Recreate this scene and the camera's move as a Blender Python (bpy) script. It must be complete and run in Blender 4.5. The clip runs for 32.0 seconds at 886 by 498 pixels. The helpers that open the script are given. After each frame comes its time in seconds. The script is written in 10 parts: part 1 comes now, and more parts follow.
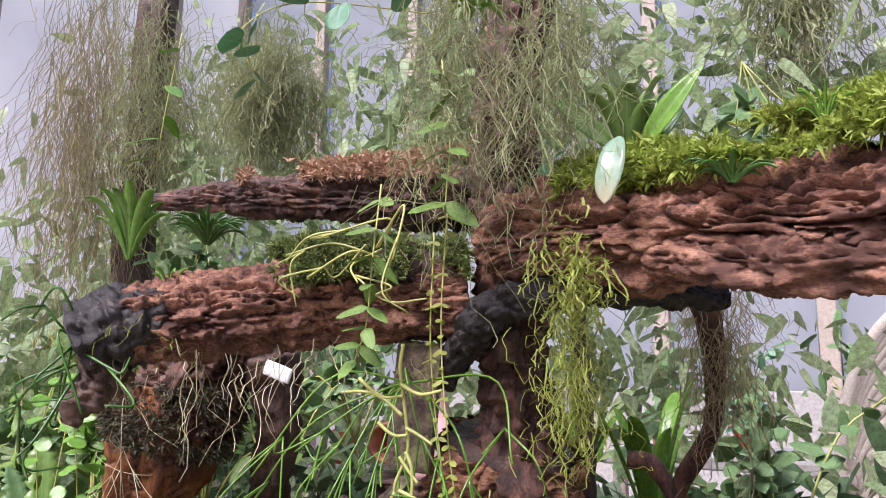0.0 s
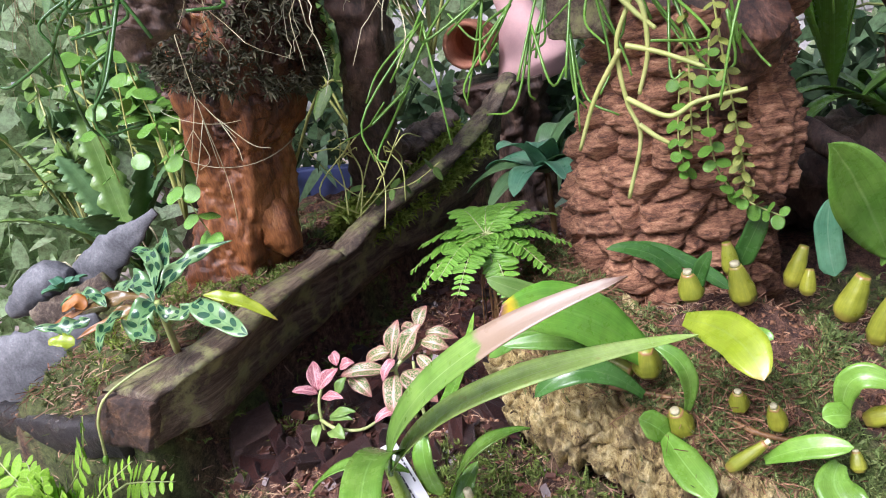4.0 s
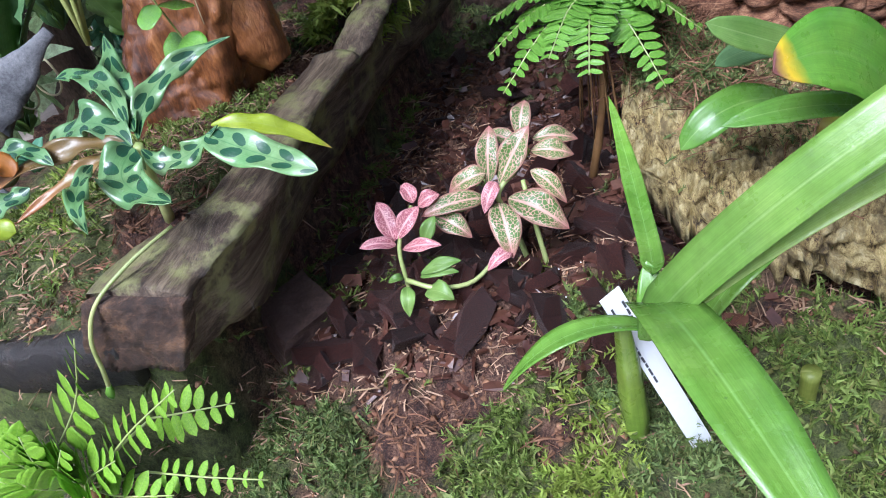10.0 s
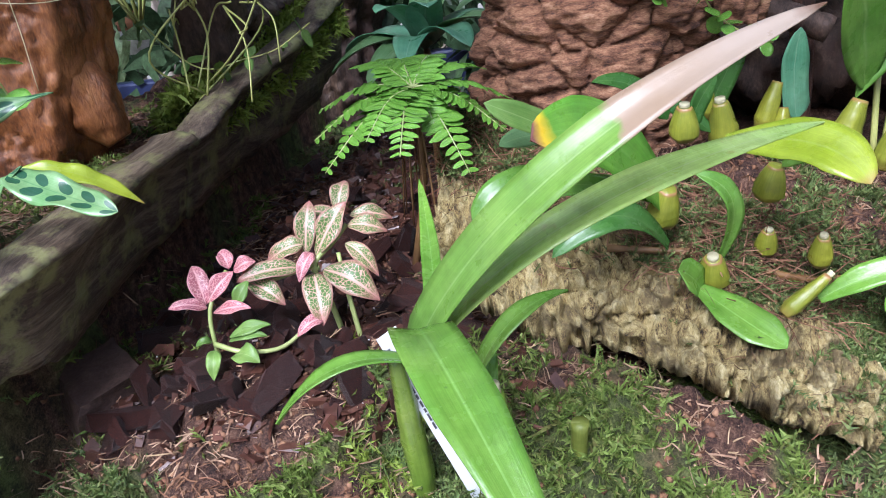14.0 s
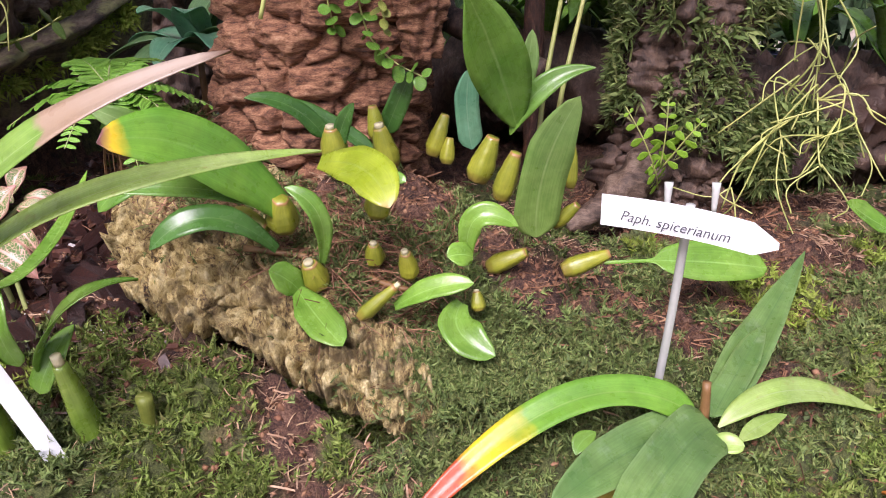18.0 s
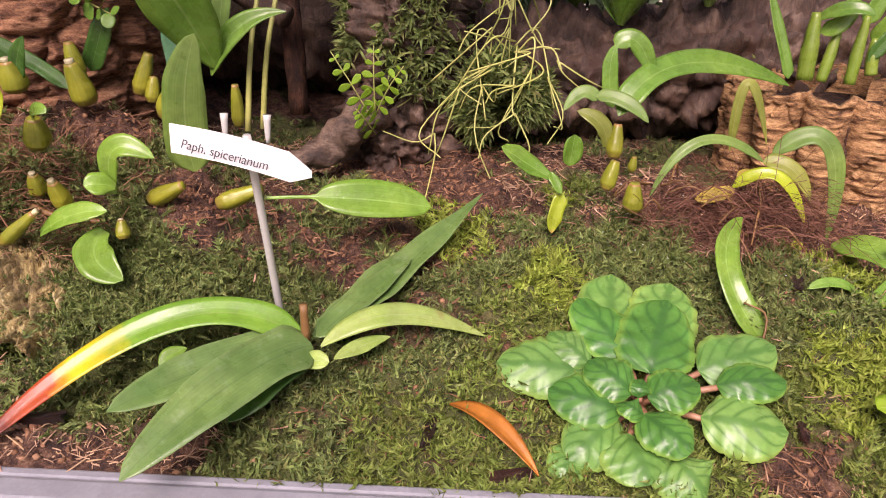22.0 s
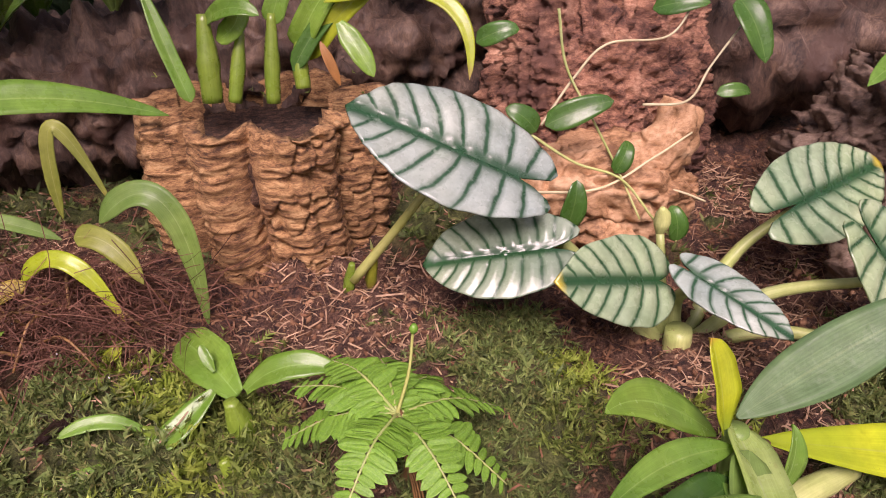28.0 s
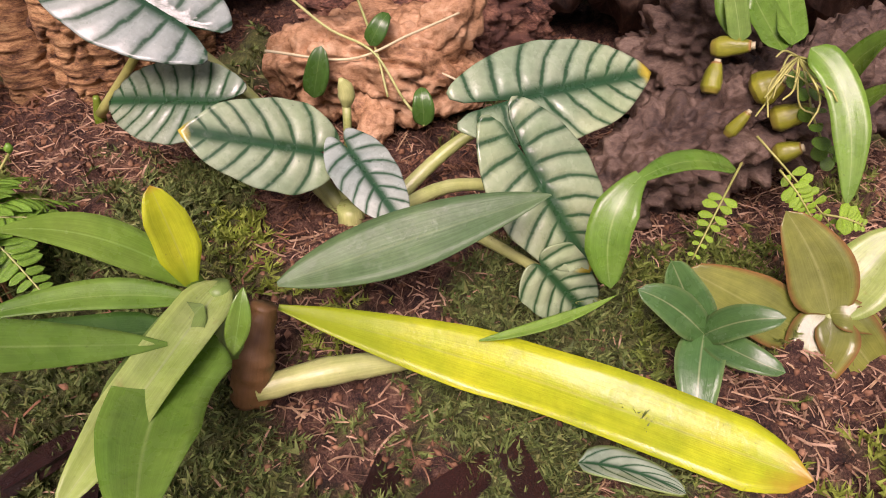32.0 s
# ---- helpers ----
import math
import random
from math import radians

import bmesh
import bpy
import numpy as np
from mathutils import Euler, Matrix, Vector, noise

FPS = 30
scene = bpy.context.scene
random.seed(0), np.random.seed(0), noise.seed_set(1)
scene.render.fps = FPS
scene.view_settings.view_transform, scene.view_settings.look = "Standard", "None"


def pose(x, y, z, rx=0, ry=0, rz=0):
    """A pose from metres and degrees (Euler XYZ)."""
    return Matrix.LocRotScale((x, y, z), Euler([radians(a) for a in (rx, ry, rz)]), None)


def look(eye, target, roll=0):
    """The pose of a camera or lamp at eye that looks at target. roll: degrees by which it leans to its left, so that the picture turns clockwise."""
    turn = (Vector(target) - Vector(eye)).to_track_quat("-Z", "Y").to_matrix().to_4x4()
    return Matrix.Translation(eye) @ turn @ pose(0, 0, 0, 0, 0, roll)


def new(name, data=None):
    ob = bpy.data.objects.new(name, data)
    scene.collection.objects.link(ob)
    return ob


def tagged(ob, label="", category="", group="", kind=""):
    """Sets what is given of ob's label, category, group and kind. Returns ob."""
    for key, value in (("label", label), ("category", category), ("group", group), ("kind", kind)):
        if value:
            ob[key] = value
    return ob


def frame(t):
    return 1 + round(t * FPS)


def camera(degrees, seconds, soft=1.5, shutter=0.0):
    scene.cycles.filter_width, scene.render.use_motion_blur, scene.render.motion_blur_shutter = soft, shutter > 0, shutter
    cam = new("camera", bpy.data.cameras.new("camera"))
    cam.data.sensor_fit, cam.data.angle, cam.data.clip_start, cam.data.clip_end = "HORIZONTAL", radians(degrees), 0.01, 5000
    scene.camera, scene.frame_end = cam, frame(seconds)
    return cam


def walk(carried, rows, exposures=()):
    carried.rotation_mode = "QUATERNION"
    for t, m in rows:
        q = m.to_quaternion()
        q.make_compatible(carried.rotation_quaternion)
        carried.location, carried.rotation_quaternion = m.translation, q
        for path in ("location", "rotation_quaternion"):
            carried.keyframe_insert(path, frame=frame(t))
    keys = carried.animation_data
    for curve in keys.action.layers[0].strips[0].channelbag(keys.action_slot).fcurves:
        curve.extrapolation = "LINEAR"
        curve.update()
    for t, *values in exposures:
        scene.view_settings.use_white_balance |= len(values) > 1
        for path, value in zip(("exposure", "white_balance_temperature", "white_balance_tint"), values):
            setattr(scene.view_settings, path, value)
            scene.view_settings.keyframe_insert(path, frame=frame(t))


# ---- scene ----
cam = camera(62.7, 32.0, soft=1.0)
PATH = [
    (0, (0.0576, -0.0280, 1.1164), (-0.8830, 1.7059, 1.4464), 0.50),
    (0.5, (-0.0073, -0.0740, 1.1043), (-0.8907, 1.7003, 1.3718), -0.75),
    (1, (-0.0606, -0.0880, 1.0845), (-0.9251, 1.7043, 1.2847), -1.76),
    (1.5, (-0.0850, -0.0630, 1.0780), (-0.9779, 1.7249, 1.1566), -2.93),
    (2, (-0.1140, -0.0270, 1.0798), (-1.0473, 1.7404, 1.0086), -4.30),
    (2.5, (-0.1304, 0.0010, 1.0737), (-1.1150, 1.7268, 0.8455), -6.07),
    (3, (-0.1416, 0.0290, 1.0704), (-1.1515, 1.7059, 0.6603), -7.88),
    (3.5, (-0.1550, 0.0540, 1.0642), (-1.1673, 1.6914, 0.5219), -9.72),
    (5.5, (-0.3582, 0.1320, 1.0516), (-1.0954, 1.7693, 0.1708), -16.10),
    (6, (-0.3963, 0.1510, 1.0509), (-1.1070, 1.7657, 0.1088), -16.98),
    (6.5, (-0.4385, 0.1680, 1.0485), (-1.1116, 1.7660, 0.0518), -17.27),
    (7, (-0.4647, 0.1800, 1.0451), (-1.1244, 1.7597, 0.0110), -17.83),
    (7.5, (-0.4670, 0.1870, 1.0412), (-1.1252, 1.7469, -0.0235), -18.57),
    (8, (-0.4683, 0.1900, 1.0363), (-1.1140, 1.7366, -0.0550), -18.91),
    (8.5, (-0.4670, 0.1980, 1.0242), (-1.1131, 1.7300, -0.0874), -19.04),
    (9, (-0.4668, 0.1920, 1.0122), (-1.0995, 1.7196, -0.1130), -18.17),
    (9.5, (-0.4654, 0.1760, 1.0011), (-1.1063, 1.6998, -0.1247), -17.47),
    (10, (-0.4582, 0.1670, 0.9886), (-1.0919, 1.7079, -0.1177), -16.35),
    (10.5, (-0.4507, 0.1630, 0.9801), (-1.0526, 1.7357, -0.0989), -15.04),
    (11, (-0.4420, 0.1590, 0.9746), (-0.9826, 1.7903, -0.0485), -13.51),
    (11.5, (-0.4355, 0.1560, 0.9662), (-0.9009, 1.8476, 0.0060), -11.88),
    (12, (-0.4258, 0.1450, 0.9606), (-0.8070, 1.9176, 0.1165), -9.80),
    (12.5, (-0.4251, 0.1360, 0.9565), (-0.7605, 1.9377, 0.1557), -8.57),
    (13, (-0.4227, 0.1350, 0.9464), (-0.7322, 1.9414, 0.1456), -7.78),
    (13.5, (-0.4198, 0.1340, 0.9442), (-0.7273, 1.9334, 0.1272), -7.70),
    (15.5, (-0.3017, 0.1110, 0.9430), (-0.5788, 1.9093, 0.1127), -5.82),
    (16, (-0.2615, 0.1070, 0.9445), (-0.4994, 1.9054, 0.1023), -3.24),
    (16.5, (-0.2335, 0.1060, 0.9438), (-0.4401, 1.9102, 0.1058), -2.04),
    (17, (-0.2073, 0.1110, 0.9462), (-0.3915, 1.9202, 0.1138), -1.34),
    (17.5, (-0.1831, 0.1100, 0.9487), (-0.3627, 1.9237, 0.1253), -1.03),
    (18, (-0.1650, 0.1010, 0.9496), (-0.3393, 1.9178, 0.1318), -1.03),
    (18.5, (-0.1498, 0.0860, 0.9527), (-0.3102, 1.9032, 0.1329), -0.93),
    (19, (-0.1358, 0.0750, 0.9529), (-0.2910, 1.8935, 0.1350), -1.13),
    (19.5, (-0.1137, 0.0700, 0.9525), (-0.2643, 1.8860, 0.1282), -1.14),
    (20, (-0.0777, 0.0630, 0.9523), (-0.2156, 1.8778, 0.1232), -0.84),
    (20.5, (-0.0408, 0.0530, 0.9500), (-0.1619, 1.8668, 0.1160), -0.15),
    (21, (-0.0019, 0.0480, 0.9467), (-0.0971, 1.8550, 0.0949), 0.73),
    (21.5, (0.0401, 0.0590, 0.9451), (-0.0316, 1.8553, 0.0687), 1.41),
    (22, (0.0702, 0.0770, 0.9453), (0.0244, 1.8565, 0.0336), 1.77),
    (22.5, (0.1019, 0.1160, 0.9393), (0.0857, 1.8657, -0.0293), 2.00),
    (23, (0.1334, 0.1510, 0.9304), (0.1436, 1.8662, -0.0983), 2.12),
    (23.5, (0.1644, 0.1750, 0.9305), (0.2058, 1.8603, -0.1456), 2.16),
    (24, (0.2036, 0.1890, 0.9321), (0.2900, 1.8613, -0.1614), 2.34),
    (24.5, (0.2375, 0.2050, 0.9300), (0.3832, 1.8638, -0.1778), 2.53),
    (25, (0.2664, 0.2220, 0.9273), (0.4640, 1.8747, -0.1817), 2.25),
    (25.5, (0.2984, 0.2410, 0.9253), (0.5588, 1.8922, -0.1728), 1.99),
    (26, (0.3459, 0.2550, 0.9324), (0.6598, 1.9120, -0.1427), 1.55),
    (26.5, (0.3834, 0.2640, 0.9391), (0.7448, 1.9438, -0.0843), 0.85),
    (28.5, (0.5258, 0.2450, 0.9414), (0.8416, 1.9872, 0.0113), 0.13),
    (29, (0.5550, 0.2230, 0.9447), (0.7989, 1.9869, 0.0341), -0.08),
    (29.5, (0.5911, 0.2050, 0.9445), (0.7614, 1.9652, 0.0102), 0.37),
    (30, (0.6391, 0.1960, 0.9435), (0.7287, 1.9392, -0.0329), 0.70),
    (30.5, (0.6868, 0.1930, 0.9376), (0.7117, 1.9141, -0.0809), 1.04),
    (31, (0.7299, 0.1960, 0.9370), (0.7329, 1.8791, -0.1433), 1.84),
    (31.5, (0.7598, 0.2040, 0.9351), (0.7549, 1.8439, -0.2097), 2.73),
    (32, (0.7919, 0.2200, 0.9362), (0.8022, 1.8140, -0.2717), 4.11),
]
EXPOSURES = [(0.0, 0.75, 5950, 28), (2.5, 0.82, 5850, 26), (4.0, 0.74, 5600, 21), (6.0, 0.66, 5300, 16), (10.0, 0.56, 5150, 14), (13.0, 0.62, 5250, 16), (16.0, 0.58, 5200, 14), (17.0, 0.60, 5550, 22), (20.0, 0.53, 6700, 32), (22.0, 0.45, 7000, 36), (23.5, 0.40, 6950, 39), (24.0, 0.37, 5700, 21), (24.4, 0.36, 5800, 23), (25.0, 0.34, 6800, 42), (26.0, 0.28, 6850, 43), (29.0, 0.08, 6850, 41), (32.0, 0.00, 7000, 42)]
SKY, SUN = 0.095, 4.6
walk(cam, [(t, look(eye, target, roll)) for t, eye, target, roll in PATH], EXPOSURES)

# ---- world, sun ----
world = bpy.data.worlds.new("sky")
scene.world = world
world.use_nodes = True
wn = world.node_tree.nodes
sky = wn.new("ShaderNodeTexSky")
sky.sky_type = "NISHITA"
sky.sun_disc = False
sky.sun_elevation = radians(51)
sky.sun_rotation = radians(194)
sky.air_density, sky.dust_density, sky.ozone_density = 1.0, 4.0, 1.0
wn["Background"].inputs["Strength"].default_value = SKY
world.node_tree.links.new(sky.outputs[0], wn["Background"].inputs["Color"])
sun = new("sun", bpy.data.lights.new("sun", "SUN"))
sun.data.energy, sun.data.angle, sun.data.color = SUN, radians(30), (1.0, 0.96, 0.90)
sun.matrix_world = look((-0.6, -2.2, 4.4), (0.1, 0.7, 0.7))

# ---- numeric helpers ----
RNG = np.random.RandomState(7)
NT = RNG.rand(32, 32, 32)


def vnoise(p, f=1.0, seed=0):
    """Smooth value noise, 0 to 1, at the rows of p."""
    q = np.asarray(p, float) * f + seed * 7.31
    i = np.floor(q).astype(int)
    w = q - i
    w = w * w * (3 - 2 * w)
    i0, i1 = i % 32, (i + 1) % 32
    r = 0
    for a in (0, 1):
        for b in (0, 1):
            for c in (0, 1):
                k = NT[(i1 if a else i0)[:, 0], (i1 if b else i0)[:, 1], (i1 if c else i0)[:, 2]]
                r = r + k * (w[:, 0] if a else 1 - w[:, 0]) * (w[:, 1] if b else 1 - w[:, 1]) * (w[:, 2] if c else 1 - w[:, 2])
    return r


def fbm(p, f=1.0, seed=0, octaves=4):
    r, a, s = 0, 0.5, 0
    for o in range(octaves):
        r, s = r + a * vnoise(p, f * 2.03 ** o, seed + o), s + a
        a *= 0.5
    return r / s


def cells(p, f=1.0, seed=0):
    """Nearest and second nearest distance to jittered seeds, and the nearest seed's number."""
    q = np.asarray(p, float) * f
    i = np.floor(q).astype(int)
    d1, d2, ident = np.full(len(q), 9.0), np.full(len(q), 9.0), np.zeros(len(q), int)
    for a in (-1, 0, 1):
        for b in (-1, 0, 1):
            for c in (-1, 0, 1):
                k = i + np.array([a, b, c])
                m = (k + seed * 5) % 32
                jit = np.stack([NT[m[:, 0], m[:, 1], m[:, 2]], NT[m[:, 1], m[:, 2], (m[:, 0] + 7) % 32], NT[m[:, 2], m[:, 0], (m[:, 1] + 13) % 32]], 1)
                d = np.linalg.norm(k + 0.1 + 0.8 * jit - q, axis=1)
                near = d < d1
                d2 = np.where(near, d1, np.minimum(d2, d))
                ident = np.where(near, (k[:, 0] * 73856093) ^ (k[:, 1] * 19349663) ^ (k[:, 2] * 83492791), ident)
                d1 = np.where(near, d, d1)
    return d1, d2, ident


def smooth01(x):
    x = np.clip(x, 0, 1)
    return x * x * (3 - 2 * x)


def v3(p):
    return np.array(p, float)


ORIGIN = {}


def thing(name, at, label, category, group="", kind=""):
    """An empty at the base of a thing; its parts are its children."""
    ob = new(name)
    ob.location = at
    ob.empty_display_size = 0.02
    ORIGIN[ob] = v3(at)
    return tagged(ob, label, category, group, kind)


def mesh_ob(name, verts, faces, mat, parent=None, label="", uv=None, smooth=True, attr=None):
    """One mesh object from world-space vertices, linked under its parent."""
    org = ORIGIN.get(parent, np.zeros(3)) if parent else np.zeros(3)
    me = bpy.data.meshes.new(name)
    me.from_pydata((np.asarray(verts, float) - org).tolist(), [], faces if isinstance(faces, list) else faces.tolist())
    if smooth:
        me.polygons.foreach_set("use_smooth", np.ones(len(me.polygons), bool))
    if uv is not None:
        lay = me.uv_layers.new(name="UVMap")
        idx = np.zeros(len(me.loops), int)
        me.loops.foreach_get("vertex_index", idx)
        lay.data.foreach_set("uv", np.asarray(uv, float)[idx].ravel())
    if attr is not None:
        for k, vals in attr.items():
            me.attributes.new(k, "FLOAT", "POINT").data.foreach_set("value", np.asarray(vals, float))
    me.materials.append(mat)
    me.update()
    ob = new(name, me)
    if parent:
        ob.parent = parent
        ORIGIN[ob] = org
    if label:
        tagged(ob, label)
    return ob


def part(name, bm, mat, parent, label=""):
    org = ORIGIN.get(parent, np.zeros(3)) if parent else np.zeros(3)
    bmesh.ops.translate(bm, verts=bm.verts, vec=Vector(-org))
    me = bpy.data.meshes.new(name)
    bm.to_mesh(me)
    bm.free()
    me.materials.append(mat)
    ob = new(name, me)
    if parent:
        ob.parent = parent
        ORIGIN[ob] = org
    return tagged(ob, label)


def box_bm(lo, hi, bevel=0.003):
    bm = bmesh.new()
    bmesh.ops.create_cube(bm, size=1)
    lo, hi = Vector(lo), Vector(hi)
    bmesh.ops.transform(bm, verts=bm.verts, matrix=Matrix.LocRotScale((lo + hi) / 2, None, hi - lo))
    if bevel:
        bmesh.ops.bevel(bm, geom=bm.edges[:], offset=bevel, segments=2, affect="EDGES", profile=0.5)
    return bm


def spline(pts, n):
    """n points on a smooth curve through pts."""
    pts = [v3(p) for p in pts]
    if len(pts) == 2:
        return np.array([pts[0] + (pts[1] - pts[0]) * k for k in np.linspace(0, 1, n)])
    e = [2 * pts[0] - pts[1]] + pts + [2 * pts[-1] - pts[-2]]
    out = []
    for u in np.linspace(0, len(pts) - 1 - 1e-6, n):
        i = int(u)
        t = u - i
        a, b, c, d = e[i:i + 4]
        out.append(0.5 * (2 * b + (c - a) * t + (2 * a - 5 * b + 4 * c - d) * t * t + (3 * b - a - 3 * c + d) * t ** 3))
    return np.array(out)


def frames(c):
    """Tangents and two steady normals along the points c."""
    t = np.gradient(c, axis=0)
    t /= np.linalg.norm(t, axis=1)[:, None] + 1e-9
    a = np.array([0, 0, 1.0]) if abs(t[0][2]) < 0.9 else np.array([1.0, 0, 0])
    n = np.zeros_like(c)
    for i in range(len(c)):
        a = a - t[i] * (a @ t[i])
        a /= np.linalg.norm(a) + 1e-9
        n[i] = a
    return t, n, np.cross(t, n)


def tube_data(pts, radii, n=12, sides=8, amp=0.0, freq=30.0, ridges=0, ridge_amp=0.0, rings=0, ring_amp=0.0, seed=0, flat=1.0, hollow=0.0, bark=None, flow=None):
    """Vertices and faces of a rounded, closed tube through pts; amp roughens it, ridges run along it, rings round it."""
    c = spline(pts, n)
    r = np.interp(np.linspace(0, 1, n), np.linspace(0, 1, len(radii)), radii)
    t, a, b = frames(c)
    th = np.linspace(0, 2 * math.pi, sides, endpoint=False)
    ring = np.cos(th)[None, :, None] * a[:, None, :] + flat * np.sin(th)[None, :, None] * b[:, None, :]
    v = c[:, None, :] + ring * r[:, None, None]
    if amp or ridge_amp or ring_amp or bark or flow:
        fl = v.reshape(-1, 3)
        k = np.ones(len(fl))
        if amp:
            k += amp * 2.4 * (fbm(fl, freq, seed, 3) - 0.5) + amp * 2.0 * (fbm(fl, freq * 4.7, seed + 9, 3) - 0.5)
            k -= amp * 0.9 * np.clip(0.16 - np.abs(fbm(fl, freq * 2.1, seed + 17, 3) - 0.5), 0, 1) / 0.16
        if bark:
            wq = fl + 0.5 / bark[0] * (np.stack([fbm(fl, bark[0] * 0.7, seed + 30 + q, 3) for q in range(3)], 1) - 0.5)
            d1, d2, _ = cells(wq, bark[0], seed)
            k += bark[1] * (np.clip((d2 - d1) * 2.4, 0, 1) ** 0.6 - 0.7)
            d1, d2, _ = cells(wq, bark[0] * 2.6, seed + 4)
            k += bark[1] * 0.45 * (np.clip((d2 - d1) * 2.4, 0, 1) ** 0.7 - 0.6) + bark[1] * 1.2 * (fbm(fl, bark[0] * 6, seed + 41, 2) - 0.5)
        if flow:
            total = np.linalg.norm(np.diff(c, axis=0), axis=1).sum()
            rr, tc = np.repeat(r, sides) * flow[1], np.tile(th, n)
            q = np.stack([np.repeat(np.linspace(0, 1, n), sides) * total * flow[2], np.cos(tc) * rr, np.sin(tc) * rr], 1)
            q = q + 0.9 * (np.stack([fbm(q, 0.7, seed + 60 + w, 2) for w in range(3)], 1) - 0.5)
            n1, n2 = fbm(q, 1.0, seed + 50, 4), fbm(q, 1.7, seed + 55, 3)
            k += flow[0] * 2.2 * (np.round((n1 + 0.10 * n2) * 7) / 7 * 0.6 + n1 * 0.4 - 0.55)
            k -= flow[0] * 0.9 * np.clip(0.07 - np.abs(n2 - 0.5), 0, 1) / 0.07
            k += flow[0] * 0.35 * (fbm(fl, 240, seed + 58, 2) - 0.5)
        if ridge_amp:
            wob = fbm(fl, freq * 0.4, seed + 3, 2) * 4
            k += ridge_amp * (1 - np.abs(np.sin(np.tile(th, n) * ridges / 2 + wob)) * 2) * 0.5
        if ring_amp:
            s = np.repeat(np.linspace(0, 1, n), sides)
            wob = fbm(fl, freq * 0.6, seed + 5, 2) * 3
            k += ring_amp * (np.abs(np.sin(s * math.pi * rings + wob)) - 0.6)
        v = c[:, None, :] + (v - c[:, None, :]) * k.reshape(n, sides, 1)
    verts = v.reshape(-1, 3)
    f = []
    for i in range(n - 1):
        for j in range(sides):
            k = (j + 1) % sides
            f.append([i * sides + j, i * sides + k, (i + 1) * sides + k, (i + 1) * sides + j])
    verts = list(verts)
    for end, row in ((0, 0), (1, n - 1)):
        sink = hollow * (1 if end else -1) * t[row] * -1
        if hollow and end == 1:
            base = len(verts)
            inner = c[row] + (v[row] - c[row]) * 0.8
            deep = inner - t[row] * hollow
            verts += list(inner) + list(deep)
            for j in range(sides):
                k = (j + 1) % sides
                f.append([row * sides + j, row * sides + k, base + k, base + j])
                f.append([base + j, base + k, base + sides + k, base + sides + j])
            f.append([base + sides + j for j in range(sides)])
            continue
        verts.append(c[row] + sink)
        m = len(verts) - 1
        for j in range(sides):
            k = (j + 1) % sides
            f.append([m, row * sides + k, row * sides + j] if end == 0 else [m, row * sides + j, row * sides + k])
    s = np.repeat(np.linspace(0, 1, n), sides)
    uv = np.stack([s, np.tile(th / (2 * math.pi), n)], 1)
    uv = np.vstack([uv, np.full((len(verts) - len(uv), 2), 0.5)])
    return np.array(verts), f, uv


def tube(name, pts, radii, mat, parent=None, label="", **kw):
    v, f, uv = tube_data(pts, radii if isinstance(radii, (list, tuple)) else [radii, radii], **kw)
    return mesh_ob(name, v, f, mat, parent, label, uv=uv)


PROFILES = {
    "lance": lambda t: np.sin(math.pi * np.clip(t, 0, 1) ** 0.85) ** 0.8,
    "strap": lambda t: np.clip(t / 0.12, 0, 1) ** 0.5 * np.clip((1 - t) / 0.35, 0, 1) ** 0.55,
    "tongue": lambda t: (0.35 + 0.65 * np.clip(t / 0.35, 0, 1)) * np.clip((1 - t) / 0.3, 0, 1) ** 0.5,
    "ellip": lambda t: np.sqrt(np.clip(1 - (2 * t - 1) ** 2, 0, 1)),
    "ovate": lambda t: np.sqrt(np.clip(1 - (2 * np.clip(t, 0, 1) ** 0.8 - 1) ** 2, 0, 1)) * (1 - 0.25 * t),
    "obov": lambda t: np.sqrt(np.clip(1 - (2 * np.clip(t, 0, 1) ** 1.5 - 1) ** 2, 0, 1)),
    "round": lambda t: np.clip(1 - np.abs(2 * np.clip(t, 0, 1) ** 0.92 - 1) ** 2.5, 0, 1) ** 0.5,
    "taper": lambda t: np.clip(t / 0.4, 0, 1) ** 0.7 * np.clip((1 - t) / 0.10, 0, 1) ** 0.5,
    "petiole": lambda t: np.where(t < 0.3, 0.08, np.sqrt(np.clip(1 - (2 * (t - 0.3) / 0.7 - 1) ** 2, 0, 1))),
}


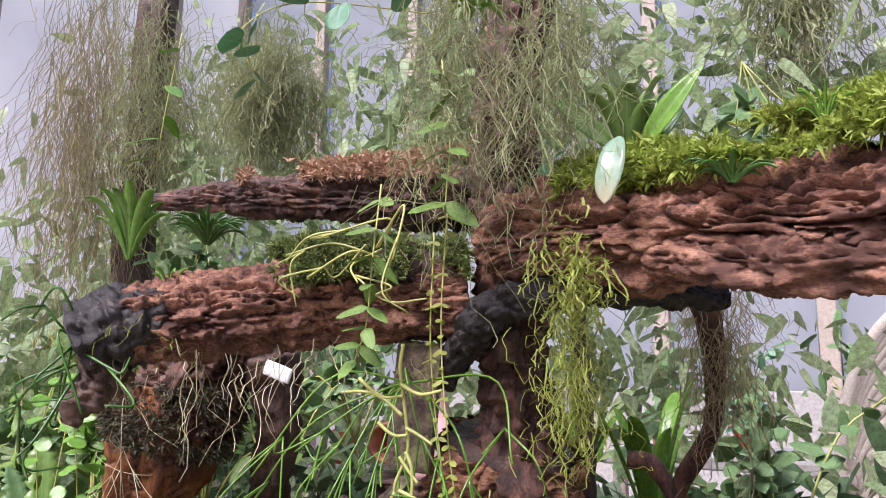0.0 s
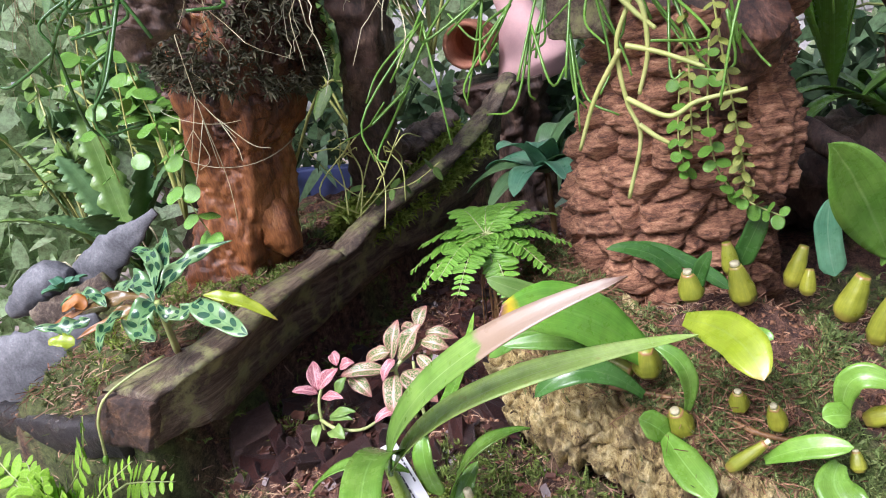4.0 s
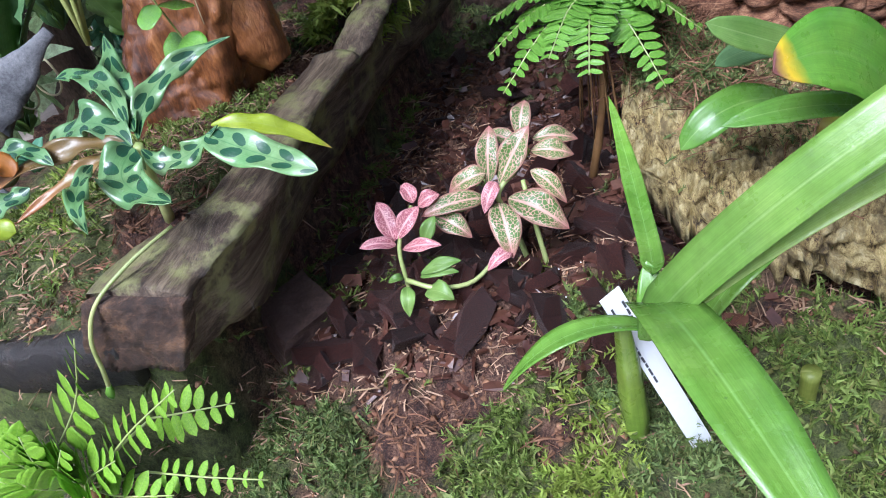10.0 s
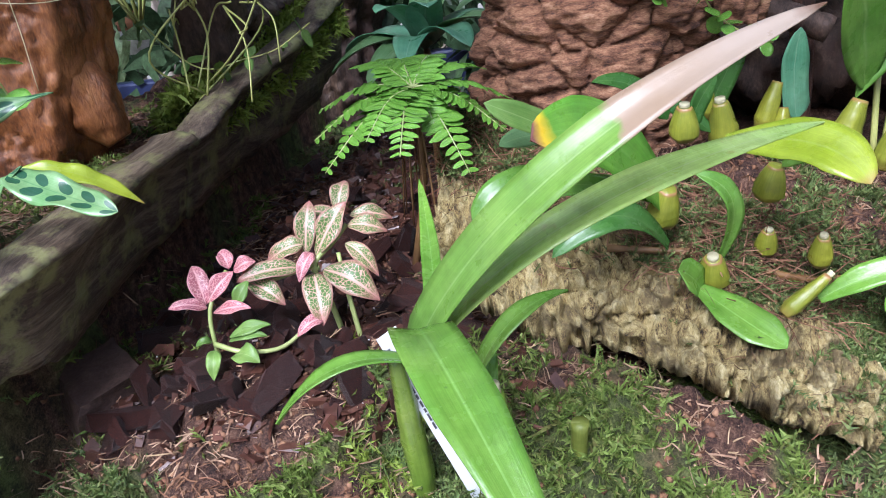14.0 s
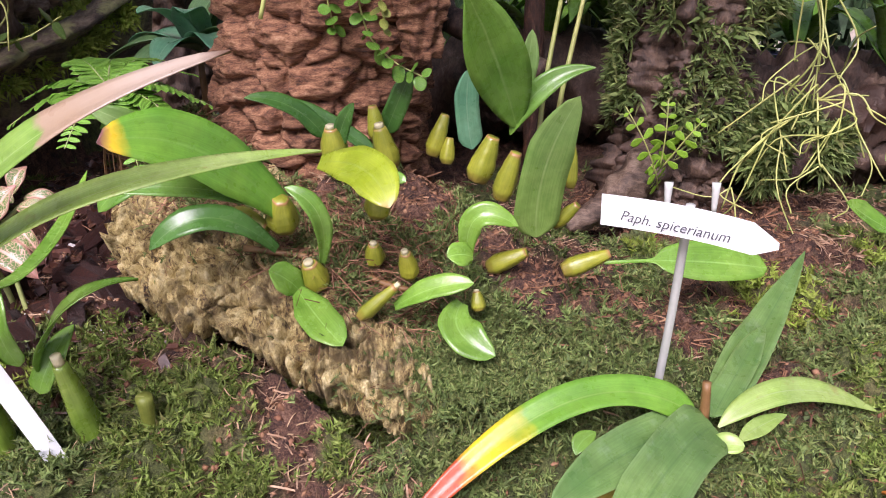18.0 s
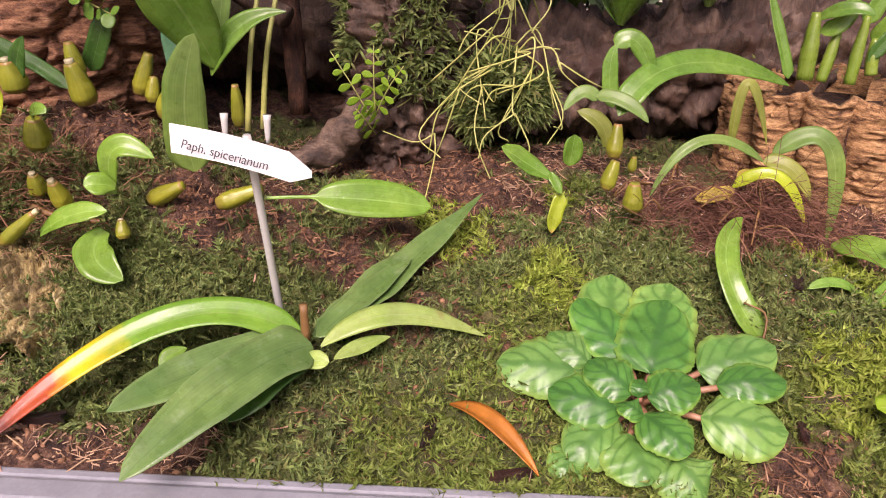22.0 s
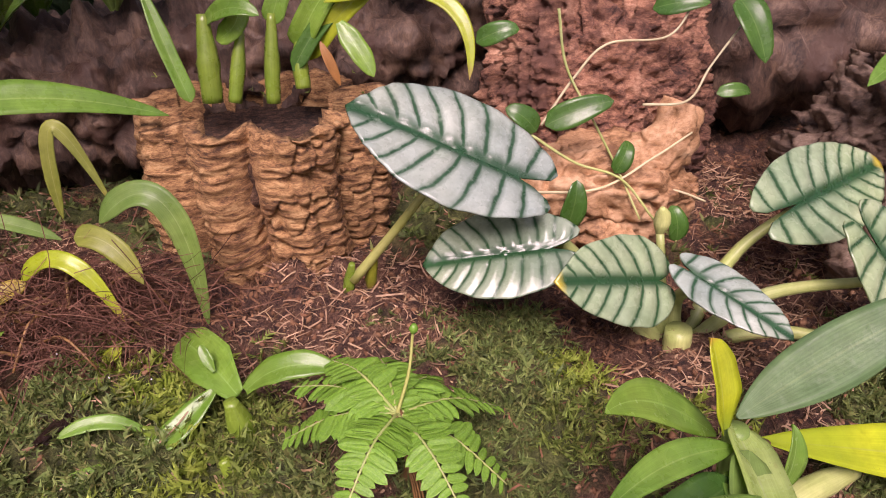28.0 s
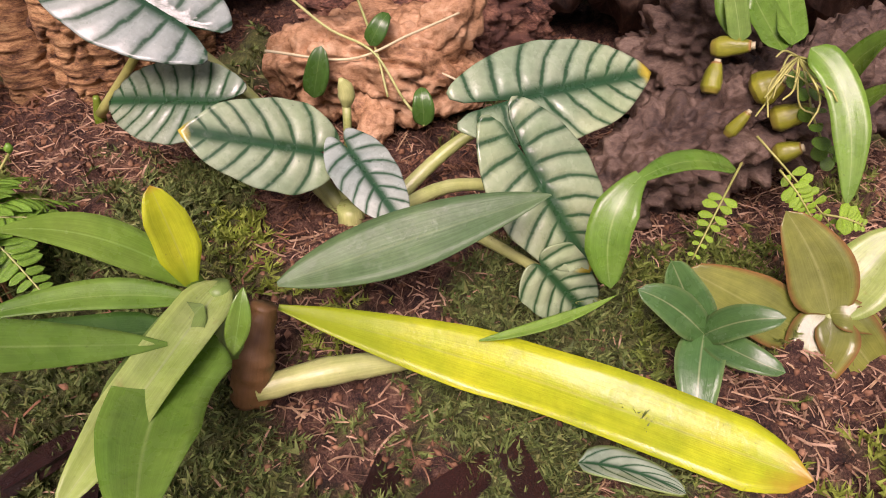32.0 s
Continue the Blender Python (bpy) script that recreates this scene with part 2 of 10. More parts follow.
def leaf_data(base, tip, width, arch=0.0, mid=None, up=(0, 0, 1), prof="lance", fold=0.12, wave=0.0, waves=5, n=16, m=6, curl=0.0, teeth=0.0, twist=0.0, thick=0.0006, pleat=0.0):
    """A leaf blade with a midrib channel, closed underneath."""
    b, e, u = v3(base), v3(tip), v3(up)
    c = (b + e) / 2 + u * arch if mid is None else v3(mid)
    p1 = 2 * c - (b + e) / 2
    t = np.linspace(0, 1, n)[:, None]
    s = (1 - t) ** 2 * b + 2 * t * (1 - t) * p1 + t * t * e
    tg = np.gradient(s, axis=0)
    tg /= np.linalg.norm(tg, axis=1)[:, None] + 1e-9
    side = np.cross(tg, u)
    side /= np.linalg.norm(side, axis=1)[:, None] + 1e-9
    nor = np.cross(side, tg)
    if twist:
        a = np.radians(twist) * (t - 0.3)
        side, nor = side * np.cos(a) + nor * np.sin(a), nor * np.cos(a) - side * np.sin(a)
    tt = t[:, 0]
    odd = math.sin((b @ v3((91.7, 57.3, 73.1)) + e @ v3((37.9, 83.3, 61.7))) * 9.0) * 3.1
    span = np.linalg.norm(e - b)
    s = s + side * (0.014 * span * np.sin(math.pi * t) * math.sin(odd))
    w = PROFILES[prof](tt) * width / 2
    w[0] = max(w[0], width * 0.04)
    w[-1] = width * 0.01
    x = np.linspace(-1, 1, m + 1)
    ww = w[:, None] * (1 + teeth * np.abs(np.sin(tt * 34))[:, None] * (np.abs(x) > 0.95))
    lift = fold * np.abs(x)[None, :] * w[:, None] + wave * width * np.sin(tt * math.pi * waves)[:, None] * np.sign(x)[None, :] * x[None, :] ** 2 * (w[:, None] / (width / 2))
    ww = ww * (1 + 0.045 * np.sin(7.3 * tt[:, None] + odd + 2.0 * np.sign(x)[None, :]) * (np.abs(x) > 0.2)[None, :])
    lift = lift + 0.030 * width * (np.sin(9.1 * tt + odd * 2)[:, None] * np.clip(x, 0, 1)[None, :] ** 1.5 + np.sin(8.2 * tt + odd * 3 + 1)[:, None] * np.clip(-x, 0, 1)[None, :] ** 1.5) * (w[:, None] / (width / 2))
    lift = lift - curl * width * (x ** 2)[None, :] * (w[:, None] / (width / 2))
    lift = lift + pleat * width * np.sin(np.abs(x)[None, :] * 9 - tt[:, None] * 26) * (1 - np.abs(x)[None, :])
    top = s[:, None, :] + side[:, None, :] * (x[None, :] * ww)[:, :, None] + nor[:, None, :] * lift[:, :, None]
    mid_gap = (1 - np.abs(x))[None, :, None] * thick * 2 + thick
    bot = top - nor[:, None, :] * mid_gap
    k = m + 1
    verts = np.vstack([top.reshape(-1, 3), bot.reshape(-1, 3)])
    f = []
    o = n * k
    for i in range(n - 1):
        for j in range(m):
            a, b2, c2, d = i * k + j, i * k + j + 1, (i + 1) * k + j + 1, (i + 1) * k + j
            f += [[a, b2, c2, d], [o + a, o + d, o + c2, o + b2]]
        for j in (0, m):
            a, d = i * k + j, (i + 1) * k + j
            f.append([a, d, o + d, o + a] if j == 0 else [a, o + a, o + d, d])
    uv = np.stack([np.repeat(tt, k), np.tile((x + 1) / 2, n)], 1)
    return verts, f, np.vstack([uv, uv])


def leaf(parent, base, tip, width, mat, name="leaf", label="", **kw):
    v, f, uv = leaf_data(base, tip, width * 0.88, **kw)
    return mesh_ob(name, v, f, mat, parent, label, uv=uv)


def shield_leaf(parent, centre, tip, width, lobe, mat, up=(0, 0, 1), label="", cup=0.05, notch=0.5, name="leaf"):
    """An ovate blade round its petiole's joint: a point ahead, two rounded lobes behind with a notch between."""
    c, e = v3(centre), v3(tip)
    ax = e - c
    length = np.linalg.norm(ax)
    ax /= length
    nor = v3(up) - ax * (v3(up) @ ax)
    nor /= np.linalg.norm(nor)
    sd = np.cross(nor, ax)
    na, nr = 96, 24
    half = spline([(length, 0, 0), (0.90 * length, 0.13 * width, 0), (0.66 * length, 0.34 * width, 0), (0.30 * length, 0.47 * width, 0), (-0.05 * lobe, 0.50 * width, 0), (-0.45 * lobe, 0.44 * width, 0), (-0.80 * lobe, 0.31 * width, 0), (-0.98 * lobe, 0.19 * width, 0), (-0.95 * lobe, 0.10 * width, 0), (-0.75 * lobe, 0.03 * width, 0), (-notch * lobe, 0.0, 0)], 160)
    ang, dist = np.arctan2(half[:, 1], half[:, 0]), np.hypot(half[:, 0], half[:, 1])
    ang = np.maximum.accumulate(ang)
    ang[-1] = math.pi
    th = np.linspace(-math.pi, math.pi, na + 1)
    rad = np.interp(np.abs(th), ang, dist)
    rad = rad * (1 + 0.012 * np.sin(th * 9 + length * 900) * np.clip(2.6 - np.abs(th), 0, 1))
    verts, uv = [c], [(0.0, 0.5)]
    for i in range(na + 1):
        for j in range(1, nr + 1):
            q = rad[i] * j / nr
            x, y = q * math.cos(th[i]), q * math.sin(th[i])
            rib = abs(y) / (0.5 * width)
            z = cup * width * (rib ** 1.2 - 0.9 * rib ** 3) - 0.35 * cup * width * (x / length) ** 2 * 2
            off = 0.5 * abs(y) / (0.62 * width)
            ph = (x / length * (1 - 0.9 * off) - 0.22 * off - 0.5 * off * off) * 5.4 + 0.1
            z += 0.016 * width * -math.cos(ph * 2 * math.pi) * min(rib * 3, 1) * (1.15 - rib) - 0.02 * width * max(0, 1 - rib * 8)
            verts.append(c + ax * x + sd * y + nor * z)
            uv.append((x / length, 0.5 + 0.5 * y / (0.62 * width)))
    o = len(verts)
    verts += [p - nor * 0.0012 for p in verts]
    f = []
    for i in range(na):
        p, q = 1 + i * nr, 1 + (i + 1) * nr
        f += [[0, p, q], [o, o + q, o + p]]
        for j in range(nr - 1):
            f += [[p + j, p + j + 1, q + j + 1, q + j], [o + p + j, o + q + j, o + q + j + 1, o + p + j + 1]]
        f.append([p + nr - 1, o + p + nr - 1, o + q + nr - 1, q + nr - 1])
    return mesh_ob(name, np.array(verts), f, mat, parent, label, uv=np.vstack([uv, uv]))


def place_leaflet(me, parent, at, ahead, up, size, name="leaflet"):
    """An object on shared mesh data: x ahead, z up, at a world place."""
    a = Vector(ahead).normalized()
    u = Vector(up)
    s = u.cross(a).normalized()
    u = a.cross(s)
    ob = new(name, me)
    ob.parent = parent
    ob.matrix_basis = Matrix.LocRotScale(Vector(v3(at) - ORIGIN[parent]), Matrix((a, s, u)).transposed().to_quaternion(), Vector((size, size, size)))
    return ob


def unit_leaf_mesh(name, mat, width=0.4, **kw):
    v, f, uv = leaf_data((0, 0, 0), (1, 0, 0), width, **kw)
    me = bpy.data.meshes.new(name)
    me.from_pydata(v.tolist(), [], f)
    lay = me.uv_layers.new(name="UVMap")
    idx = np.zeros(len(me.loops), int)
    me.loops.foreach_get("vertex_index", idx)
    lay.data.foreach_set("uv", uv[idx].ravel())
    me.polygons.foreach_set("use_smooth", np.ones(len(me.polygons), bool))
    me.materials.append(mat)
    return me


def frond(parent, base, tip, arch, pairs, leaflet_me, size, rachis_mat, up=(0, 0, 1), taper=0.5, skip=0.06, droop=0.0, name="frond", ahead=0.25):
    """A rachis with pairs of leaflets, each an object on shared mesh data."""
    b, e, u = v3(base), v3(tip), v3(up)
    c = (b + e) / 2 + u * arch
    pts = [b, c, e]
    r = tube(name, pts, [0.0009, 0.0005], rachis_mat, parent, n=8, sides=5)
    cur = spline(pts, 60)
    tg, _, _ = frames(cur)
    for i in range(pairs):
        s = skip + (1 - skip) * (i + 0.5) / pairs
        k = min(int(s * 59), 59)
        side = np.cross(tg[k], u)
        side /= np.linalg.norm(side) + 1e-9
        nn = np.cross(side, tg[k])
        sz = size * (0.55 + 0.45 * math.sin(math.pi * min(1, (s + 0.12)) ** 0.9)) * (1 - taper * max(0, s - 0.6))
        for g in (-1, 1):
            jit = RNG.uniform(-0.12, 0.12)
            d = side * g + tg[k] * (ahead + jit) - nn * (droop + RNG.uniform(-0.1, 0.1))
            place_leaflet(leaflet_me, r, cur[k], d, nn + side * g * RNG.uniform(0.05, 0.5) + tg[k] * RNG.uniform(-0.25, 0.25), sz * RNG.uniform(0.85, 1.1))
    return r

# ---- materials ----
def nodes(name):
    m = bpy.data.materials.new(name)
    m.use_nodes = True
    return m, m.node_tree.nodes, m.node_tree.links, m.node_tree.nodes["Principled BSDF"]


def coord(n, l, kind="Object", scale=(1, 1, 1)):
    tc, mp = n.new("ShaderNodeTexCoord"), n.new("ShaderNodeMapping")
    mp.inputs["Scale"].default_value = scale
    l.new(tc.outputs[kind], mp.inputs[0])
    return mp.outputs[0]


def tex_noise(n, l, vec, scale, detail=4, rough=0.6, distort=0.0):
    t = n.new("ShaderNodeTexNoise")
    t.inputs["Scale"].default_value, t.inputs["Detail"].default_value, t.inputs["Roughness"].default_value = scale, detail, rough
    t.inputs["Distortion"].default_value = distort
    l.new(vec, t.inputs["Vector"])
    return t.outputs["Fac"]


def ramp(n, l, fac, stops):
    r = n.new("ShaderNodeValToRGB")
    while len(r.color_ramp.elements) < len(stops):
        r.color_ramp.elements.new(0.5)
    for e, (p, c) in zip(r.color_ramp.elements, stops):
        e.position, e.color = p, (*c, 1)
    l.new(fac, r.inputs[0])
    return r.outputs[0]


def mix(n, l, fac, a, b, mode="MIX"):
    x = n.new("ShaderNodeMix")
    x.data_type, x.blend_type = "RGBA", mode
    for sock, val in ((x.inputs[0], fac), (x.inputs[6], a), (x.inputs[7], b)):
        if isinstance(val, (int, float)):
            sock.default_value = val
        elif isinstance(val, tuple):
            sock.default_value = (*val, 1)
        else:
            l.new(val, sock)
    return x.outputs[2]


def calc(n, l, op, a, b=0.0, c=0.0):
    x = n.new("ShaderNodeMath")
    x.operation = op
    for sock, val in zip(x.inputs, (a, b, c)):
        if isinstance(val, (int, float)):
            sock.default_value = val
        else:
            l.new(val, sock)
    return x.outputs[0]


def bump(n, l, bsdf, height, strength=0.4, dist=0.002):
    b = n.new("ShaderNodeBump")
    b.inputs["Strength"].default_value, b.inputs["Distance"].default_value = strength, dist
    l.new(height, b.inputs["Height"])
    l.new(b.outputs[0], bsdf.inputs["Normal"])


def rough_mat(name, stops, scale=20, fine=120, rough=0.85, bump_s=0.6, dist=0.003, stretch=(1, 1, 1), patch=None, patch_scale=8, vary=0.25, metal=0.0, wet=0.0):
    """Bark, soil, stone: colours by noise at two scales, with fine relief."""
    m, n, l, p = nodes(name)
    vec = coord(n, l, "Object", stretch)
    a = tex_noise(n, l, vec, scale * 3.2, 8, 0.7, 0.5)
    b = tex_noise(n, l, vec, fine * 4, 5, 0.75)
    f = calc(n, l, "ADD", calc(n, l, "MULTIPLY", a, 0.65), calc(n, l, "MULTIPLY", b, 0.35))
    f = calc(n, l, "ADD", calc(n, l, "MULTIPLY", f, 2.1), -0.55)
    col = ramp(n, l, f, stops)
    if patch:
        k = ramp(n, l, tex_noise(n, l, coord(n, l, "Object"), patch_scale * 2, 5, 0.7), [(0.5, (0, 0, 0)), (0.62, (1, 1, 1))])
        col = mix(n, l, k, col, patch)
    oi = n.new("ShaderNodeObjectInfo")
    hsv = n.new("ShaderNodeHueSaturation")
    l.new(col, hsv.inputs["Color"])
    l.new(calc(n, l, "ADD", calc(n, l, "MULTIPLY", oi.outputs["Random"], vary), 1 - vary / 2), hsv.inputs["Value"])
    l.new(hsv.outputs[0], p.inputs["Base Color"])
    p.inputs["Roughness"].default_value, p.inputs["Metallic"].default_value = rough, metal
    if wet:
        l.new(ramp(n, l, a, [(0.42, (rough, rough, rough)), (0.6, (wet, wet, wet))]), p.inputs["Roughness"])
    bump(n, l, p, f, bump_s, dist)
    return m


def leaf_mat(name, a, b, rib=None, rough=0.38, back=None, tip=None, base=None, spots=None, veins=None, trans=0.28, vary=0.2, rib_w=0.03, lines=0.0, edge=None, blotch=None):
    """A leaf: two greens by noise, a lighter midrib, a dried tip or yellowing, and some light through the blade."""
    m, n, l, p = nodes(name)
    vec = coord(n, l, "Object")
    uv = n.new("ShaderNodeUVMap").outputs[0]
    sep = n.new("ShaderNodeSeparateXYZ")
    l.new(uv, sep.inputs[0])
    u, s = sep.outputs[0], sep.outputs[1]
    off = calc(n, l, "ABSOLUTE", calc(n, l, "SUBTRACT", s, 0.5))
    f = tex_noise(n, l, vec, 28, 4, 0.6)
    col = ramp(n, l, f, [(0.32, a), (0.68, b)])
    if lines:
        w = calc(n, l, "SINE", calc(n, l, "MULTIPLY", s, 95.0))
        col = mix(n, l, calc(n, l, "MULTIPLY", calc(n, l, "ADD", calc(n, l, "MULTIPLY", w, 0.5), 0.5), lines), col, tuple(x * 0.55 for x in a))
    if veins:
        vc, kind, count = veins
        if kind == "chevron":
            ph = calc(n, l, "MULTIPLY", calc(n, l, "SUBTRACT", u, calc(n, l, "ADD", calc(n, l, "MULTIPLY", off, 0.5), calc(n, l, "MULTIPLY", calc(n, l, "MULTIPLY", off, off), 1.2))), count)
            ph = calc(n, l, "ADD", ph, calc(n, l, "MULTIPLY", tex_noise(n, l, vec, 14, 2), 0.2))
            d = calc(n, l, "ABSOLUTE", calc(n, l, "SUBTRACT", calc(n, l, "FRACT", ph), 0.5))
            k = ramp(n, l, calc(n, l, "ADD", d, calc(n, l, "MULTIPLY", off, 0.10)), [(0.0, (1, 1, 1)), (0.07, (0.9, 0.9, 0.9)), (0.14, (0.4, 0.4, 0.4)), (0.28, (0, 0, 0))])
            mid = ramp(n, l, off, [(0.0, (1, 1, 1)), (0.04, (0.9, 0.9, 0.9)), (0.10, (0, 0, 0))])
            k = mix(n, l, 1.0, k, mid, "LIGHTEN")
        elif kind == "fan":
            lead = calc(n, l, "MULTIPLY", u, calc(n, l, "SUBTRACT", 1.0, calc(n, l, "MULTIPLY", off, 0.9)))
            side = calc(n, l, "ADD", calc(n, l, "MULTIPLY", off, 0.22), calc(n, l, "MULTIPLY", calc(n, l, "MULTIPLY", off, off), 0.5))
            ph = calc(n, l, "ADD", calc(n, l, "MULTIPLY", calc(n, l, "SUBTRACT", lead, side), count), 0.1)
            ph = calc(n, l, "ADD", ph, calc(n, l, "MULTIPLY", calc(n, l, "SUBTRACT", tex_noise(n, l, vec, 45, 3), 0.5), 0.42))
            d = calc(n, l, "ABSOLUTE", calc(n, l, "SUBTRACT", calc(n, l, "FRACT", calc(n, l, "ADD", ph, 0.5)), 0.5))
            d = calc(n, l, "ADD", d, calc(n, l, "MULTIPLY", off, 0.12))
            k = ramp(n, l, d, [(0.0, (1, 1, 1)), (0.07, (0.92, 0.92, 0.92)), (0.13, (0.45, 0.45, 0.45)), (0.26, (0, 0, 0))])
            mid = ramp(n, l, off, [(0.0, (1, 1, 1)), (0.03, (0.95, 0.95, 0.95)), (0.085, (0.2, 0.2, 0.2)), (0.13, (0, 0, 0))])
            k = mix(n, l, 1.0, k, mid, "LIGHTEN")
        else:
            vo = n.new("ShaderNodeTexVoronoi")
            vo.feature = "DISTANCE_TO_EDGE"
            vo.inputs["Scale"].default_value = count
            mp = n.new("ShaderNodeMapping")
            mp.inputs["Scale"].default_value = (1.0, 0.55, 1.0)
            l.new(uv, mp.inputs[0])
            l.new(mp.outputs[0], vo.inputs["Vector"])
            k = ramp(n, l, vo.outputs["Distance"], [(0.025, (1, 1, 1)), (0.085, (0, 0, 0))])
            mid = ramp(n, l, off, [(0.0, (1, 1, 1)), (0.03, (1, 1, 1)), (0.07, (0, 0, 0))])
            k = mix(n, l, 1.0, k, mid, "LIGHTEN")
        col = mix(n, l, k, col, vc)
    if spots:
        ph = calc(n, l, "ABSOLUTE", calc(n, l, "SUBTRACT", calc(n, l, "FRACT", calc(n, l, "ADD", calc(n, l, "MULTIPLY", u, 4.6), calc(n, l, "MULTIPLY", off, 0.9))), 0.5))
        r = calc(n, l, "ABSOLUTE", calc(n, l, "SUBTRACT", off, 0.20))
        q = calc(n, l, "ADD", calc(n, l, "POWER", calc(n, l, "MULTIPLY", ph, 2.3), 2.0), calc(n, l, "POWER", calc(n, l, "MULTIPLY", r, 4.4), 2.0))
        k = ramp(n, l, calc(n, l, "ADD", q, calc(n, l, "MULTIPLY", tex_noise(n, l, vec, 80, 4), 0.9)), [(0.92, (0.92, 0.92, 0.92)), (1.30, (0, 0, 0))])
        col = mix(n, l, k, col, spots)
    if blotch:
        k = ramp(n, l, tex_noise(n, l, vec, 60, 3, 0.7), [(0.6, (0, 0, 0)), (0.72, (1, 1, 1))])
        col = mix(n, l, calc(n, l, "MULTIPLY", k, 0.6), col, blotch)
    if edge:
        col = mix(n, l, ramp(n, l, off, [(0.40, (0, 0, 0)), (0.49, (1, 1, 1))]), col, edge)
    if rib:
        col = mix(n, l, ramp(n, l, off, [(0.0, (0.75, 0.75, 0.75)), (rib_w, (0, 0, 0))]), col, rib)
    smp = n.new("ShaderNodeMapping")
    smp.inputs["Scale"].default_value = (2.2, 38.0, 1.0)
    l.new(uv, smp.inputs[0])
    streak = tex_noise(n, l, smp.outputs[0], 1.0, 4, 0.65)
    if not veins:
        col = mix(n, l, 1.0, col, ramp(n, l, streak, [(0.28, (0.80, 0.84, 0.74)), (0.72, (1.16, 1.12, 1.18))]), "MULTIPLY")
    broad = ramp(n, l, tex_noise(n, l, vec, 11, 3, 0.5), [(0.35, (0.84, 0.88, 0.86)), (0.65, (1.14, 1.10, 0.98))])
    col = mix(n, l, 1.0, col, broad, "MULTIPLY")
    fleck = ramp(n, l, tex_noise(n, l, vec, 420, 2, 0.6), [(0.70, (0, 0, 0)), (0.76, (0.45, 0.45, 0.45))])
    col = mix(n, l, fleck, col, tuple(0.35 * c + 0.03 for c in a))
    cloudy = ramp(n, l, tex_noise(n, l, vec, 75, 5, 0.7), [(0.3, (0.82, 0.82, 0.80)), (0.7, (1.12, 1.12, 1.15))])
    col = mix(n, l, 1.0, col, cloudy, "MULTIPLY")
    un = calc(n, l, "ADD", u, calc(n, l, "MULTIPLY", calc(n, l, "SUBTRACT", tex_noise(n, l, vec, 40, 3), 0.5), 0.16))
    if tip:
        for start, end, c in tip:
            col = mix(n, l, ramp(n, l, un, [(start, (0, 0, 0)), (end, (1, 1, 1))]), col, c)
    if base:
        col = mix(n, l, ramp(n, l, un, [(0.0, (1, 1, 1)), (base[0], (0, 0, 0))]), col, base[1])
    oi = n.new("ShaderNodeObjectInfo")
    hsv = n.new("ShaderNodeHueSaturation")
    l.new(col, hsv.inputs["Color"])
    l.new(calc(n, l, "ADD", calc(n, l, "MULTIPLY", oi.outputs["Random"], vary), 1 - vary / 2), hsv.inputs["Value"])
    col = hsv.outputs[0]
    l.new(col, p.inputs["Base Color"])
    p.inputs["Roughness"].default_value = rough
    l.new(ramp(n, l, tex_noise(n, l, vec, 90, 3), [(0.3, (rough * 0.62,) * 3), (0.75, (min(1, rough * 1.15),) * 3)]), p.inputs["Roughness"])
    p.inputs["Specular IOR Level"].default_value = 0.5
    if rough < 0.40:
        p.inputs["Coat Weight"].default_value, p.inputs["Coat Roughness"].default_value = 0.35, 0.20
    bump(n, l, p, calc(n, l, "ADD", tex_noise(n, l, vec, 220, 3), calc(n, l, "MULTIPLY", streak, 0.0 if veins else 0.55)), 0.32, 0.0009)
    tr, mx = n.new("ShaderNodeBsdfTranslucent"), n.new("ShaderNodeMixShader")
    l.new(mix(n, l, 1.0, col, (1.0, 1.0, 0.55), "MULTIPLY"), tr.inputs[0])
    mx.inputs[0].default_value = trans
    l.new(p.outputs[0], mx.inputs[1])
    l.new(tr.outputs[0], mx.inputs[2])
    l.new(mx.outputs[0], n["Material Output"].inputs[0])
    return m


def plain(name, col, rough=0.5, metal=0.0, fine=80, amount=0.12, bump_s=0.15):
    d = tuple(c * (1 - amount) for c in col)
    return rough_mat(name, [(0.3, d), (0.7, col)], scale=12, fine=fine, rough=rough, bump_s=bump_s, dist=0.0006, vary=0.06, metal=metal)


M = {}
M["green"] = leaf_mat("leaf_green", (0.12, 0.28, 0.035), (0.20, 0.38, 0.065), rib=(0.30, 0.46, 0.14), rough=0.34)
M["bright"] = leaf_mat("leaf_bright", (0.145, 0.32, 0.035), (0.23, 0.41, 0.07), rib=(0.30, 0.52, 0.14), rough=0.30, lines=0.10)
M["deep"] = leaf_mat("leaf_deep", (0.045, 0.14, 0.025), (0.09, 0.22, 0.045), rib=(0.16, 0.29, 0.09), rough=0.3)
M["pale"] = leaf_mat("leaf_pale", (0.15, 0.28, 0.06), (0.24, 0.37, 0.10), rib=(0.3, 0.42, 0.16), rough=0.42, lines=0.15)
M["grey"] = leaf_mat("leaf_greygreen", (0.11, 0.22, 0.09), (0.17, 0.30, 0.13), rib=(0.20, 0.32, 0.14), rough=0.45, lines=0.25, blotch=(0.22, 0.33, 0.2))
M["yellow"] = leaf_mat("leaf_yellowing", (0.46, 0.60, 0.02), (0.62, 0.70, 0.03), rib=(0.50, 0.56, 0.10), rough=0.24, lines=0.08, blotch=(0.36, 0.45, 0.02), base=(0.30, (0.30, 0.43, 0.02)), tip=[(0.93, 1.0, (0.55, 0.36, 0.04))])
M["yelgreen"] = leaf_mat("leaf_yellowgreen", (0.34, 0.44, 0.02), (0.46, 0.55, 0.05), rib=(0.4, 0.5, 0.1), rough=0.35, tip=[(0.9, 1.0, (0.45, 0.3, 0.08))])
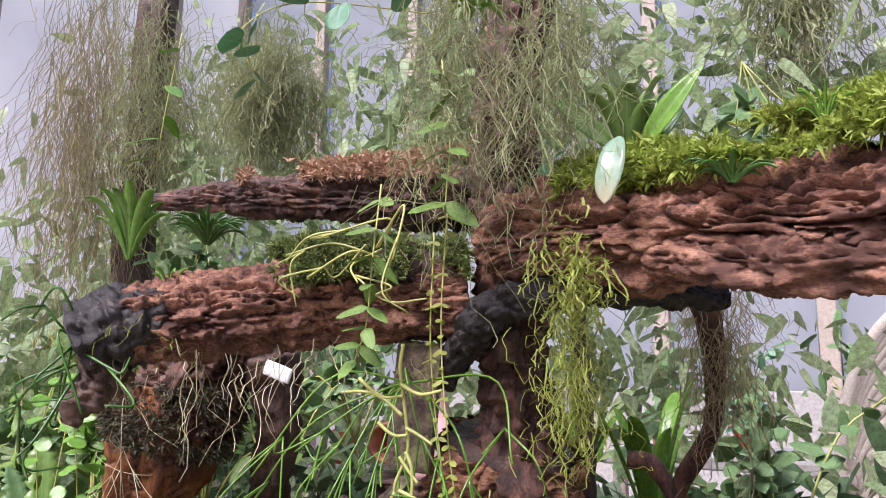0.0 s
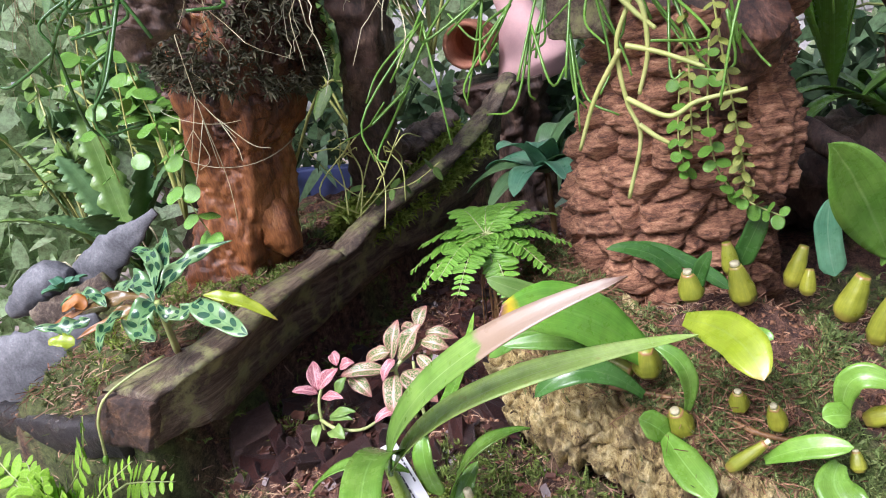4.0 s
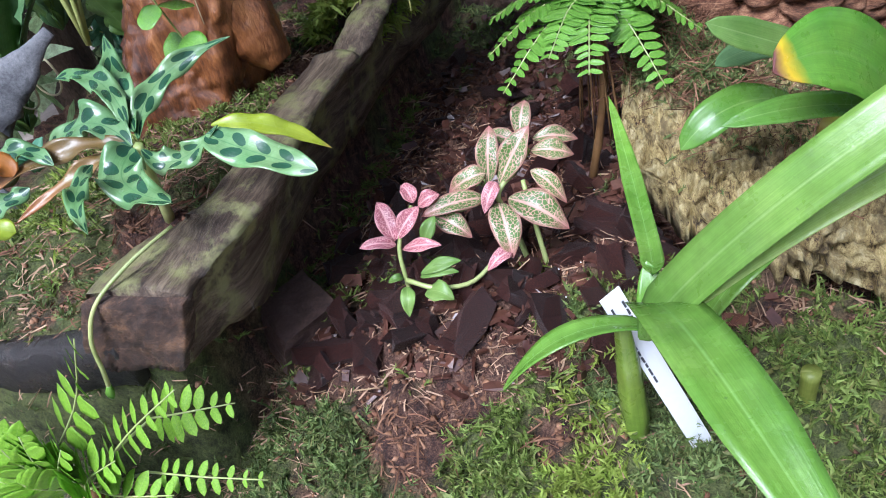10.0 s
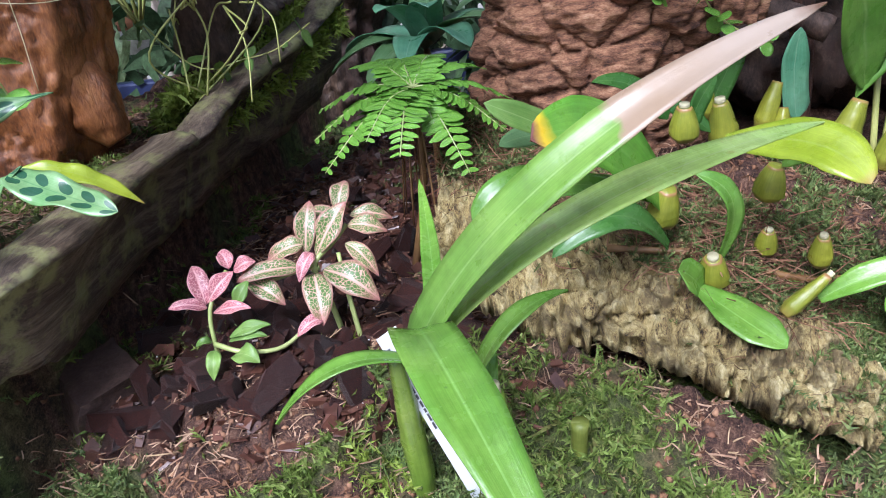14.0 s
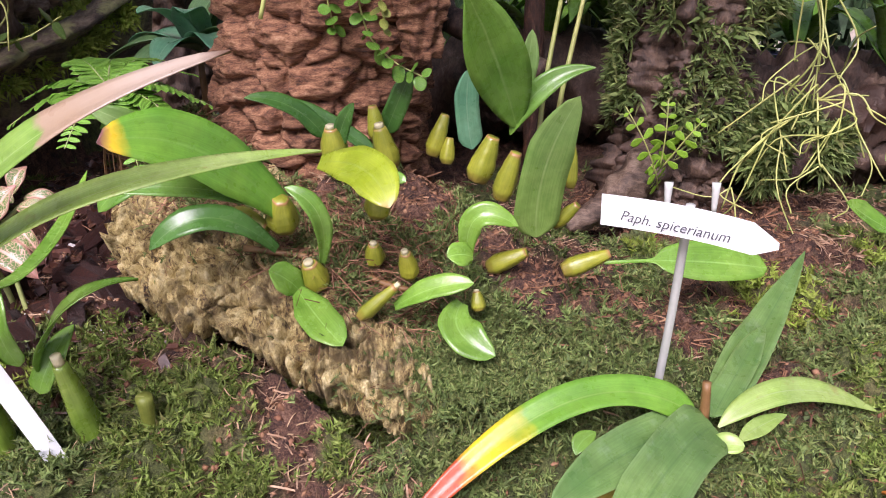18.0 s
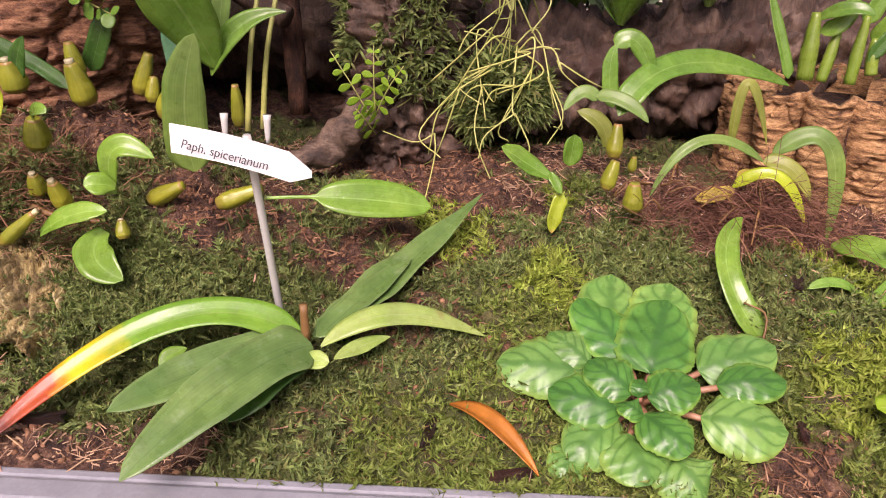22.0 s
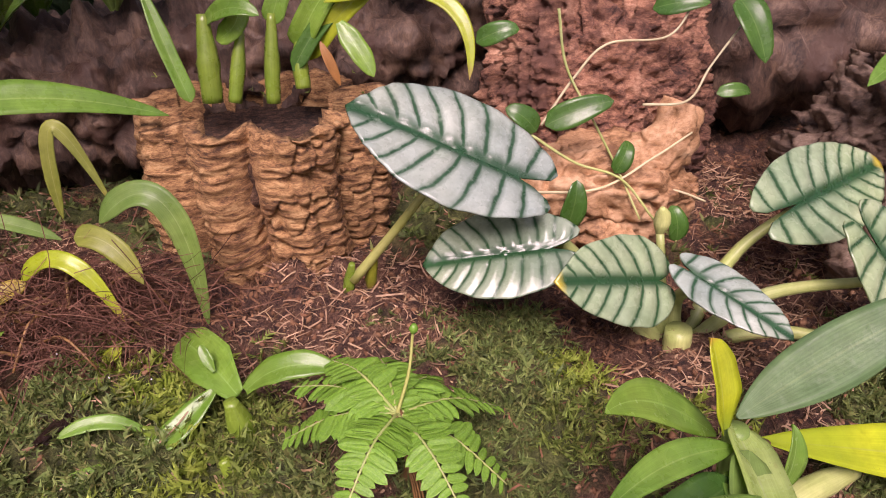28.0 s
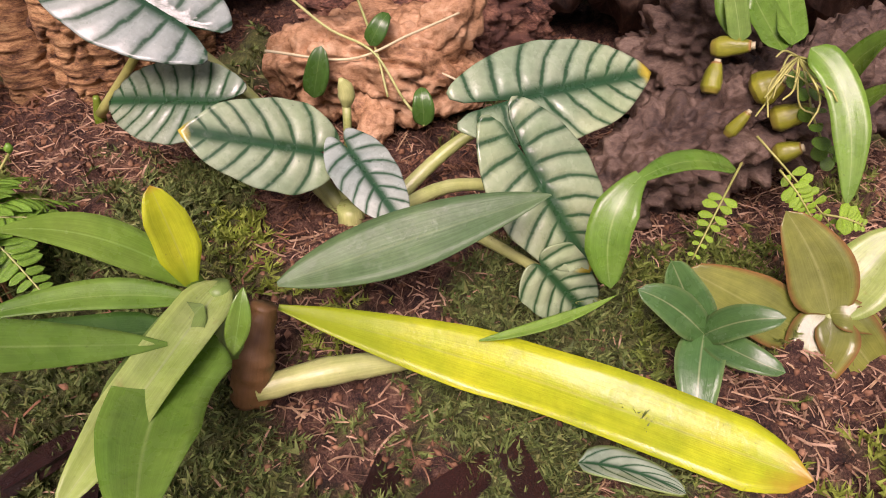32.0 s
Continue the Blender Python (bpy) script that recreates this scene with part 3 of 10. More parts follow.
M["olive"] = leaf_mat("leaf_olive", (0.20, 0.24, 0.04), (0.33, 0.36, 0.08), rib=(0.38, 0.4, 0.15), rough=0.5, blotch=(0.35, 0.25, 0.06))
M["ochre"] = leaf_mat("leaf_ochre", (0.45, 0.33, 0.05), (0.55, 0.42, 0.08), rough=0.5, blotch=(0.4, 0.22, 0.06))
M["brown"] = leaf_mat("leaf_dry_brown", (0.25, 0.11, 0.04), (0.42, 0.20, 0.07), rough=0.6, trans=0.15)
M["browntip"] = leaf_mat("leaf_brown_tip", (0.155, 0.32, 0.04), (0.25, 0.42, 0.085), rib=(0.35, 0.52, 0.18), rough=0.38, lines=0.1, tip=[(0.66, 0.68, (0.42, 0.30, 0.20)), (0.72, 0.9, (0.48, 0.38, 0.30)), (0.94, 1.0, (0.18, 0.10, 0.06))])
M["redtip"] = leaf_mat("leaf_red_tip", (0.12, 0.30, 0.03), (0.20, 0.40, 0.05), rib=(0.25, 0.4, 0.1), tip=[(0.62, 0.72, (0.7, 0.52, 0.02)), (0.76, 0.84, (0.40, 0.07, 0.02)), (0.87, 0.95, (0.10, 0.025, 0.02))])
M["spotend"] = leaf_mat("leaf_spotted_end", (0.13, 0.33, 0.035), (0.20, 0.42, 0.05), rib=(0.2, 0.4, 0.08), tip=[(0.86, 0.93, (0.7, 0.5, 0.02)), (0.93, 0.98, (0.20, 0.08, 0.07))])
M["spotted"] = leaf_mat("leaf_dark_spots", (0.11, 0.25, 0.085), (0.24, 0.38, 0.18), spots=(0.016, 0.070, 0.040), rib=(0.10, 0.22, 0.09), rough=0.26, trans=0.15)
M["silver"] = leaf_mat("leaf_silver_veined", (0.26, 0.33, 0.30), (0.40, 0.47, 0.44), veins=((0.014, 0.07, 0.028), "fan", 5.4), rough=0.32, trans=0.12, edge=(0.25, 0.36, 0.15), blotch=(0.30, 0.39, 0.33))
M["silver_y"] = leaf_mat("leaf_silver_yellow_edge", (0.26, 0.38, 0.22), (0.40, 0.50, 0.33), veins=((0.016, 0.08, 0.028), "fan", 5.4), rough=0.30, trans=0.15, edge=(0.3, 0.42, 0.1), tip=[(0.88, 0.98, (0.62, 0.50, 0.06))])
M["fit"] = leaf_mat("leaf_netted", (0.075, 0.17, 0.028), (0.12, 0.20, 0.045), veins=((0.70, 0.42, 0.36), "net", 17.0), rough=0.45, trans=0.2, edge=(0.50, 0.26, 0.22), tip=[(0.70, 1.1, (0.40, 0.16, 0.14))])
M["fitpink"] = leaf_mat("leaf_pink_netted", (0.42, 0.10, 0.15), (0.50, 0.20, 0.22), veins=((0.85, 0.46, 0.48), "net", 15.0), rough=0.45, trans=0.25, edge=(0.80, 0.40, 0.44), blotch=(0.26, 0.22, 0.09))
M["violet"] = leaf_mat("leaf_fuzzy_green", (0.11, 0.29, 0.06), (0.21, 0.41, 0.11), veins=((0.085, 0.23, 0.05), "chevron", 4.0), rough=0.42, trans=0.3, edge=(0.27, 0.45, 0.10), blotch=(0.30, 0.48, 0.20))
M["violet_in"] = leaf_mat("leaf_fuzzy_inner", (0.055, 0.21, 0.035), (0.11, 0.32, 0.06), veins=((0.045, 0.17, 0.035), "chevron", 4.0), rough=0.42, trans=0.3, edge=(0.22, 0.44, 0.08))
M["oilgreen"] = leaf_mat("leaf_dark_round", (0.06, 0.17, 0.05), (0.10, 0.24, 0.07), rib=(0.35, 0.42, 0.22), rough=0.3, edge=(0.16, 0.28, 0.1))
M["bronze"] = leaf_mat("leaf_bronze_green", (0.17, 0.20, 0.045), (0.27, 0.31, 0.07), rib=(0.32, 0.36, 0.12), rough=0.2, edge=(0.30, 0.16, 0.06))
M["leaflet"] = leaf_mat("leaflet_green", (0.17, 0.41, 0.045), (0.29, 0.54, 0.085), rib=(0.34, 0.56, 0.17), rough=0.30, trans=0.35)
M["limeleaf"] = leaf_mat("leaf_lime", (0.30, 0.50, 0.03), (0.42, 0.60, 0.06), rib=(0.5, 0.65, 0.15), rough=0.3, trans=0.35)
M["fernl"] = leaf_mat("fern_leaflet", (0.26, 0.50, 0.03), (0.36, 0.60, 0.06), rib=(0.4, 0.6, 0.14), rough=0.45, trans=0.4)
M["bluegreen"] = leaf_mat("leaf_blue_green", (0.10, 0.28, 0.17), (0.18, 0.38, 0.24), rib=(0.25, 0.42, 0.3), rough=0.4)
M["far"] = leaf_mat("leaf_far", (0.11, 0.22, 0.09), (0.20, 0.34, 0.15), rough=0.5)
M["bulb"] = leaf_mat("pseudobulb_green", (0.19, 0.21, 0.02), (0.33, 0.34, 0.035), rough=0.4, trans=0.05, lines=0.12, base=(0.3, (0.2, 0.15, 0.03)), tip=[(0.93, 0.99, (0.30, 0.16, 0.06))])
M["bulbg"] = leaf_mat("pseudobulb_fresh", (0.16, 0.27, 0.03), (0.24, 0.34, 0.05), rough=0.35, trans=0.08, lines=0.15)
M["stem"] = leaf_mat("stem_pale_green", (0.34, 0.42, 0.13), (0.46, 0.50, 0.22), rough=0.4, trans=0.05)
M["stemb"] = leaf_mat("stem_brown", (0.16, 0.08, 0.03), (0.24, 0.13, 0.05), rough=0.6, trans=0.0)
M["root"] = leaf_mat("root_yellow_green", (0.34, 0.38, 0.10), (0.48, 0.48, 0.18), rough=0.5, trans=0.05)
M["rootw"] = leaf_mat("root_pale", (0.45, 0.40, 0.26), (0.58, 0.53, 0.36), rough=0.6, trans=0.0)
M["bead"] = leaf_mat("bead_leaf", (0.14, 0.34, 0.04), (0.22, 0.43, 0.07), rough=0.3)
M["farround"] = leaf_mat("leaf_far_round", (0.13, 0.24, 0.10), (0.22, 0.36, 0.16), rough=0.45)
M["darkwood"] = rough_mat("dark_wet_wood", [(0.3, (0.020, 0.012, 0.009)), (0.52, (0.085, 0.050, 0.034)), (0.8, (0.21, 0.135, 0.09))], 10, 80, 0.7, 0.6, 0.004, (1, 1, 0.4), wet=0.4, patch=(0.06, 0.03, 0.02), patch_scale=9)
M["plank"] = rough_mat("weathered_plank", [(0.28, (0.026, 0.016, 0.012)), (0.48, (0.085, 0.057, 0.038)), (0.75, (0.26, 0.20, 0.135))], 11, 110, 0.6, 0.8, 0.003, (2.2, 0.16, 2.2), patch=(0.25, 0.245, 0.10), patch_scale=13, wet=0.4)
M["cork"] = rough_mat("cork_bark", [(0.29, (0.045, 0.026, 0.014)), (0.38, (0.28, 0.19, 0.07)), (0.52, (0.58, 0.45, 0.18)), (0.74, (0.84, 0.72, 0.40))], 20, 130, 0.8, 1.0, 0.004, (1.6, 1, 0.8), patch=(0.20, 0.145, 0.065), patch_scale=11)
M["redcork"] = rough_mat("reddish_cork_bark", [(0.26, (0.035, 0.016, 0.012)), (0.42, (0.16, 0.070, 0.046)), (0.58, (0.36, 0.175, 0.105)), (0.82, (0.60, 0.36, 0.24))], 12, 90, 0.85, 0.8, 0.004, (0.8, 0.8, 1.8), patch=(0.12, 0.055, 0.038), patch_scale=6)
M["stump"] = rough_mat("fibrous_palm_stump", [(0.27, (0.050, 0.020, 0.012)), (0.45, (0.20, 0.088, 0.046)), (0.63, (0.40, 0.20, 0.105)), (0.85, (0.60, 0.38, 0.23))], 22, 130, 0.85, 0.8, 0.003, (0.8, 0.8, 3.0))
M["palewood"] = rough_mat("pale_driftwood", [(0.3, (0.17, 0.08, 0.035)), (0.5, (0.44, 0.245, 0.12)), (0.75, (0.64, 0.42, 0.25))], 9, 90, 0.6, 0.5, 0.003, (0.5, 1, 1))
M["greywood"] = rough_mat("grey_driftwood", [(0.3, (0.035, 0.02, 0.014)), (0.5, (0.11, 0.07, 0.048)), (0.75, (0.25, 0.18, 0.13))], 12, 90, 0.6, 0.6, 0.004, (0.5, 1, 1), wet=0.4)
M["soil"] = rough_mat("peat_soil", [(0.28, (0.020, 0.010, 0.007)), (0.48, (0.075, 0.036, 0.020)), (0.64, (0.17, 0.085, 0.048)), (0.82, (0.30, 0.17, 0.10))], 45, 240, 0.95, 1.0, 0.004)
M["chip"] = rough_mat("bark_chip", [(0.3, (0.012, 0.006, 0.006)), (0.55, (0.045, 0.016, 0.013)), (0.82, (0.26, 0.090, 0.058))], 30, 160, 0.40, 0.8, 0.003, (0.4, 1.6, 1), vary=1.1, wet=0.45)
M["slate"] = rough_mat("grey_stone", [(0.3, (0.07, 0.07, 0.075)), (0.6, (0.16, 0.16, 0.165)), (0.8, (0.28, 0.28, 0.28))], 10, 90, 0.6, 0.4, 0.003)
M["brownstone"] = rough_mat("brown_stone", [(0.3, (0.06, 0.035, 0.028)), (0.6, (0.14, 0.085, 0.065)), (0.8, (0.22, 0.15, 0.12))], 12, 90, 0.5, 0.4, 0.003)
M["metal"] = plain("grey_metal_rail", (0.30, 0.31, 0.35), 0.42, 0.25, amount=0.2)
M["bluerail"] = plain("blue_grey_rail", (0.035, 0.045, 0.12), 0.4)
M["terra"] = rough_mat("terracotta", [(0.3, (0.34, 0.13, 0.07)), (0.7, (0.50, 0.22, 0.13))], 10, 90, 0.8, 0.2, 0.001)
M["tag"] = plain("white_plastic_tag", (0.78, 0.79, 0.80), 0.4, amount=0.05)


def frosted():
    m, n, l, p = nodes("frosted_glazing")
    tr, mx = n.new("ShaderNodeBsdfTranslucent"), n.new("ShaderNodeMixShader")
    col = ramp(n, l, tex_noise(n, l, coord(n, l), 1.5, 5), [(0.3, (0.80, 0.82, 0.83)), (0.7, (0.95, 0.96, 0.96))])
    l.new(col, tr.inputs[0])
    l.new(col, p.inputs["Base Color"])
    p.inputs["Roughness"].default_value = 0.3
    mx.inputs[0].default_value = 0.85
    l.new(p.outputs[0], mx.inputs[1])
    l.new(tr.outputs[0], mx.inputs[2])
    l.new(mx.outputs[0], n["Material Output"].inputs[0])
    return m


M["frosted"] = frosted()
M["clear"] = plain("clear_plastic_stake", (0.50, 0.50, 0.47), 0.15, amount=0.1)
M["ink"] = plain("ink", (0.06, 0.06, 0.07), 0.6)
M["wicker"] = rough_mat("cream_wicker", [(0.3, (0.55, 0.48, 0.40)), (0.7, (0.78, 0.72, 0.63))], 40, 160, 0.7, 0.6, 0.004)
M["cushion"] = plain("pink_cushion", (0.62, 0.38, 0.36), 0.9)
M["whitewall"] = plain("white_wall", (0.42, 0.41, 0.39), 0.8, amount=0.35)
M["timber"] = plain("painted_timber", (0.42, 0.36, 0.30), 0.7, amount=0.3)
M["floor"] = rough_mat("beige_floor", [(0.3, (0.20, 0.165, 0.14)), (0.7, (0.32, 0.27, 0.22))], 3, 40, 0.85, 0.2, 0.002)
M["black"] = plain("black_plastic", (0.02, 0.02, 0.022), 0.5)
M["redpl"] = plain("red_plastic_pot", (0.40, 0.05, 0.03), 0.5)
M["lilac"] = plain("pale_lilac_pot", (0.55, 0.55, 0.62), 0.5)
M["orangewood"] = rough_mat("orange_brown_wood", [(0.25, (0.035, 0.012, 0.006)), (0.45, (0.11, 0.036, 0.012)), (0.62, (0.24, 0.088, 0.026)), (0.8, (0.38, 0.165, 0.055))], 5, 70, 0.45, 0.6, 0.003, (1.4, 1.4, 0.35), wet=0.3)
M["sawn"] = rough_mat("sawn_timber_end", [(0.3, (0.018, 0.010, 0.007)), (0.52, (0.060, 0.031, 0.018)), (0.78, (0.22, 0.115, 0.055))], 14, 160, 0.7, 0.7, 0.003, (1, 1, 1.6), wet=0.3)

M["planter"] = rough_mat("ridged_cork_planter", [(0.28, (0.07, 0.032, 0.016)), (0.44, (0.26, 0.13, 0.055)), (0.6, (0.50, 0.28, 0.12)), (0.82, (0.72, 0.49, 0.25))], 26, 120, 0.85, 0.7, 0.003, (0.7, 0.7, 2.6))
M["paleleaf"] = leaf_mat("leaf_pale_hanging", (0.24, 0.38, 0.28), (0.36, 0.48, 0.36), rib=(0.6, 0.62, 0.3), rough=0.35, base=(0.35, (0.30, 0.48, 0.34)), tip=[(0.7, 0.95, (0.62, 0.6, 0.42))], edge=(0.35, 0.5, 0.35))
M["mottled"] = leaf_mat("leaf_mottled_green", (0.10, 0.21, 0.055), (0.19, 0.32, 0.10), rib=(0.08, 0.17, 0.05), rough=0.36, lines=0.15, blotch=(0.27, 0.38, 0.22), edge=(0.20, 0.33, 0.12))
M["palebright"] = leaf_mat("leaf_pale_bright", (0.40, 0.58, 0.14), (0.52, 0.66, 0.24), rib=(0.5, 0.6, 0.3), rough=0.32, lines=0.12, blotch=(0.42, 0.36, 0.14), trans=0.4)
M["stempink"] = leaf_mat("petiole_pink_brown", (0.30, 0.14, 0.09), (0.40, 0.22, 0.14), rough=0.5, trans=0.05)
M["redtrunk"] = rough_mat("dark_red_brown_trunk", [(0.28, (0.016, 0.008, 0.006)), (0.5, (0.07, 0.03, 0.018)), (0.75, (0.20, 0.09, 0.05))], 14, 90, 0.75, 0.6, 0.004, (1, 1, 0.35), wet=0.4)
M["silver_g"] = leaf_mat("leaf_silver_green", (0.24, 0.33, 0.23), (0.38, 0.46, 0.35), veins=((0.016, 0.08, 0.028), "fan", 5.4), rough=0.30, trans=0.12, edge=(0.25, 0.36, 0.12))
M["blackwood"] = rough_mat("near_black_wood", [(0.3, (0.006, 0.005, 0.005)), (0.6, (0.02, 0.015, 0.013)), (0.85, (0.07, 0.05, 0.04))], 14, 90, 0.5, 0.6, 0.004, wet=0.25)
M["olivebrown"] = leaf_mat("leaf_olive_brown", (0.12, 0.10, 0.03), (0.24, 0.14, 0.05), rough=0.35, trans=0.15, blotch=(0.10, 0.22, 0.05), tip=[(0.6, 0.9, (0.36, 0.15, 0.05))])
M["orangeleaf"] = leaf_mat("leaf_dead_orange", (0.36, 0.12, 0.02), (0.52, 0.20, 0.03), rough=0.5, trans=0.2, blotch=(0.12, 0.04, 0.02))

# ---- the planted bench: ground, rail ----
def g2(x, y, cx, cy, sx, sy):
    return np.exp(-((x - cx) / sx) ** 2 - ((y - cy) / sy) ** 2)


def H(x, y):
    """Height of the ground of the bed."""
    x, y = np.asarray(x, float), np.asarray(y, float)
    h = 0.604 + 0.040 * smooth01((y - 0.41) / 0.20) + 0.012 * smooth01((y - 0.75) / 0.3)
    h = h + 0.100 * g2(x, y, -0.29, 0.71, 0.16, 0.11) + 0.035 * g2(x, y, 0.12, 0.78, 0.17, 0.12)
    h = h + 0.030 * g2(x, y, -0.47, 0.50, 0.2, 0.10) + 0.02 * g2(x, y, -0.66, 0.55, 0.12, 0.2)
    h = h + 0.03 * g2(x, y, 0.30, 0.70, 0.10, 0.08) + 0.034 * g2(x, y, -0.155, 0.60, 0.085, 0.055)
    lip = np.interp(x, [-0.50, -0.446, -0.347, -0.271, -0.244, -0.205], [0.640, 0.582, 0.546, 0.502, 0.496, 0.53])
    h = h - 0.055 * smooth01((y - lip + 0.006) / 0.012) * smooth01((lip + 0.085 - y) / 0.03) * smooth01((x + 0.50) / 0.04) * smooth01((-0.205 - x) / 0.03)
    side = smooth01((-0.768 - x) / 0.012) * smooth01((y - 0.434) / 0.012)
    bed = 0.742 + 0.036 * smooth01((y - 0.44) / 0.14)
    bed = bed - 0.10 * smooth01((-0.95 - x) / 0.10)
    return h * (1 - side) + bed * side


def mossy(x, y):
    """How mossy the ground is, 0 to 1."""
    p = np.stack([x, y, np.zeros_like(x)], 1)
    k = fbm(p, 9.0, 11, 3) + 0.55 * (fbm(p, 38.0, 15, 3) - 0.5)
    lean = np.where(y < 0.60, 0.05, -0.05) + np.where((x > 0.05) & (y < 0.62), 0.02, 0) - 0.35 * g2(x, y, -0.62, 0.66, 0.14, 0.15) - 0.2 * g2(x, y, 0.33, 0.70, 0.1, 0.07)
    lean = lean - 0.12 * g2(x, y, -0.25, 0.62, 0.16, 0.08) - 0.10 * np.where((x > 0.62) & (y > 0.45), 1, 0) + 0.25 * g2(x, y, 0.23, 0.62, 0.1, 0.05)
    return np.clip((k + lean - 0.40) * 6, 0, 1)


nx, ny = 560, 240
gx, gy = np.linspace(-1.35, 1.45, nx), np.linspace(0.405, 1.38, ny)
X, Y = np.meshgrid(gx, gy)
xy = np.stack([X.ravel(), Y.ravel()], 1)
P3 = np.stack([xy[:, 0], xy[:, 1], np.zeros(len(xy))], 1)
edge = smooth01((xy[:, 1] - 0.405) / 0.03)
Z = H(xy[:, 0], xy[:, 1]) + edge * (0.030 * (fbm(P3, 16, 1, 3) - 0.5) + 0.034 * (fbm(P3, 62, 4, 3) - 0.5))
gf = []
for j in range(ny - 1):
    for i in range(nx - 1):
        a = j * nx + i
        gf.append([a, a + 1, a + nx + 1, a + nx])
soil_mat, sn, sl, sp = nodes("bed_soil_and_moss")
svec = coord(sn, sl)
sf0 = calc(sn, sl, "ADD", calc(sn, sl, "MULTIPLY", tex_noise(sn, sl, svec, 90, 8, 0.75), 0.6), calc(sn, sl, "MULTIPLY", tex_noise(sn, sl, svec, 700, 5, 0.75), 0.4))
sf = calc(sn, sl, "ADD", calc(sn, sl, "MULTIPLY", sf0, 2.1), -0.55)
scol = ramp(sn, sl, sf, [(0.30, (0.022, 0.010, 0.008)), (0.45, (0.085, 0.037, 0.024)), (0.60, (0.20, 0.10, 0.062)), (0.82, (0.40, 0.235, 0.15))])
mcol = ramp(sn, sl, sf, [(0.30, (0.04, 0.045, 0.014)), (0.5, (0.11, 0.13, 0.035)), (0.75, (0.22, 0.25, 0.07))])
sat = sn.new("ShaderNodeAttribute")
sat.attribute_name = "moss"
sl.new(mix(sn, sl, sat.outputs["Fac"], scol, mcol), sp.inputs["Base Color"])
sp.inputs["Roughness"].default_value = 0.9
bump(sn, sl, sp, sf, 1.0, 0.005)
ground = mesh_ob("ground", np.stack([xy[:, 0], xy[:, 1], Z], 1), gf, soil_mat, attr={"moss": mossy(xy[:, 0], xy[:, 1])})
tagged(ground, "uneven bed of peat and coir, patched with moss", "ground", kind="structure")
ZG = Z.reshape(ny, nx)


def ground_z(x, y):
    i = np.clip((np.asarray(x) + 1.35) / 2.8 * (nx - 1), 0, nx - 1.001)
    j = np.clip((np.asarray(y) - 0.405) / 0.975 * (ny - 1), 0, ny - 1.001)
    a, b = i.astype(int), j.astype(int)
    fx, fy = i - a, j - b
    return ZG[b, a] * (1 - fx) * (1 - fy) + ZG[b, a + 1] * fx * (1 - fy) + ZG[b + 1, a] * (1 - fx) * fy + ZG[b + 1, a + 1] * fx * fy


bench = thing("metal_bench_edge", (0.05, 0.39, 0.50), "grey metal edge rail of the planted bench", "bench", kind="structure")
part("rail", box_bm((-1.35, 0.383, 0.53), (1.45, 0.404, 0.609), 0.004), M["metal"], bench)
part("rail_lip", box_bm((-1.35, 0.404, 0.600), (1.45, 0.412, 0.6075), 0.002), M["metal"], bench)
part("bench_top", box_bm((-1.35, 0.405, 0.50), (1.45, 1.40, 0.56), 0.004), M["metal"], bench)
back_rail = thing("blue_bench_edge", (0.0, 1.40, 0.56), "dark blue-grey rail along the back of the bench", "rail", kind="structure")
part("rail", box_bm((-1.35, 1.40, 0.50), (1.45, 1.43, 0.74), 0.005), M["bluerail"], back_rail)

# ---- logs, stumps, bark ----
palm = thing("palm_stump", (-0.36, 0.86, 0.70), "brown fibrous palm stump with overlapping leaf scars", "stump")
pal_c = [(-0.37, 0.87, 0.66), (-0.36, 0.86, 0.80), (-0.335, 0.85, 0.93), (-0.31, 0.83, 1.03)]
tube("core", pal_c, [0.100, 0.096, 0.086, 0.078], M["darkwood"], palm, n=30, sides=40, amp=0.05, freq=30, seed=2)


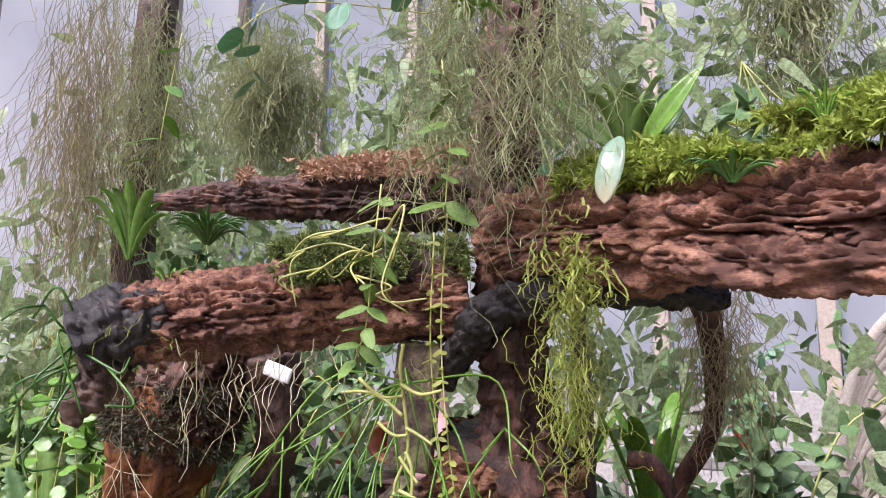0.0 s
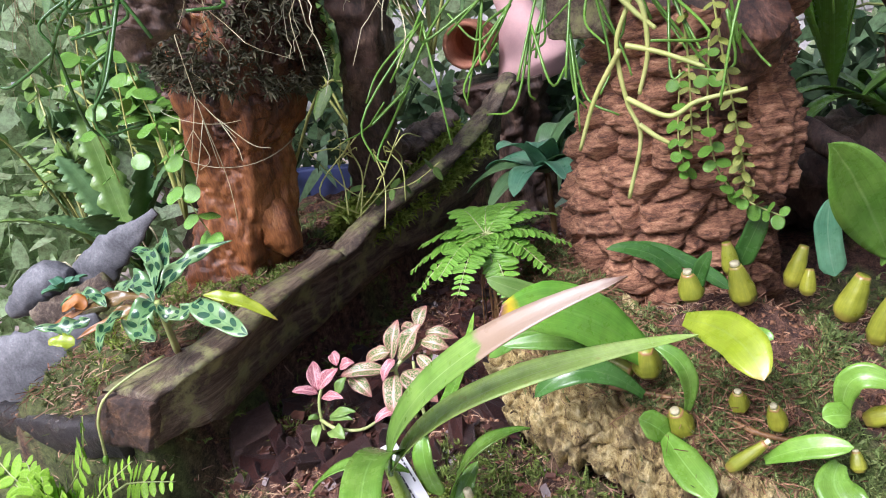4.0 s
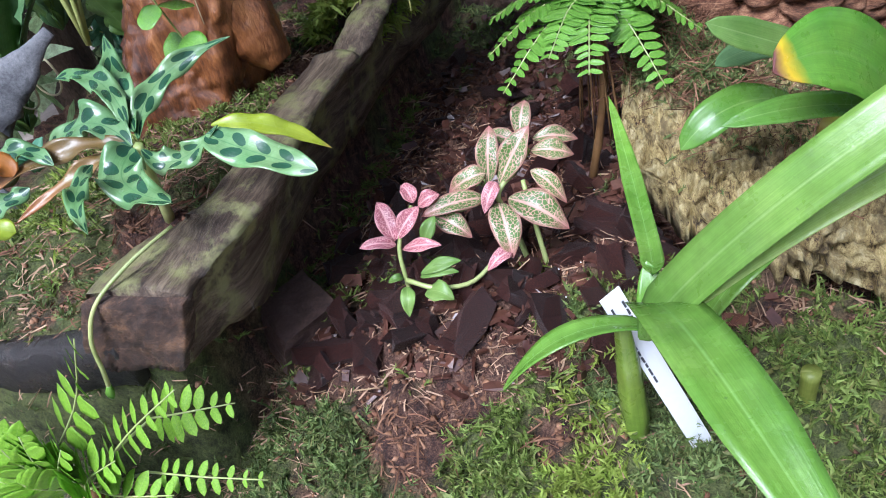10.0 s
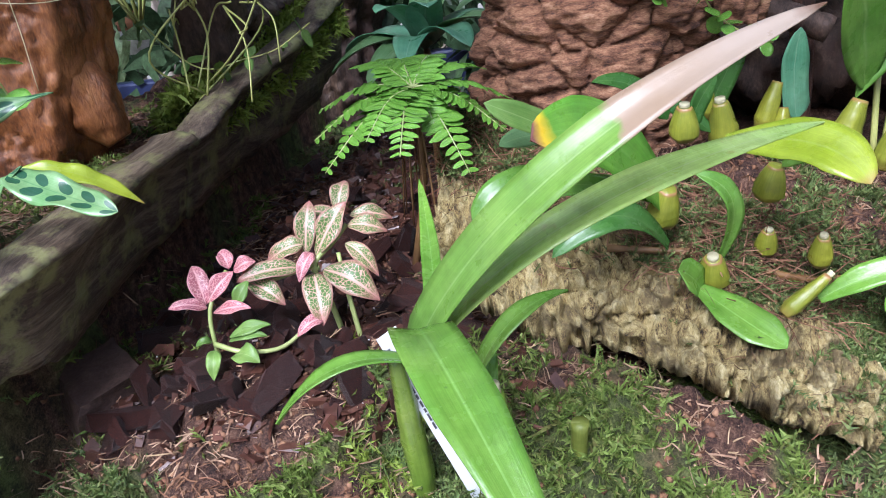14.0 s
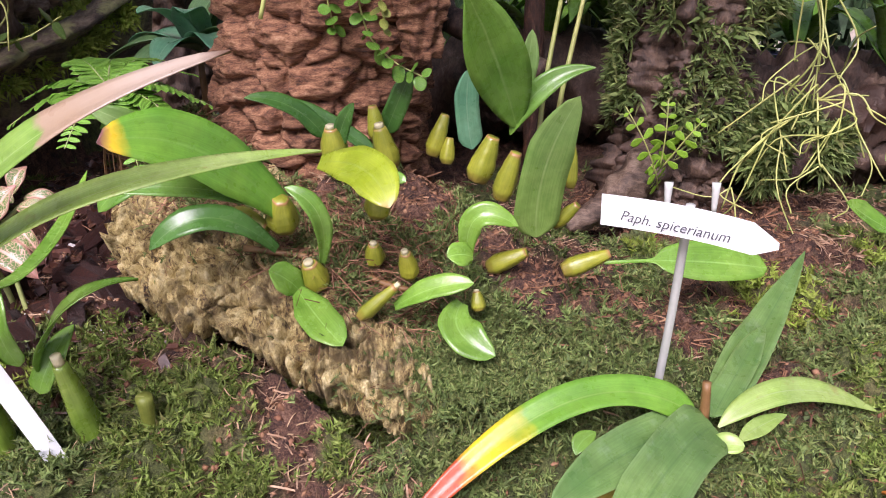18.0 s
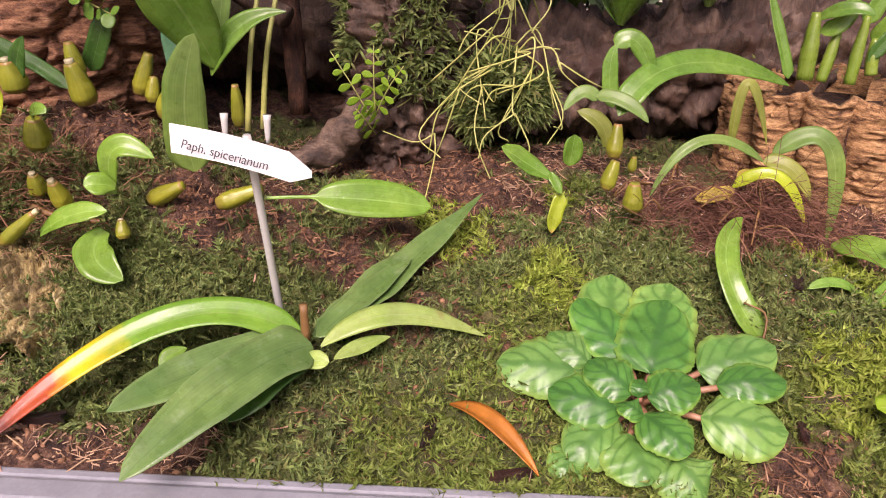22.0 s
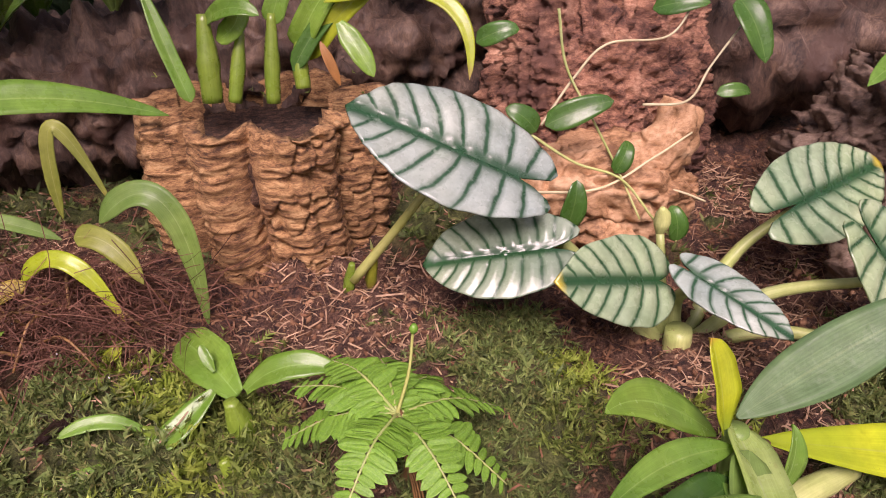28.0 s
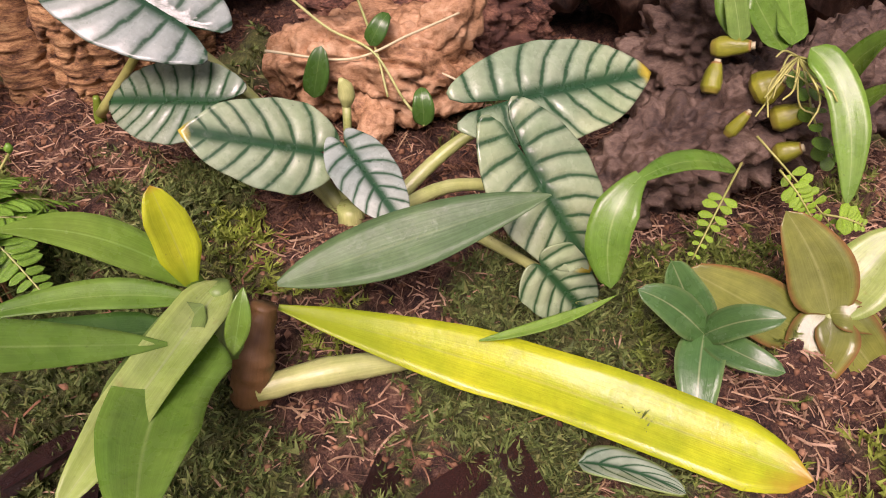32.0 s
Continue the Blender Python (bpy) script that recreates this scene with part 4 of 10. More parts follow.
def scaly(parent, name, pts, radii, mat, nlen, nround, wide, tall, depth, fine, seed, sector=None):
    """Overlapping rough scales round a trunk, each a mesh of its own."""
    v, _, _ = tube_data(pts, radii, n=nlen, sides=nround)
    v = v[:nlen * nround]
    c = np.repeat(spline(pts, nlen), nround, 0)
    th = np.tile(np.linspace(0, 2 * math.pi, nround, endpoint=False), nlen)
    r0 = np.mean(radii)
    flat_ = np.stack([np.cos(th) * r0 / wide, np.sin(th) * r0 / wide, v[:, 2] / tall + 0.3 * np.sin(th * 3)], 1)
    flat_ += 0.5 * (np.stack([fbm(v, 30, seed + k, 3) for k in range(3)], 1) - 0.5)
    d1, d2, ident = cells(flat_, 1.0, seed)
    gap = np.clip((d2 - d1) * 2.6, 0, 1) ** 0.55
    stria = vnoise(v * np.array([1, 1, 5.5]), 95, seed + 4) - 0.5
    tilt = (d1 * 0.3)
    k = gap * depth - tilt * depth * 0.4 + stria * fine + (fbm(v, 160, seed + 8, 3) - 0.5) * fine * 2.4 + (fbm(v, 22, seed + 9, 3) - 0.5) * depth * 0.8
    v = v + unit_rows(v - c) * k[:, None]
    groups = {}
    for a in range(nlen - 1):
        for b in range(nround):
            q = [a * nround + b, a * nround + (b + 1) % nround, (a + 1) * nround + (b + 1) % nround, (a + 1) * nround + b]
            groups.setdefault(ident[q[0]], []).append(q)
    for fs in groups.values():
        while fs:
            seen, todo = set(fs[0]), [fs.pop(0)]
            grown = True
            while grown:
                near = [q for q in fs if seen.intersection(q)]
                grown = bool(near)
                fs = [q for q in fs if not seen.intersection(q)]
                for q in near:
                    seen.update(q)
                    todo.append(q)
            if len(todo) < 12:
                continue
            idx = sorted(seen)
            at = {g: k for k, g in enumerate(idx)}
            mesh_ob(name, v[idx], [[at[i] for i in q] for q in todo], mat, parent)


def unit_rows(a):
    return a / (np.linalg.norm(a, axis=1)[:, None] + 1e-9)


scaly(palm, "leaf_base", pal_c, [0.104, 0.100, 0.090, 0.082], M["stump"], 190, 300, 0.046, 0.030, 0.017, 0.0045, 3)

knob = thing("wood_knob", (-0.25, 0.72, 0.93), "reddish brown cut knob of wood on the palm stump", "wood")
tube("knob", [(-0.30, 0.80, 0.93), (-0.268, 0.755, 0.965), (-0.245, 0.71, 1.0)], [0.040, 0.034, 0.026], M["redtrunk"], knob, n=50, sides=56, amp=0.14, freq=30, ridges=5, ridge_amp=0.05, seed=5)
tube("splinter", [(-0.245, 0.775, 0.84), (-0.242, 0.765, 0.90), (-0.248, 0.755, 0.95)], [0.018, 0.024, 0.014], M["stump"], knob, n=60, sides=50, amp=0.25, freq=34, ridges=9, ridge_amp=0.3, seed=6)

post = thing("centre_trunk", (-0.29, 0.80, 0.98), "dark mossy upright trunk rising from the palm stump", "trunk")
tube("trunk", [(-0.30, 0.82, 0.96), (-0.29, 0.80, 1.12), (-0.285, 0.76, 1.28), (-0.27, 0.74, 1.48), (-0.22, 0.76, 1.75)], [0.055, 0.046, 0.042, 0.04, 0.04], M["redtrunk"], post, n=140, sides=80, amp=0.20, freq=26, ridges=9, ridge_amp=0.2, seed=8, bark=(40, 0.15))

tube("burl", [(-0.285, 0.76, 1.14), (-0.27, 0.735, 1.16)], [0.02, 0.012], M["darkwood"], post, n=20, sides=20, amp=0.3, freq=40)
slab = thing("wood_slab", (-0.385, 0.73, 1.02), "grey-brown split plank of wood leaning on the trunk", "plank")
part("plank", (lambda b: (bmesh.ops.rotate(b, verts=b.verts, cent=(-0.385, 0.73, 1.08), matrix=Euler((0.1, 0.12, 0.3)).to_matrix()), b)[1])(box_bm((-0.415, 0.715, 1.0), (-0.36, 0.74, 1.15), 0.006)), M["plank"], slab)

black = thing("charred_branch", (-0.27, 0.72, 1.18), "black wet charred branch crossing the trunk", "branch")
tube("branch", [(-0.36, 0.75, 1.10), (-0.30, 0.72, 1.17), (-0.22, 0.70, 1.20), (-0.12, 0.72, 1.20), (-0.04, 0.76, 1.19)], [0.014, 0.024, 0.024, 0.020, 0.014], M["blackwood"], black, n=110, sides=60, amp=0.25, freq=22, seed=9, bark=(50, 0.2))

log_l = thing("hollow_cork_log", (-0.55, 0.60, 1.13), "reddish-brown hollow cork log with a dark broken end", "log")
tube("bark", [(-0.34, 0.76, 1.20), (-0.46, 0.68, 1.195), (-0.56, 0.590, 1.180), (-0.635, 0.515, 1.165)], [0.046, 0.052, 0.050, 0.044], M["redcork"], log_l, n=200, sides=150, amp=0.10, freq=18, seed=12, hollow=0.06, flow=(0.30, 75, 16))
tube("broken_tip", [(-0.60, 0.545, 1.172), (-0.635, 0.512, 1.160), (-0.665, 0.482, 1.140)], [0.040, 0.050, 0.046], M["blackwood"], log_l, "near-black hollow broken end", n=70, sides=80, amp=0.16, freq=20, seed=13, hollow=0.05, bark=(30, 0.04))
tube("splinter", [(-0.64, 0.505, 1.125), (-0.66, 0.49, 1.085), (-0.665, 0.48, 1.055)], [0.03, 0.026, 0.008], M["darkwood"], log_l, n=50, sides=40, amp=0.35, freq=30, seed=19)
tube("core", [(-0.36, 0.76, 1.215), (-0.5, 0.66, 1.225)], [0.045, 0.05], M["darkwood"], log_l, n=30, sides=24, amp=0.4, freq=22, seed=14)

log_b = thing("rear_log", (-0.66, 0.78, 1.33), "dark rear log with brown fibre along its top", "log")
tube("bark", [(-0.90, 0.74, 1.375), (-0.72, 0.78, 1.375), (-0.50, 0.82, 1.36), (-0.30, 0.80, 1.33)], [0.012, 0.03, 0.042, 0.05], M["redtrunk"], log_b, n=170, sides=90, amp=0.12, freq=18, seed=16, flow=(0.32, 80, 16))

log_r = thing("cork_branch_log", (-0.04, 0.65, 1.19), "thick reddish cork-bark log with deep furrows", "log")
tube("bark", [(-0.27, 0.74, 1.27), (-0.16, 0.69, 1.262), (0.0, 0.655, 1.245), (0.15, 0.63, 1.245), (0.34, 0.60, 1.27)], [0.052, 0.056, 0.056, 0.066, 0.07], M["redcork"], log_r, n=280, sides=190, amp=0.10, freq=14, seed=21, flow=(0.36, 52, 13))
tube("ledge", [(-0.09, 0.64, 1.225), (0.04, 0.62, 1.205), (0.2, 0.59, 1.205)], [0.018, 0.03, 0.022], M["redcork"], log_r, n=110, sides=60, amp=0.12, freq=24, seed=22, flow=(0.4, 70, 16))

twig = thing("forked_branch", (-0.14, 0.95, 0.80), "smooth dark red-brown forked branch", "branch")
tube("stem", [(-0.135, 0.95, 0.68), (-0.140, 0.95, 0.86), (-0.135, 0.95, 0.965), (-0.085, 0.91, 1.05), (-0.072, 0.87, 1.14), (-0.08, 0.84, 1.24)], [0.013, 0.012, 0.013, 0.011, 0.013, 0.022], M["redtrunk"], twig, n=60, sides=16, amp=0.10, freq=25, seed=24)
tube("fork", [(-0.137, 0.95, 0.96), (-0.165, 0.95, 1.0), (-0.195, 0.945, 1.005)], [0.011, 0.012, 0.012], M["redtrunk"], twig, n=20, sides=14, amp=0.10, freq=25, seed=25, hollow=0.01)
bough = thing("leaning_branch", (-0.2, 0.95, 0.85), "dark leaning branch behind the palm stump", "branch")
tube("branch", [(-0.275, 0.99, 1.24), (-0.262, 0.98, 1.06), (-0.25, 0.96, 0.88), (-0.20, 0.92, 0.835), (-0.13, 0.90, 0.80)], [0.013, 0.013, 0.015, 0.016, 0.014], M["darkwood"], bough, n=60, sides=16, amp=0.15, freq=20, seed=27)

trunk_l = thing("orange_brown_stump", (-0.86, 0.73, 0.77), "smooth orange-brown wooden stump bound with thin wire", "stump")
tube("trunk", [(-0.885, 0.725, 0.76), (-0.862, 0.732, 0.82), (-0.84, 0.735, 0.89), (-0.835, 0.735, 0.94), (-0.818, 0.74, 1.0), (-0.80, 0.745, 1.09)], [0.080, 0.070, 0.060, 0.062, 0.078, 0.080], M["orangewood"], trunk_l, n=130, sides=100, amp=0.05, freq=9, ridges=5, ridge_amp=0.16, seed=31, flow=(0.10, 45, 9))
tube("crown", [(-0.828, 0.738, 0.955), (-0.815, 0.742, 1.01), (-0.795, 0.75, 1.07), (-0.765, 0.765, 1.14), (-0.74, 0.775, 1.21)], [0.058, 0.084, 0.088, 0.074, 0.055], M["redtrunk"], trunk_l, "dark rooty crown of the stump", n=110, sides=100, amp=0.10, freq=20, seed=36, flow=(0.30, 50, 10))
tube("heel", [(-0.83, 0.725, 0.88), (-0.80, 0.725, 0.83), (-0.785, 0.725, 0.80)], [0.036, 0.03, 0.012], M["orangewood"], trunk_l, n=30, sides=24, amp=0.12, freq=20, seed=32)
for z0 in (0.935, 0.985):
    tube("wire", [(-0.835 + 0.078 * math.cos(a), 0.738 + 0.078 * math.sin(a), z0 + 0.012 * math.sin(2 * a)) for a in np.linspace(math.pi * 0.95, math.pi * 2.05, 9)], [0.0004, 0.0004], M["rootw"], trunk_l, n=30, sides=4)
trunk_d = thing("dark_driftwood_stump", (-0.71, 0.86, 0.82), "dark driftwood stump leaning under the log", "stump")
tube("trunk", [(-0.765, 0.90, 0.76), (-0.742, 0.875, 0.90), (-0.690, 0.835, 1.04), (-0.69, 0.81, 1.14)], [0.042, 0.034, 0.034, 0.048], M["darkwood"], trunk_d, n=60, sides=36, amp=0.22, freq=14, ridges=5, ridge_amp=0.2, seed=34)
tube("root", [(-0.755, 0.90, 0.88), (-0.735, 0.97, 0.872), (-0.715, 1.05, 0.885)], [0.030, 0.030, 0.022], M["greywood"], trunk_d, n=60, sides=40, amp=0.3, freq=20, ridges=5, ridge_amp=0.15, seed=35)

# curved timber edge of the raised bed: two boards meeting at a joint, a sawn end ahead
edge_t = thing("timber_bed_edge", (-0.73, 0.6, 0.66), "curved dark timber edging of the raised bed, greened on top", "timber edging")


def bed_board(name, pts, tops, lows, lean, n, seed, mat):
    """A rough board on edge along pts (its outer top corner): top width, low edge and lean from row to row."""
    c = spline(pts, n)
    tg, _, _ = frames(c)
    tt, s_ = np.linspace(0, 1, n), np.linspace(0, 1, len(tops))
    tw, lo = np.interp(tt, s_, tops), np.interp(tt, s_, lows)
    vs = []
    for i in range(n):
        s = np.array([tg[i][1], -tg[i][0], 0])
        s /= np.linalg.norm(s)
        h = c[i][2] - lo[i]
        ring = [c[i] - s * tw[i] + (0, 0, 0.002)] + [c[i] - s * tw[i] * q + (0, 0, 0.004 * math.sin(q * 3.1)) for q in (0.75, 0.5, 0.25, 0.08)] + [c[i] + s * 0.001 - (0, 0, 0.004)]
        ring += [c[i] + s * (0.002 - 1.15 * lean * h * (q ** 0.6 - 0.25 * q)) - (0, 0, h * q) for q in (0.15, 0.35, 0.6, 0.8, 1.0)]
        ring += [c[i] - s * (tw[i] + lean * h) - (0, 0, h), c[i] - s * (tw[i] + 0.3 * lean * h) - (0, 0, h * 0.5)]
        vs += ring
    m_ = len(ring)
    vs = np.array(vs)
    vs += (np.stack([fbm(vs, 18, seed + k, 3) for k in range(3)], 1) - 0.5) * 0.011
    along = vs * np.array([2.0, 0.35, 2.2])
    vs[:, 2] += (vnoise(along, 130, seed + 5) - 0.5) * 0.0028
    vs[:, 0] += (vnoise(along, 110, seed + 6) - 0.5) * 0.0034
    fs = []
    for i in range(n - 1):
        for k in range(m_):
            a, b = i * m_ + k, i * m_ + (k + 1) % m_
            fs.append([a, b, b + m_, a + m_])
    fs += [[m_ - 1 - k for k in range(m_)], [(n - 1) * m_ + k for k in range(m_)]]
    return mesh_ob(name, vs, fs, mat, edge_t)


bed_board("board", [(-0.724, 0.434, 0.775), (-0.7225, 0.455, 0.779), (-0.706, 0.485, 0.787), (-0.702, 0.52, 0.790), (-0.708, 0.58, 0.796), (-0.716, 0.65, 0.797), (-0.712, 0.722, 0.797)], [0.074, 0.070, 0.056, 0.045, 0.036, 0.038, 0.040], [0.722, 0.720, 0.715, 0.708, 0.708, 0.712, 0.725], 0.55, 110, 40, M["plank"])
bed_board("board", [(-0.716, 0.716, 0.790), (-0.702, 0.77, 0.810), (-0.688, 0.836, 0.827), (-0.657, 0.95, 0.852), (-0.642, 1.05, 0.884), (-0.628, 1.13, 0.925)], [0.030, 0.036, 0.036, 0.034, 0.032, 0.028], [0.722, 0.728, 0.735, 0.745, 0.76, 0.78], 0.5, 90, 48, M["plank"])
# growth rings on the sawn end
end_c, end_r, end_u = v3((-0.7745, 0.4325, 0.7485)), v3((0.0370, 0.0, 0.0)), v3((0.0130, 0.0, 0.0262))
sv, sf_ = [], []
for j in range(13):
    for i in range(25):
        a, b = i / 12 - 1, j / 6 - 1
        rr = math.hypot(a * 1.5, b + 0.4)
        sv.append(end_c + end_r * a + end_u * b + v3((0, -0.0035 - 0.0009 * math.sin(rr * 34) - 0.0015 * math.sin(a * 5 + b * 3), 0)))
for j in range(12):
    for i in range(24):
        q = j * 25 + i
        sf_.append([q, q + 1, q + 26, q + 25])
edge_loop = [j * 25 for j in range(13)][::-1] + list(range(25)) + [j * 25 + 24 for j in range(13)] + [12 * 25 + i for i in range(24, -1, -1)]
nb = len(sv)
for q in edge_loop:
    sv.append(v3(sv[q]) + v3((0, 0.012, 0)))
sf_ += [[edge_loop[k], nb + k, nb + k + 1, edge_loop[k + 1]] for k in range(len(edge_loop) - 1)]
mesh_ob("sawn_end", np.array(sv), sf_, M["sawn"], edge_t, "reddish sawn end showing growth rings")
front_t = thing("timber_front_edge", (-0.87, 0.44, 0.66), "wet timber front edge of the raised bed, shade put into its near-black colour", "timber edging")
fr = spline([(-0.795, 0.436, 0.738), (-0.86, 0.438, 0.730), (-0.95, 0.446, 0.720), (-1.08, 0.47, 0.70)], 60)
fv = []
for c in fr:
    for dy, dz in ((-0.002, -0.036), (-0.006, -0.018), (-0.008, 0.002), (-0.004, 0.008), (0.006, 0.010), (0.016, 0.008), (0.018, -0.036)):
        fv.append(c + np.array([0, dy, dz]))
fv = np.array(fv)
fv += (np.stack([fbm(fv, 22, 44 + k, 4) for k in range(3)], 1) - 0.5) * 0.008
fv[:, 2] += (vnoise(fv * np.array([0.35, 2, 2]), 120, 49) - 0.5) * 0.003
ff = []
for i in range(59):
    for k in range(7):
        a, b = i * 7 + k, i * 7 + (k + 1) % 7
        ff.append([a, a + 7, b + 7, b])
ff += [list(range(7)), [59 * 7 + 6 - k for k in range(7)]]
# shade on the board's front face is put into its near-black wood colour
mesh_ob("board", fv, ff, M["blackwood"], front_t)

# cork sheet over the mound
cork = thing("cork_bark_sheet", (-0.3, 0.58, 0.64), "weathered tan cork-bark sheet arched over the mound", "cork bark")
cu, cv_ = 330, 130
cverts = []
front = spline([(-0.50, 0.640, 0.722), (-0.446, 0.580, 0.712), (-0.41, 0.564, 0.702), (-0.347, 0.544, 0.686), (-0.30, 0.522, 0.680), (-0.271, 0.500, 0.664), (-0.244, 0.494, 0.650), (-0.222, 0.500, 0.646), (-0.205, 0.53, 0.648)], cu)
for i in range(cu):
    s = i / (cu - 1)
    for j in range(cv_):
        t = j / (cv_ - 1)
        x = front[i][0] + 0.02 * t * (0.5 - s)
        y = front[i][1] + 0.17 * t
        crown = front[i][2] + 0.004 - 0.012 * (1 - min(t / 0.05, 1)) ** 2 + 0.007 * math.sin(min(t * 3.0, 1) * math.pi / 2) + 0.052 * t * (1 - 0.35 * s)
        z = max(crown, float(H(x, y)) - 0.012) if t > 0.5 else crown
        cverts.append((x, y, z))
cverts = np.array(cverts)
wc = cverts + 0.014 * (np.stack([fbm(cverts, 28, 50 + k, 3) for k in range(3)], 1) - 0.5)
d1, d2, _ = cells(wc * np.array([1, 0.9, 1.2]), 62, 3)
lump = np.clip((d2 - d1) * 2.4, 0, 1) ** 0.6
d1, d2, _ = cells(wc * np.array([1.8, 1.0, 1.0]), 120, 9)
small = np.clip((d2 - d1) * 2.2, 0, 1) ** 0.7
lip = np.tile(np.clip(1 - np.linspace(0, 1, cv_) / 0.12, 0, 1), cu)
big = fbm(cverts, 16, 51, 4) - 0.5
hole = np.clip((fbm(cverts * np.array([1, 1.3, 1]), 24, 56, 3) - 0.60) * 9, 0, 1)
kz = (lump - 0.6) * 0.017 + (small - 0.6) * 0.007 + (fbm(cverts, 120, 52, 3) - 0.5) * 0.006 - hole * 0.012
cverts[:, 2] += big * 0.030 + kz * 0.8
cverts[:, 1] -= kz * 0.5
cverts[:, 1] += (fbm(cverts, 20, 58, 4) - 0.5) * 0.040 + (fbm(cverts * np.array([2, 1, 0.6]), 40, 59, 3) - 0.5) * 0.010 - lip * lump * 0.012
cverts[:, 2] += lip * (fbm(cverts * np.array([1, 0.2, 1]), 26, 57, 3) - 0.5) * 0.03
n0 = len(cverts)
under = cverts - np.array([0, -0.008, 0.014]) - np.array([[0, 0, 1]]) * (0.012 * fbm(cverts, 40, 53, 2))[:, None]
call = np.vstack([cverts, under])
cf = []
for i in range(cu - 1):
    for j in range(cv_ - 1):
        a = i * cv_ + j
        cf += [[a, a + cv_, a + cv_ + 1, a + 1], [n0 + a, n0 + a + 1, n0 + a + cv_ + 1, n0 + a + cv_]]
    a = i * cv_
    cf.append([a, n0 + a, n0 + a + cv_, a + cv_])
for a, b in ((0, 1), ((cu - 1) * cv_, -1)):
    for j in range(cv_ - 1):
        q = [a + j, a + j + 1, n0 + a + j + 1, n0 + a + j]
        cf.append(q if b == 1 else q[::-1])
mesh_ob("bark", call, cf, M["cork"], cork)

# cork planter ring
pot = thing("cork_planter", (0.46, 0.865, 0.65), "ring-shaped cork-bark planter with fluted sides", "planter")
cn, cs = 110, 330
pv, pf = [], []
for i in range(cn):
    s = i / (cn - 1)
    for j in range(cs):
        a = 2 * math.pi * j / cs
        w_ = a * 4.5 + 0.6 + 0.5 * math.sin(a * 3) + 0.25 * math.sin(s * 4 + a)
        flute = 0.034 * (abs(math.sin(w_)) ** 0.45 - 0.65) + 0.004 * abs(math.sin(a * 11 + s))
        pv.append((0.46 + (0.092 + flute) * math.cos(a), 0.865 + (0.086 + flute) * math.sin(a), 0.635 + 0.125 * s))
pv = np.array(pv)
rad = pv - np.array([0.46, 0.865, 0])
rad[:, 2] = 0
rad /= np.linalg.norm(rad, axis=1)[:, None]
k = (vnoise(pv * np.array([0.8, 0.8, 4.5]), 70, 61) - 0.5) * 0.0055 + (fbm(pv, 50, 66, 3) - 0.5) * 0.006
d1, d2, _ = cells(pv * np.array([1, 1, 0.8]), 48, 5)
k -= 0.007 * np.clip(0.12 - (d2 - d1), 0, 1) / 0.12 * (fbm(pv, 20, 62, 2) > 0.52)
pv += rad * k[:, None]
pv[-cs:, 2] += (fbm(pv[-cs:], 30, 63, 3) - 0.5) * 0.024
inner = pv[::-1].reshape(cn, cs, 3)[:, ::-1].reshape(-1, 3) - rad[::-1].reshape(cn, cs, 3)[:, ::-1].reshape(-1, 3) * 0.014
for i in range(cn - 1):
    for j in range(cs):
        a, b = i * cs + j, i * cs + (j + 1) % cs
        pf.append([a, b, b + cs, a + cs])
top0, base2 = (cn - 1) * cs, cn * cs
inn = pv.reshape(cn, cs, 3)[-1] - rad.reshape(cn, cs, 3)[-1] * 0.014
low = inn - np.array([0, 0, 0.05])
pv = np.vstack([pv, inn, low])
for j in range(cs):
    b = (j + 1) % cs
    pf += [[top0 + j, top0 + b, base2 + b, base2 + j], [base2 + j, base2 + b, base2 + cs + b, base2 + cs + j]]
mesh_ob("wall", pv, pf, M["planter"], pot)
tube("compost", [(0.46, 0.865, 0.70), (0.46, 0.865, 0.735)], [0.08, 0.078], M["soil"], pot, n=8, sides=40, amp=0.1, freq=30, seed=65)

# red cork slab standing behind the silver-leaved plant
slab_r = thing("red_cork_slab", (0.76, 0.87, 0.66), "upright slab of flaking red-brown cork bark", "cork bark")
tube("bark", [(0.765, 0.885, 0.64), (0.765, 0.88, 0.72), (0.76, 0.89, 0.80), (0.75, 0.92, 0.90)], [0.115, 0.112, 0.105, 0.10], M["redcork"], slab_r, n=190, sides=230, amp=0.05, freq=40, seed=67, flat=0.5, flow=(0.15, 42, 22))
pale = thing("pale_driftwood", (0.73, 0.79, 0.65), "pale peeled driftwood block at the slab's foot", "driftwood")
tube("wood", [(0.645, 0.80, 0.675), (0.70, 0.79, 0.69), (0.76, 0.79, 0.692), (0.82, 0.80, 0.675)], [0.026, 0.050, 0.048, 0.022], M["palewood"], pale, n=130, sides=130, amp=0.14, freq=14, ridges=7, ridge_amp=0.12, seed=69, flow=(0.26, 34, 9))
tube("spur", [(0.745, 0.80, 0.69), (0.785, 0.785, 0.725), (0.800, 0.79, 0.765)], [0.036, 0.026, 0.017], M["palewood"], pale, n=50, sides=50, amp=0.14, freq=30, ridges=5, ridge_amp=0.12, seed=169, flow=(0.2, 40, 9))
tube("root_stub", [(0.72, 0.77, 0.67), (0.735, 0.742, 0.665), (0.728, 0.722, 0.652)], [0.024, 0.017, 0.010], M["palewood"], pale, n=40, sides=36, amp=0.14, freq=36, seed=170, flow=(0.2, 50, 9))
grey = thing("grey_driftwood", (0.97, 0.72, 0.66), "weathered grey-brown driftwood with knots", "driftwood")
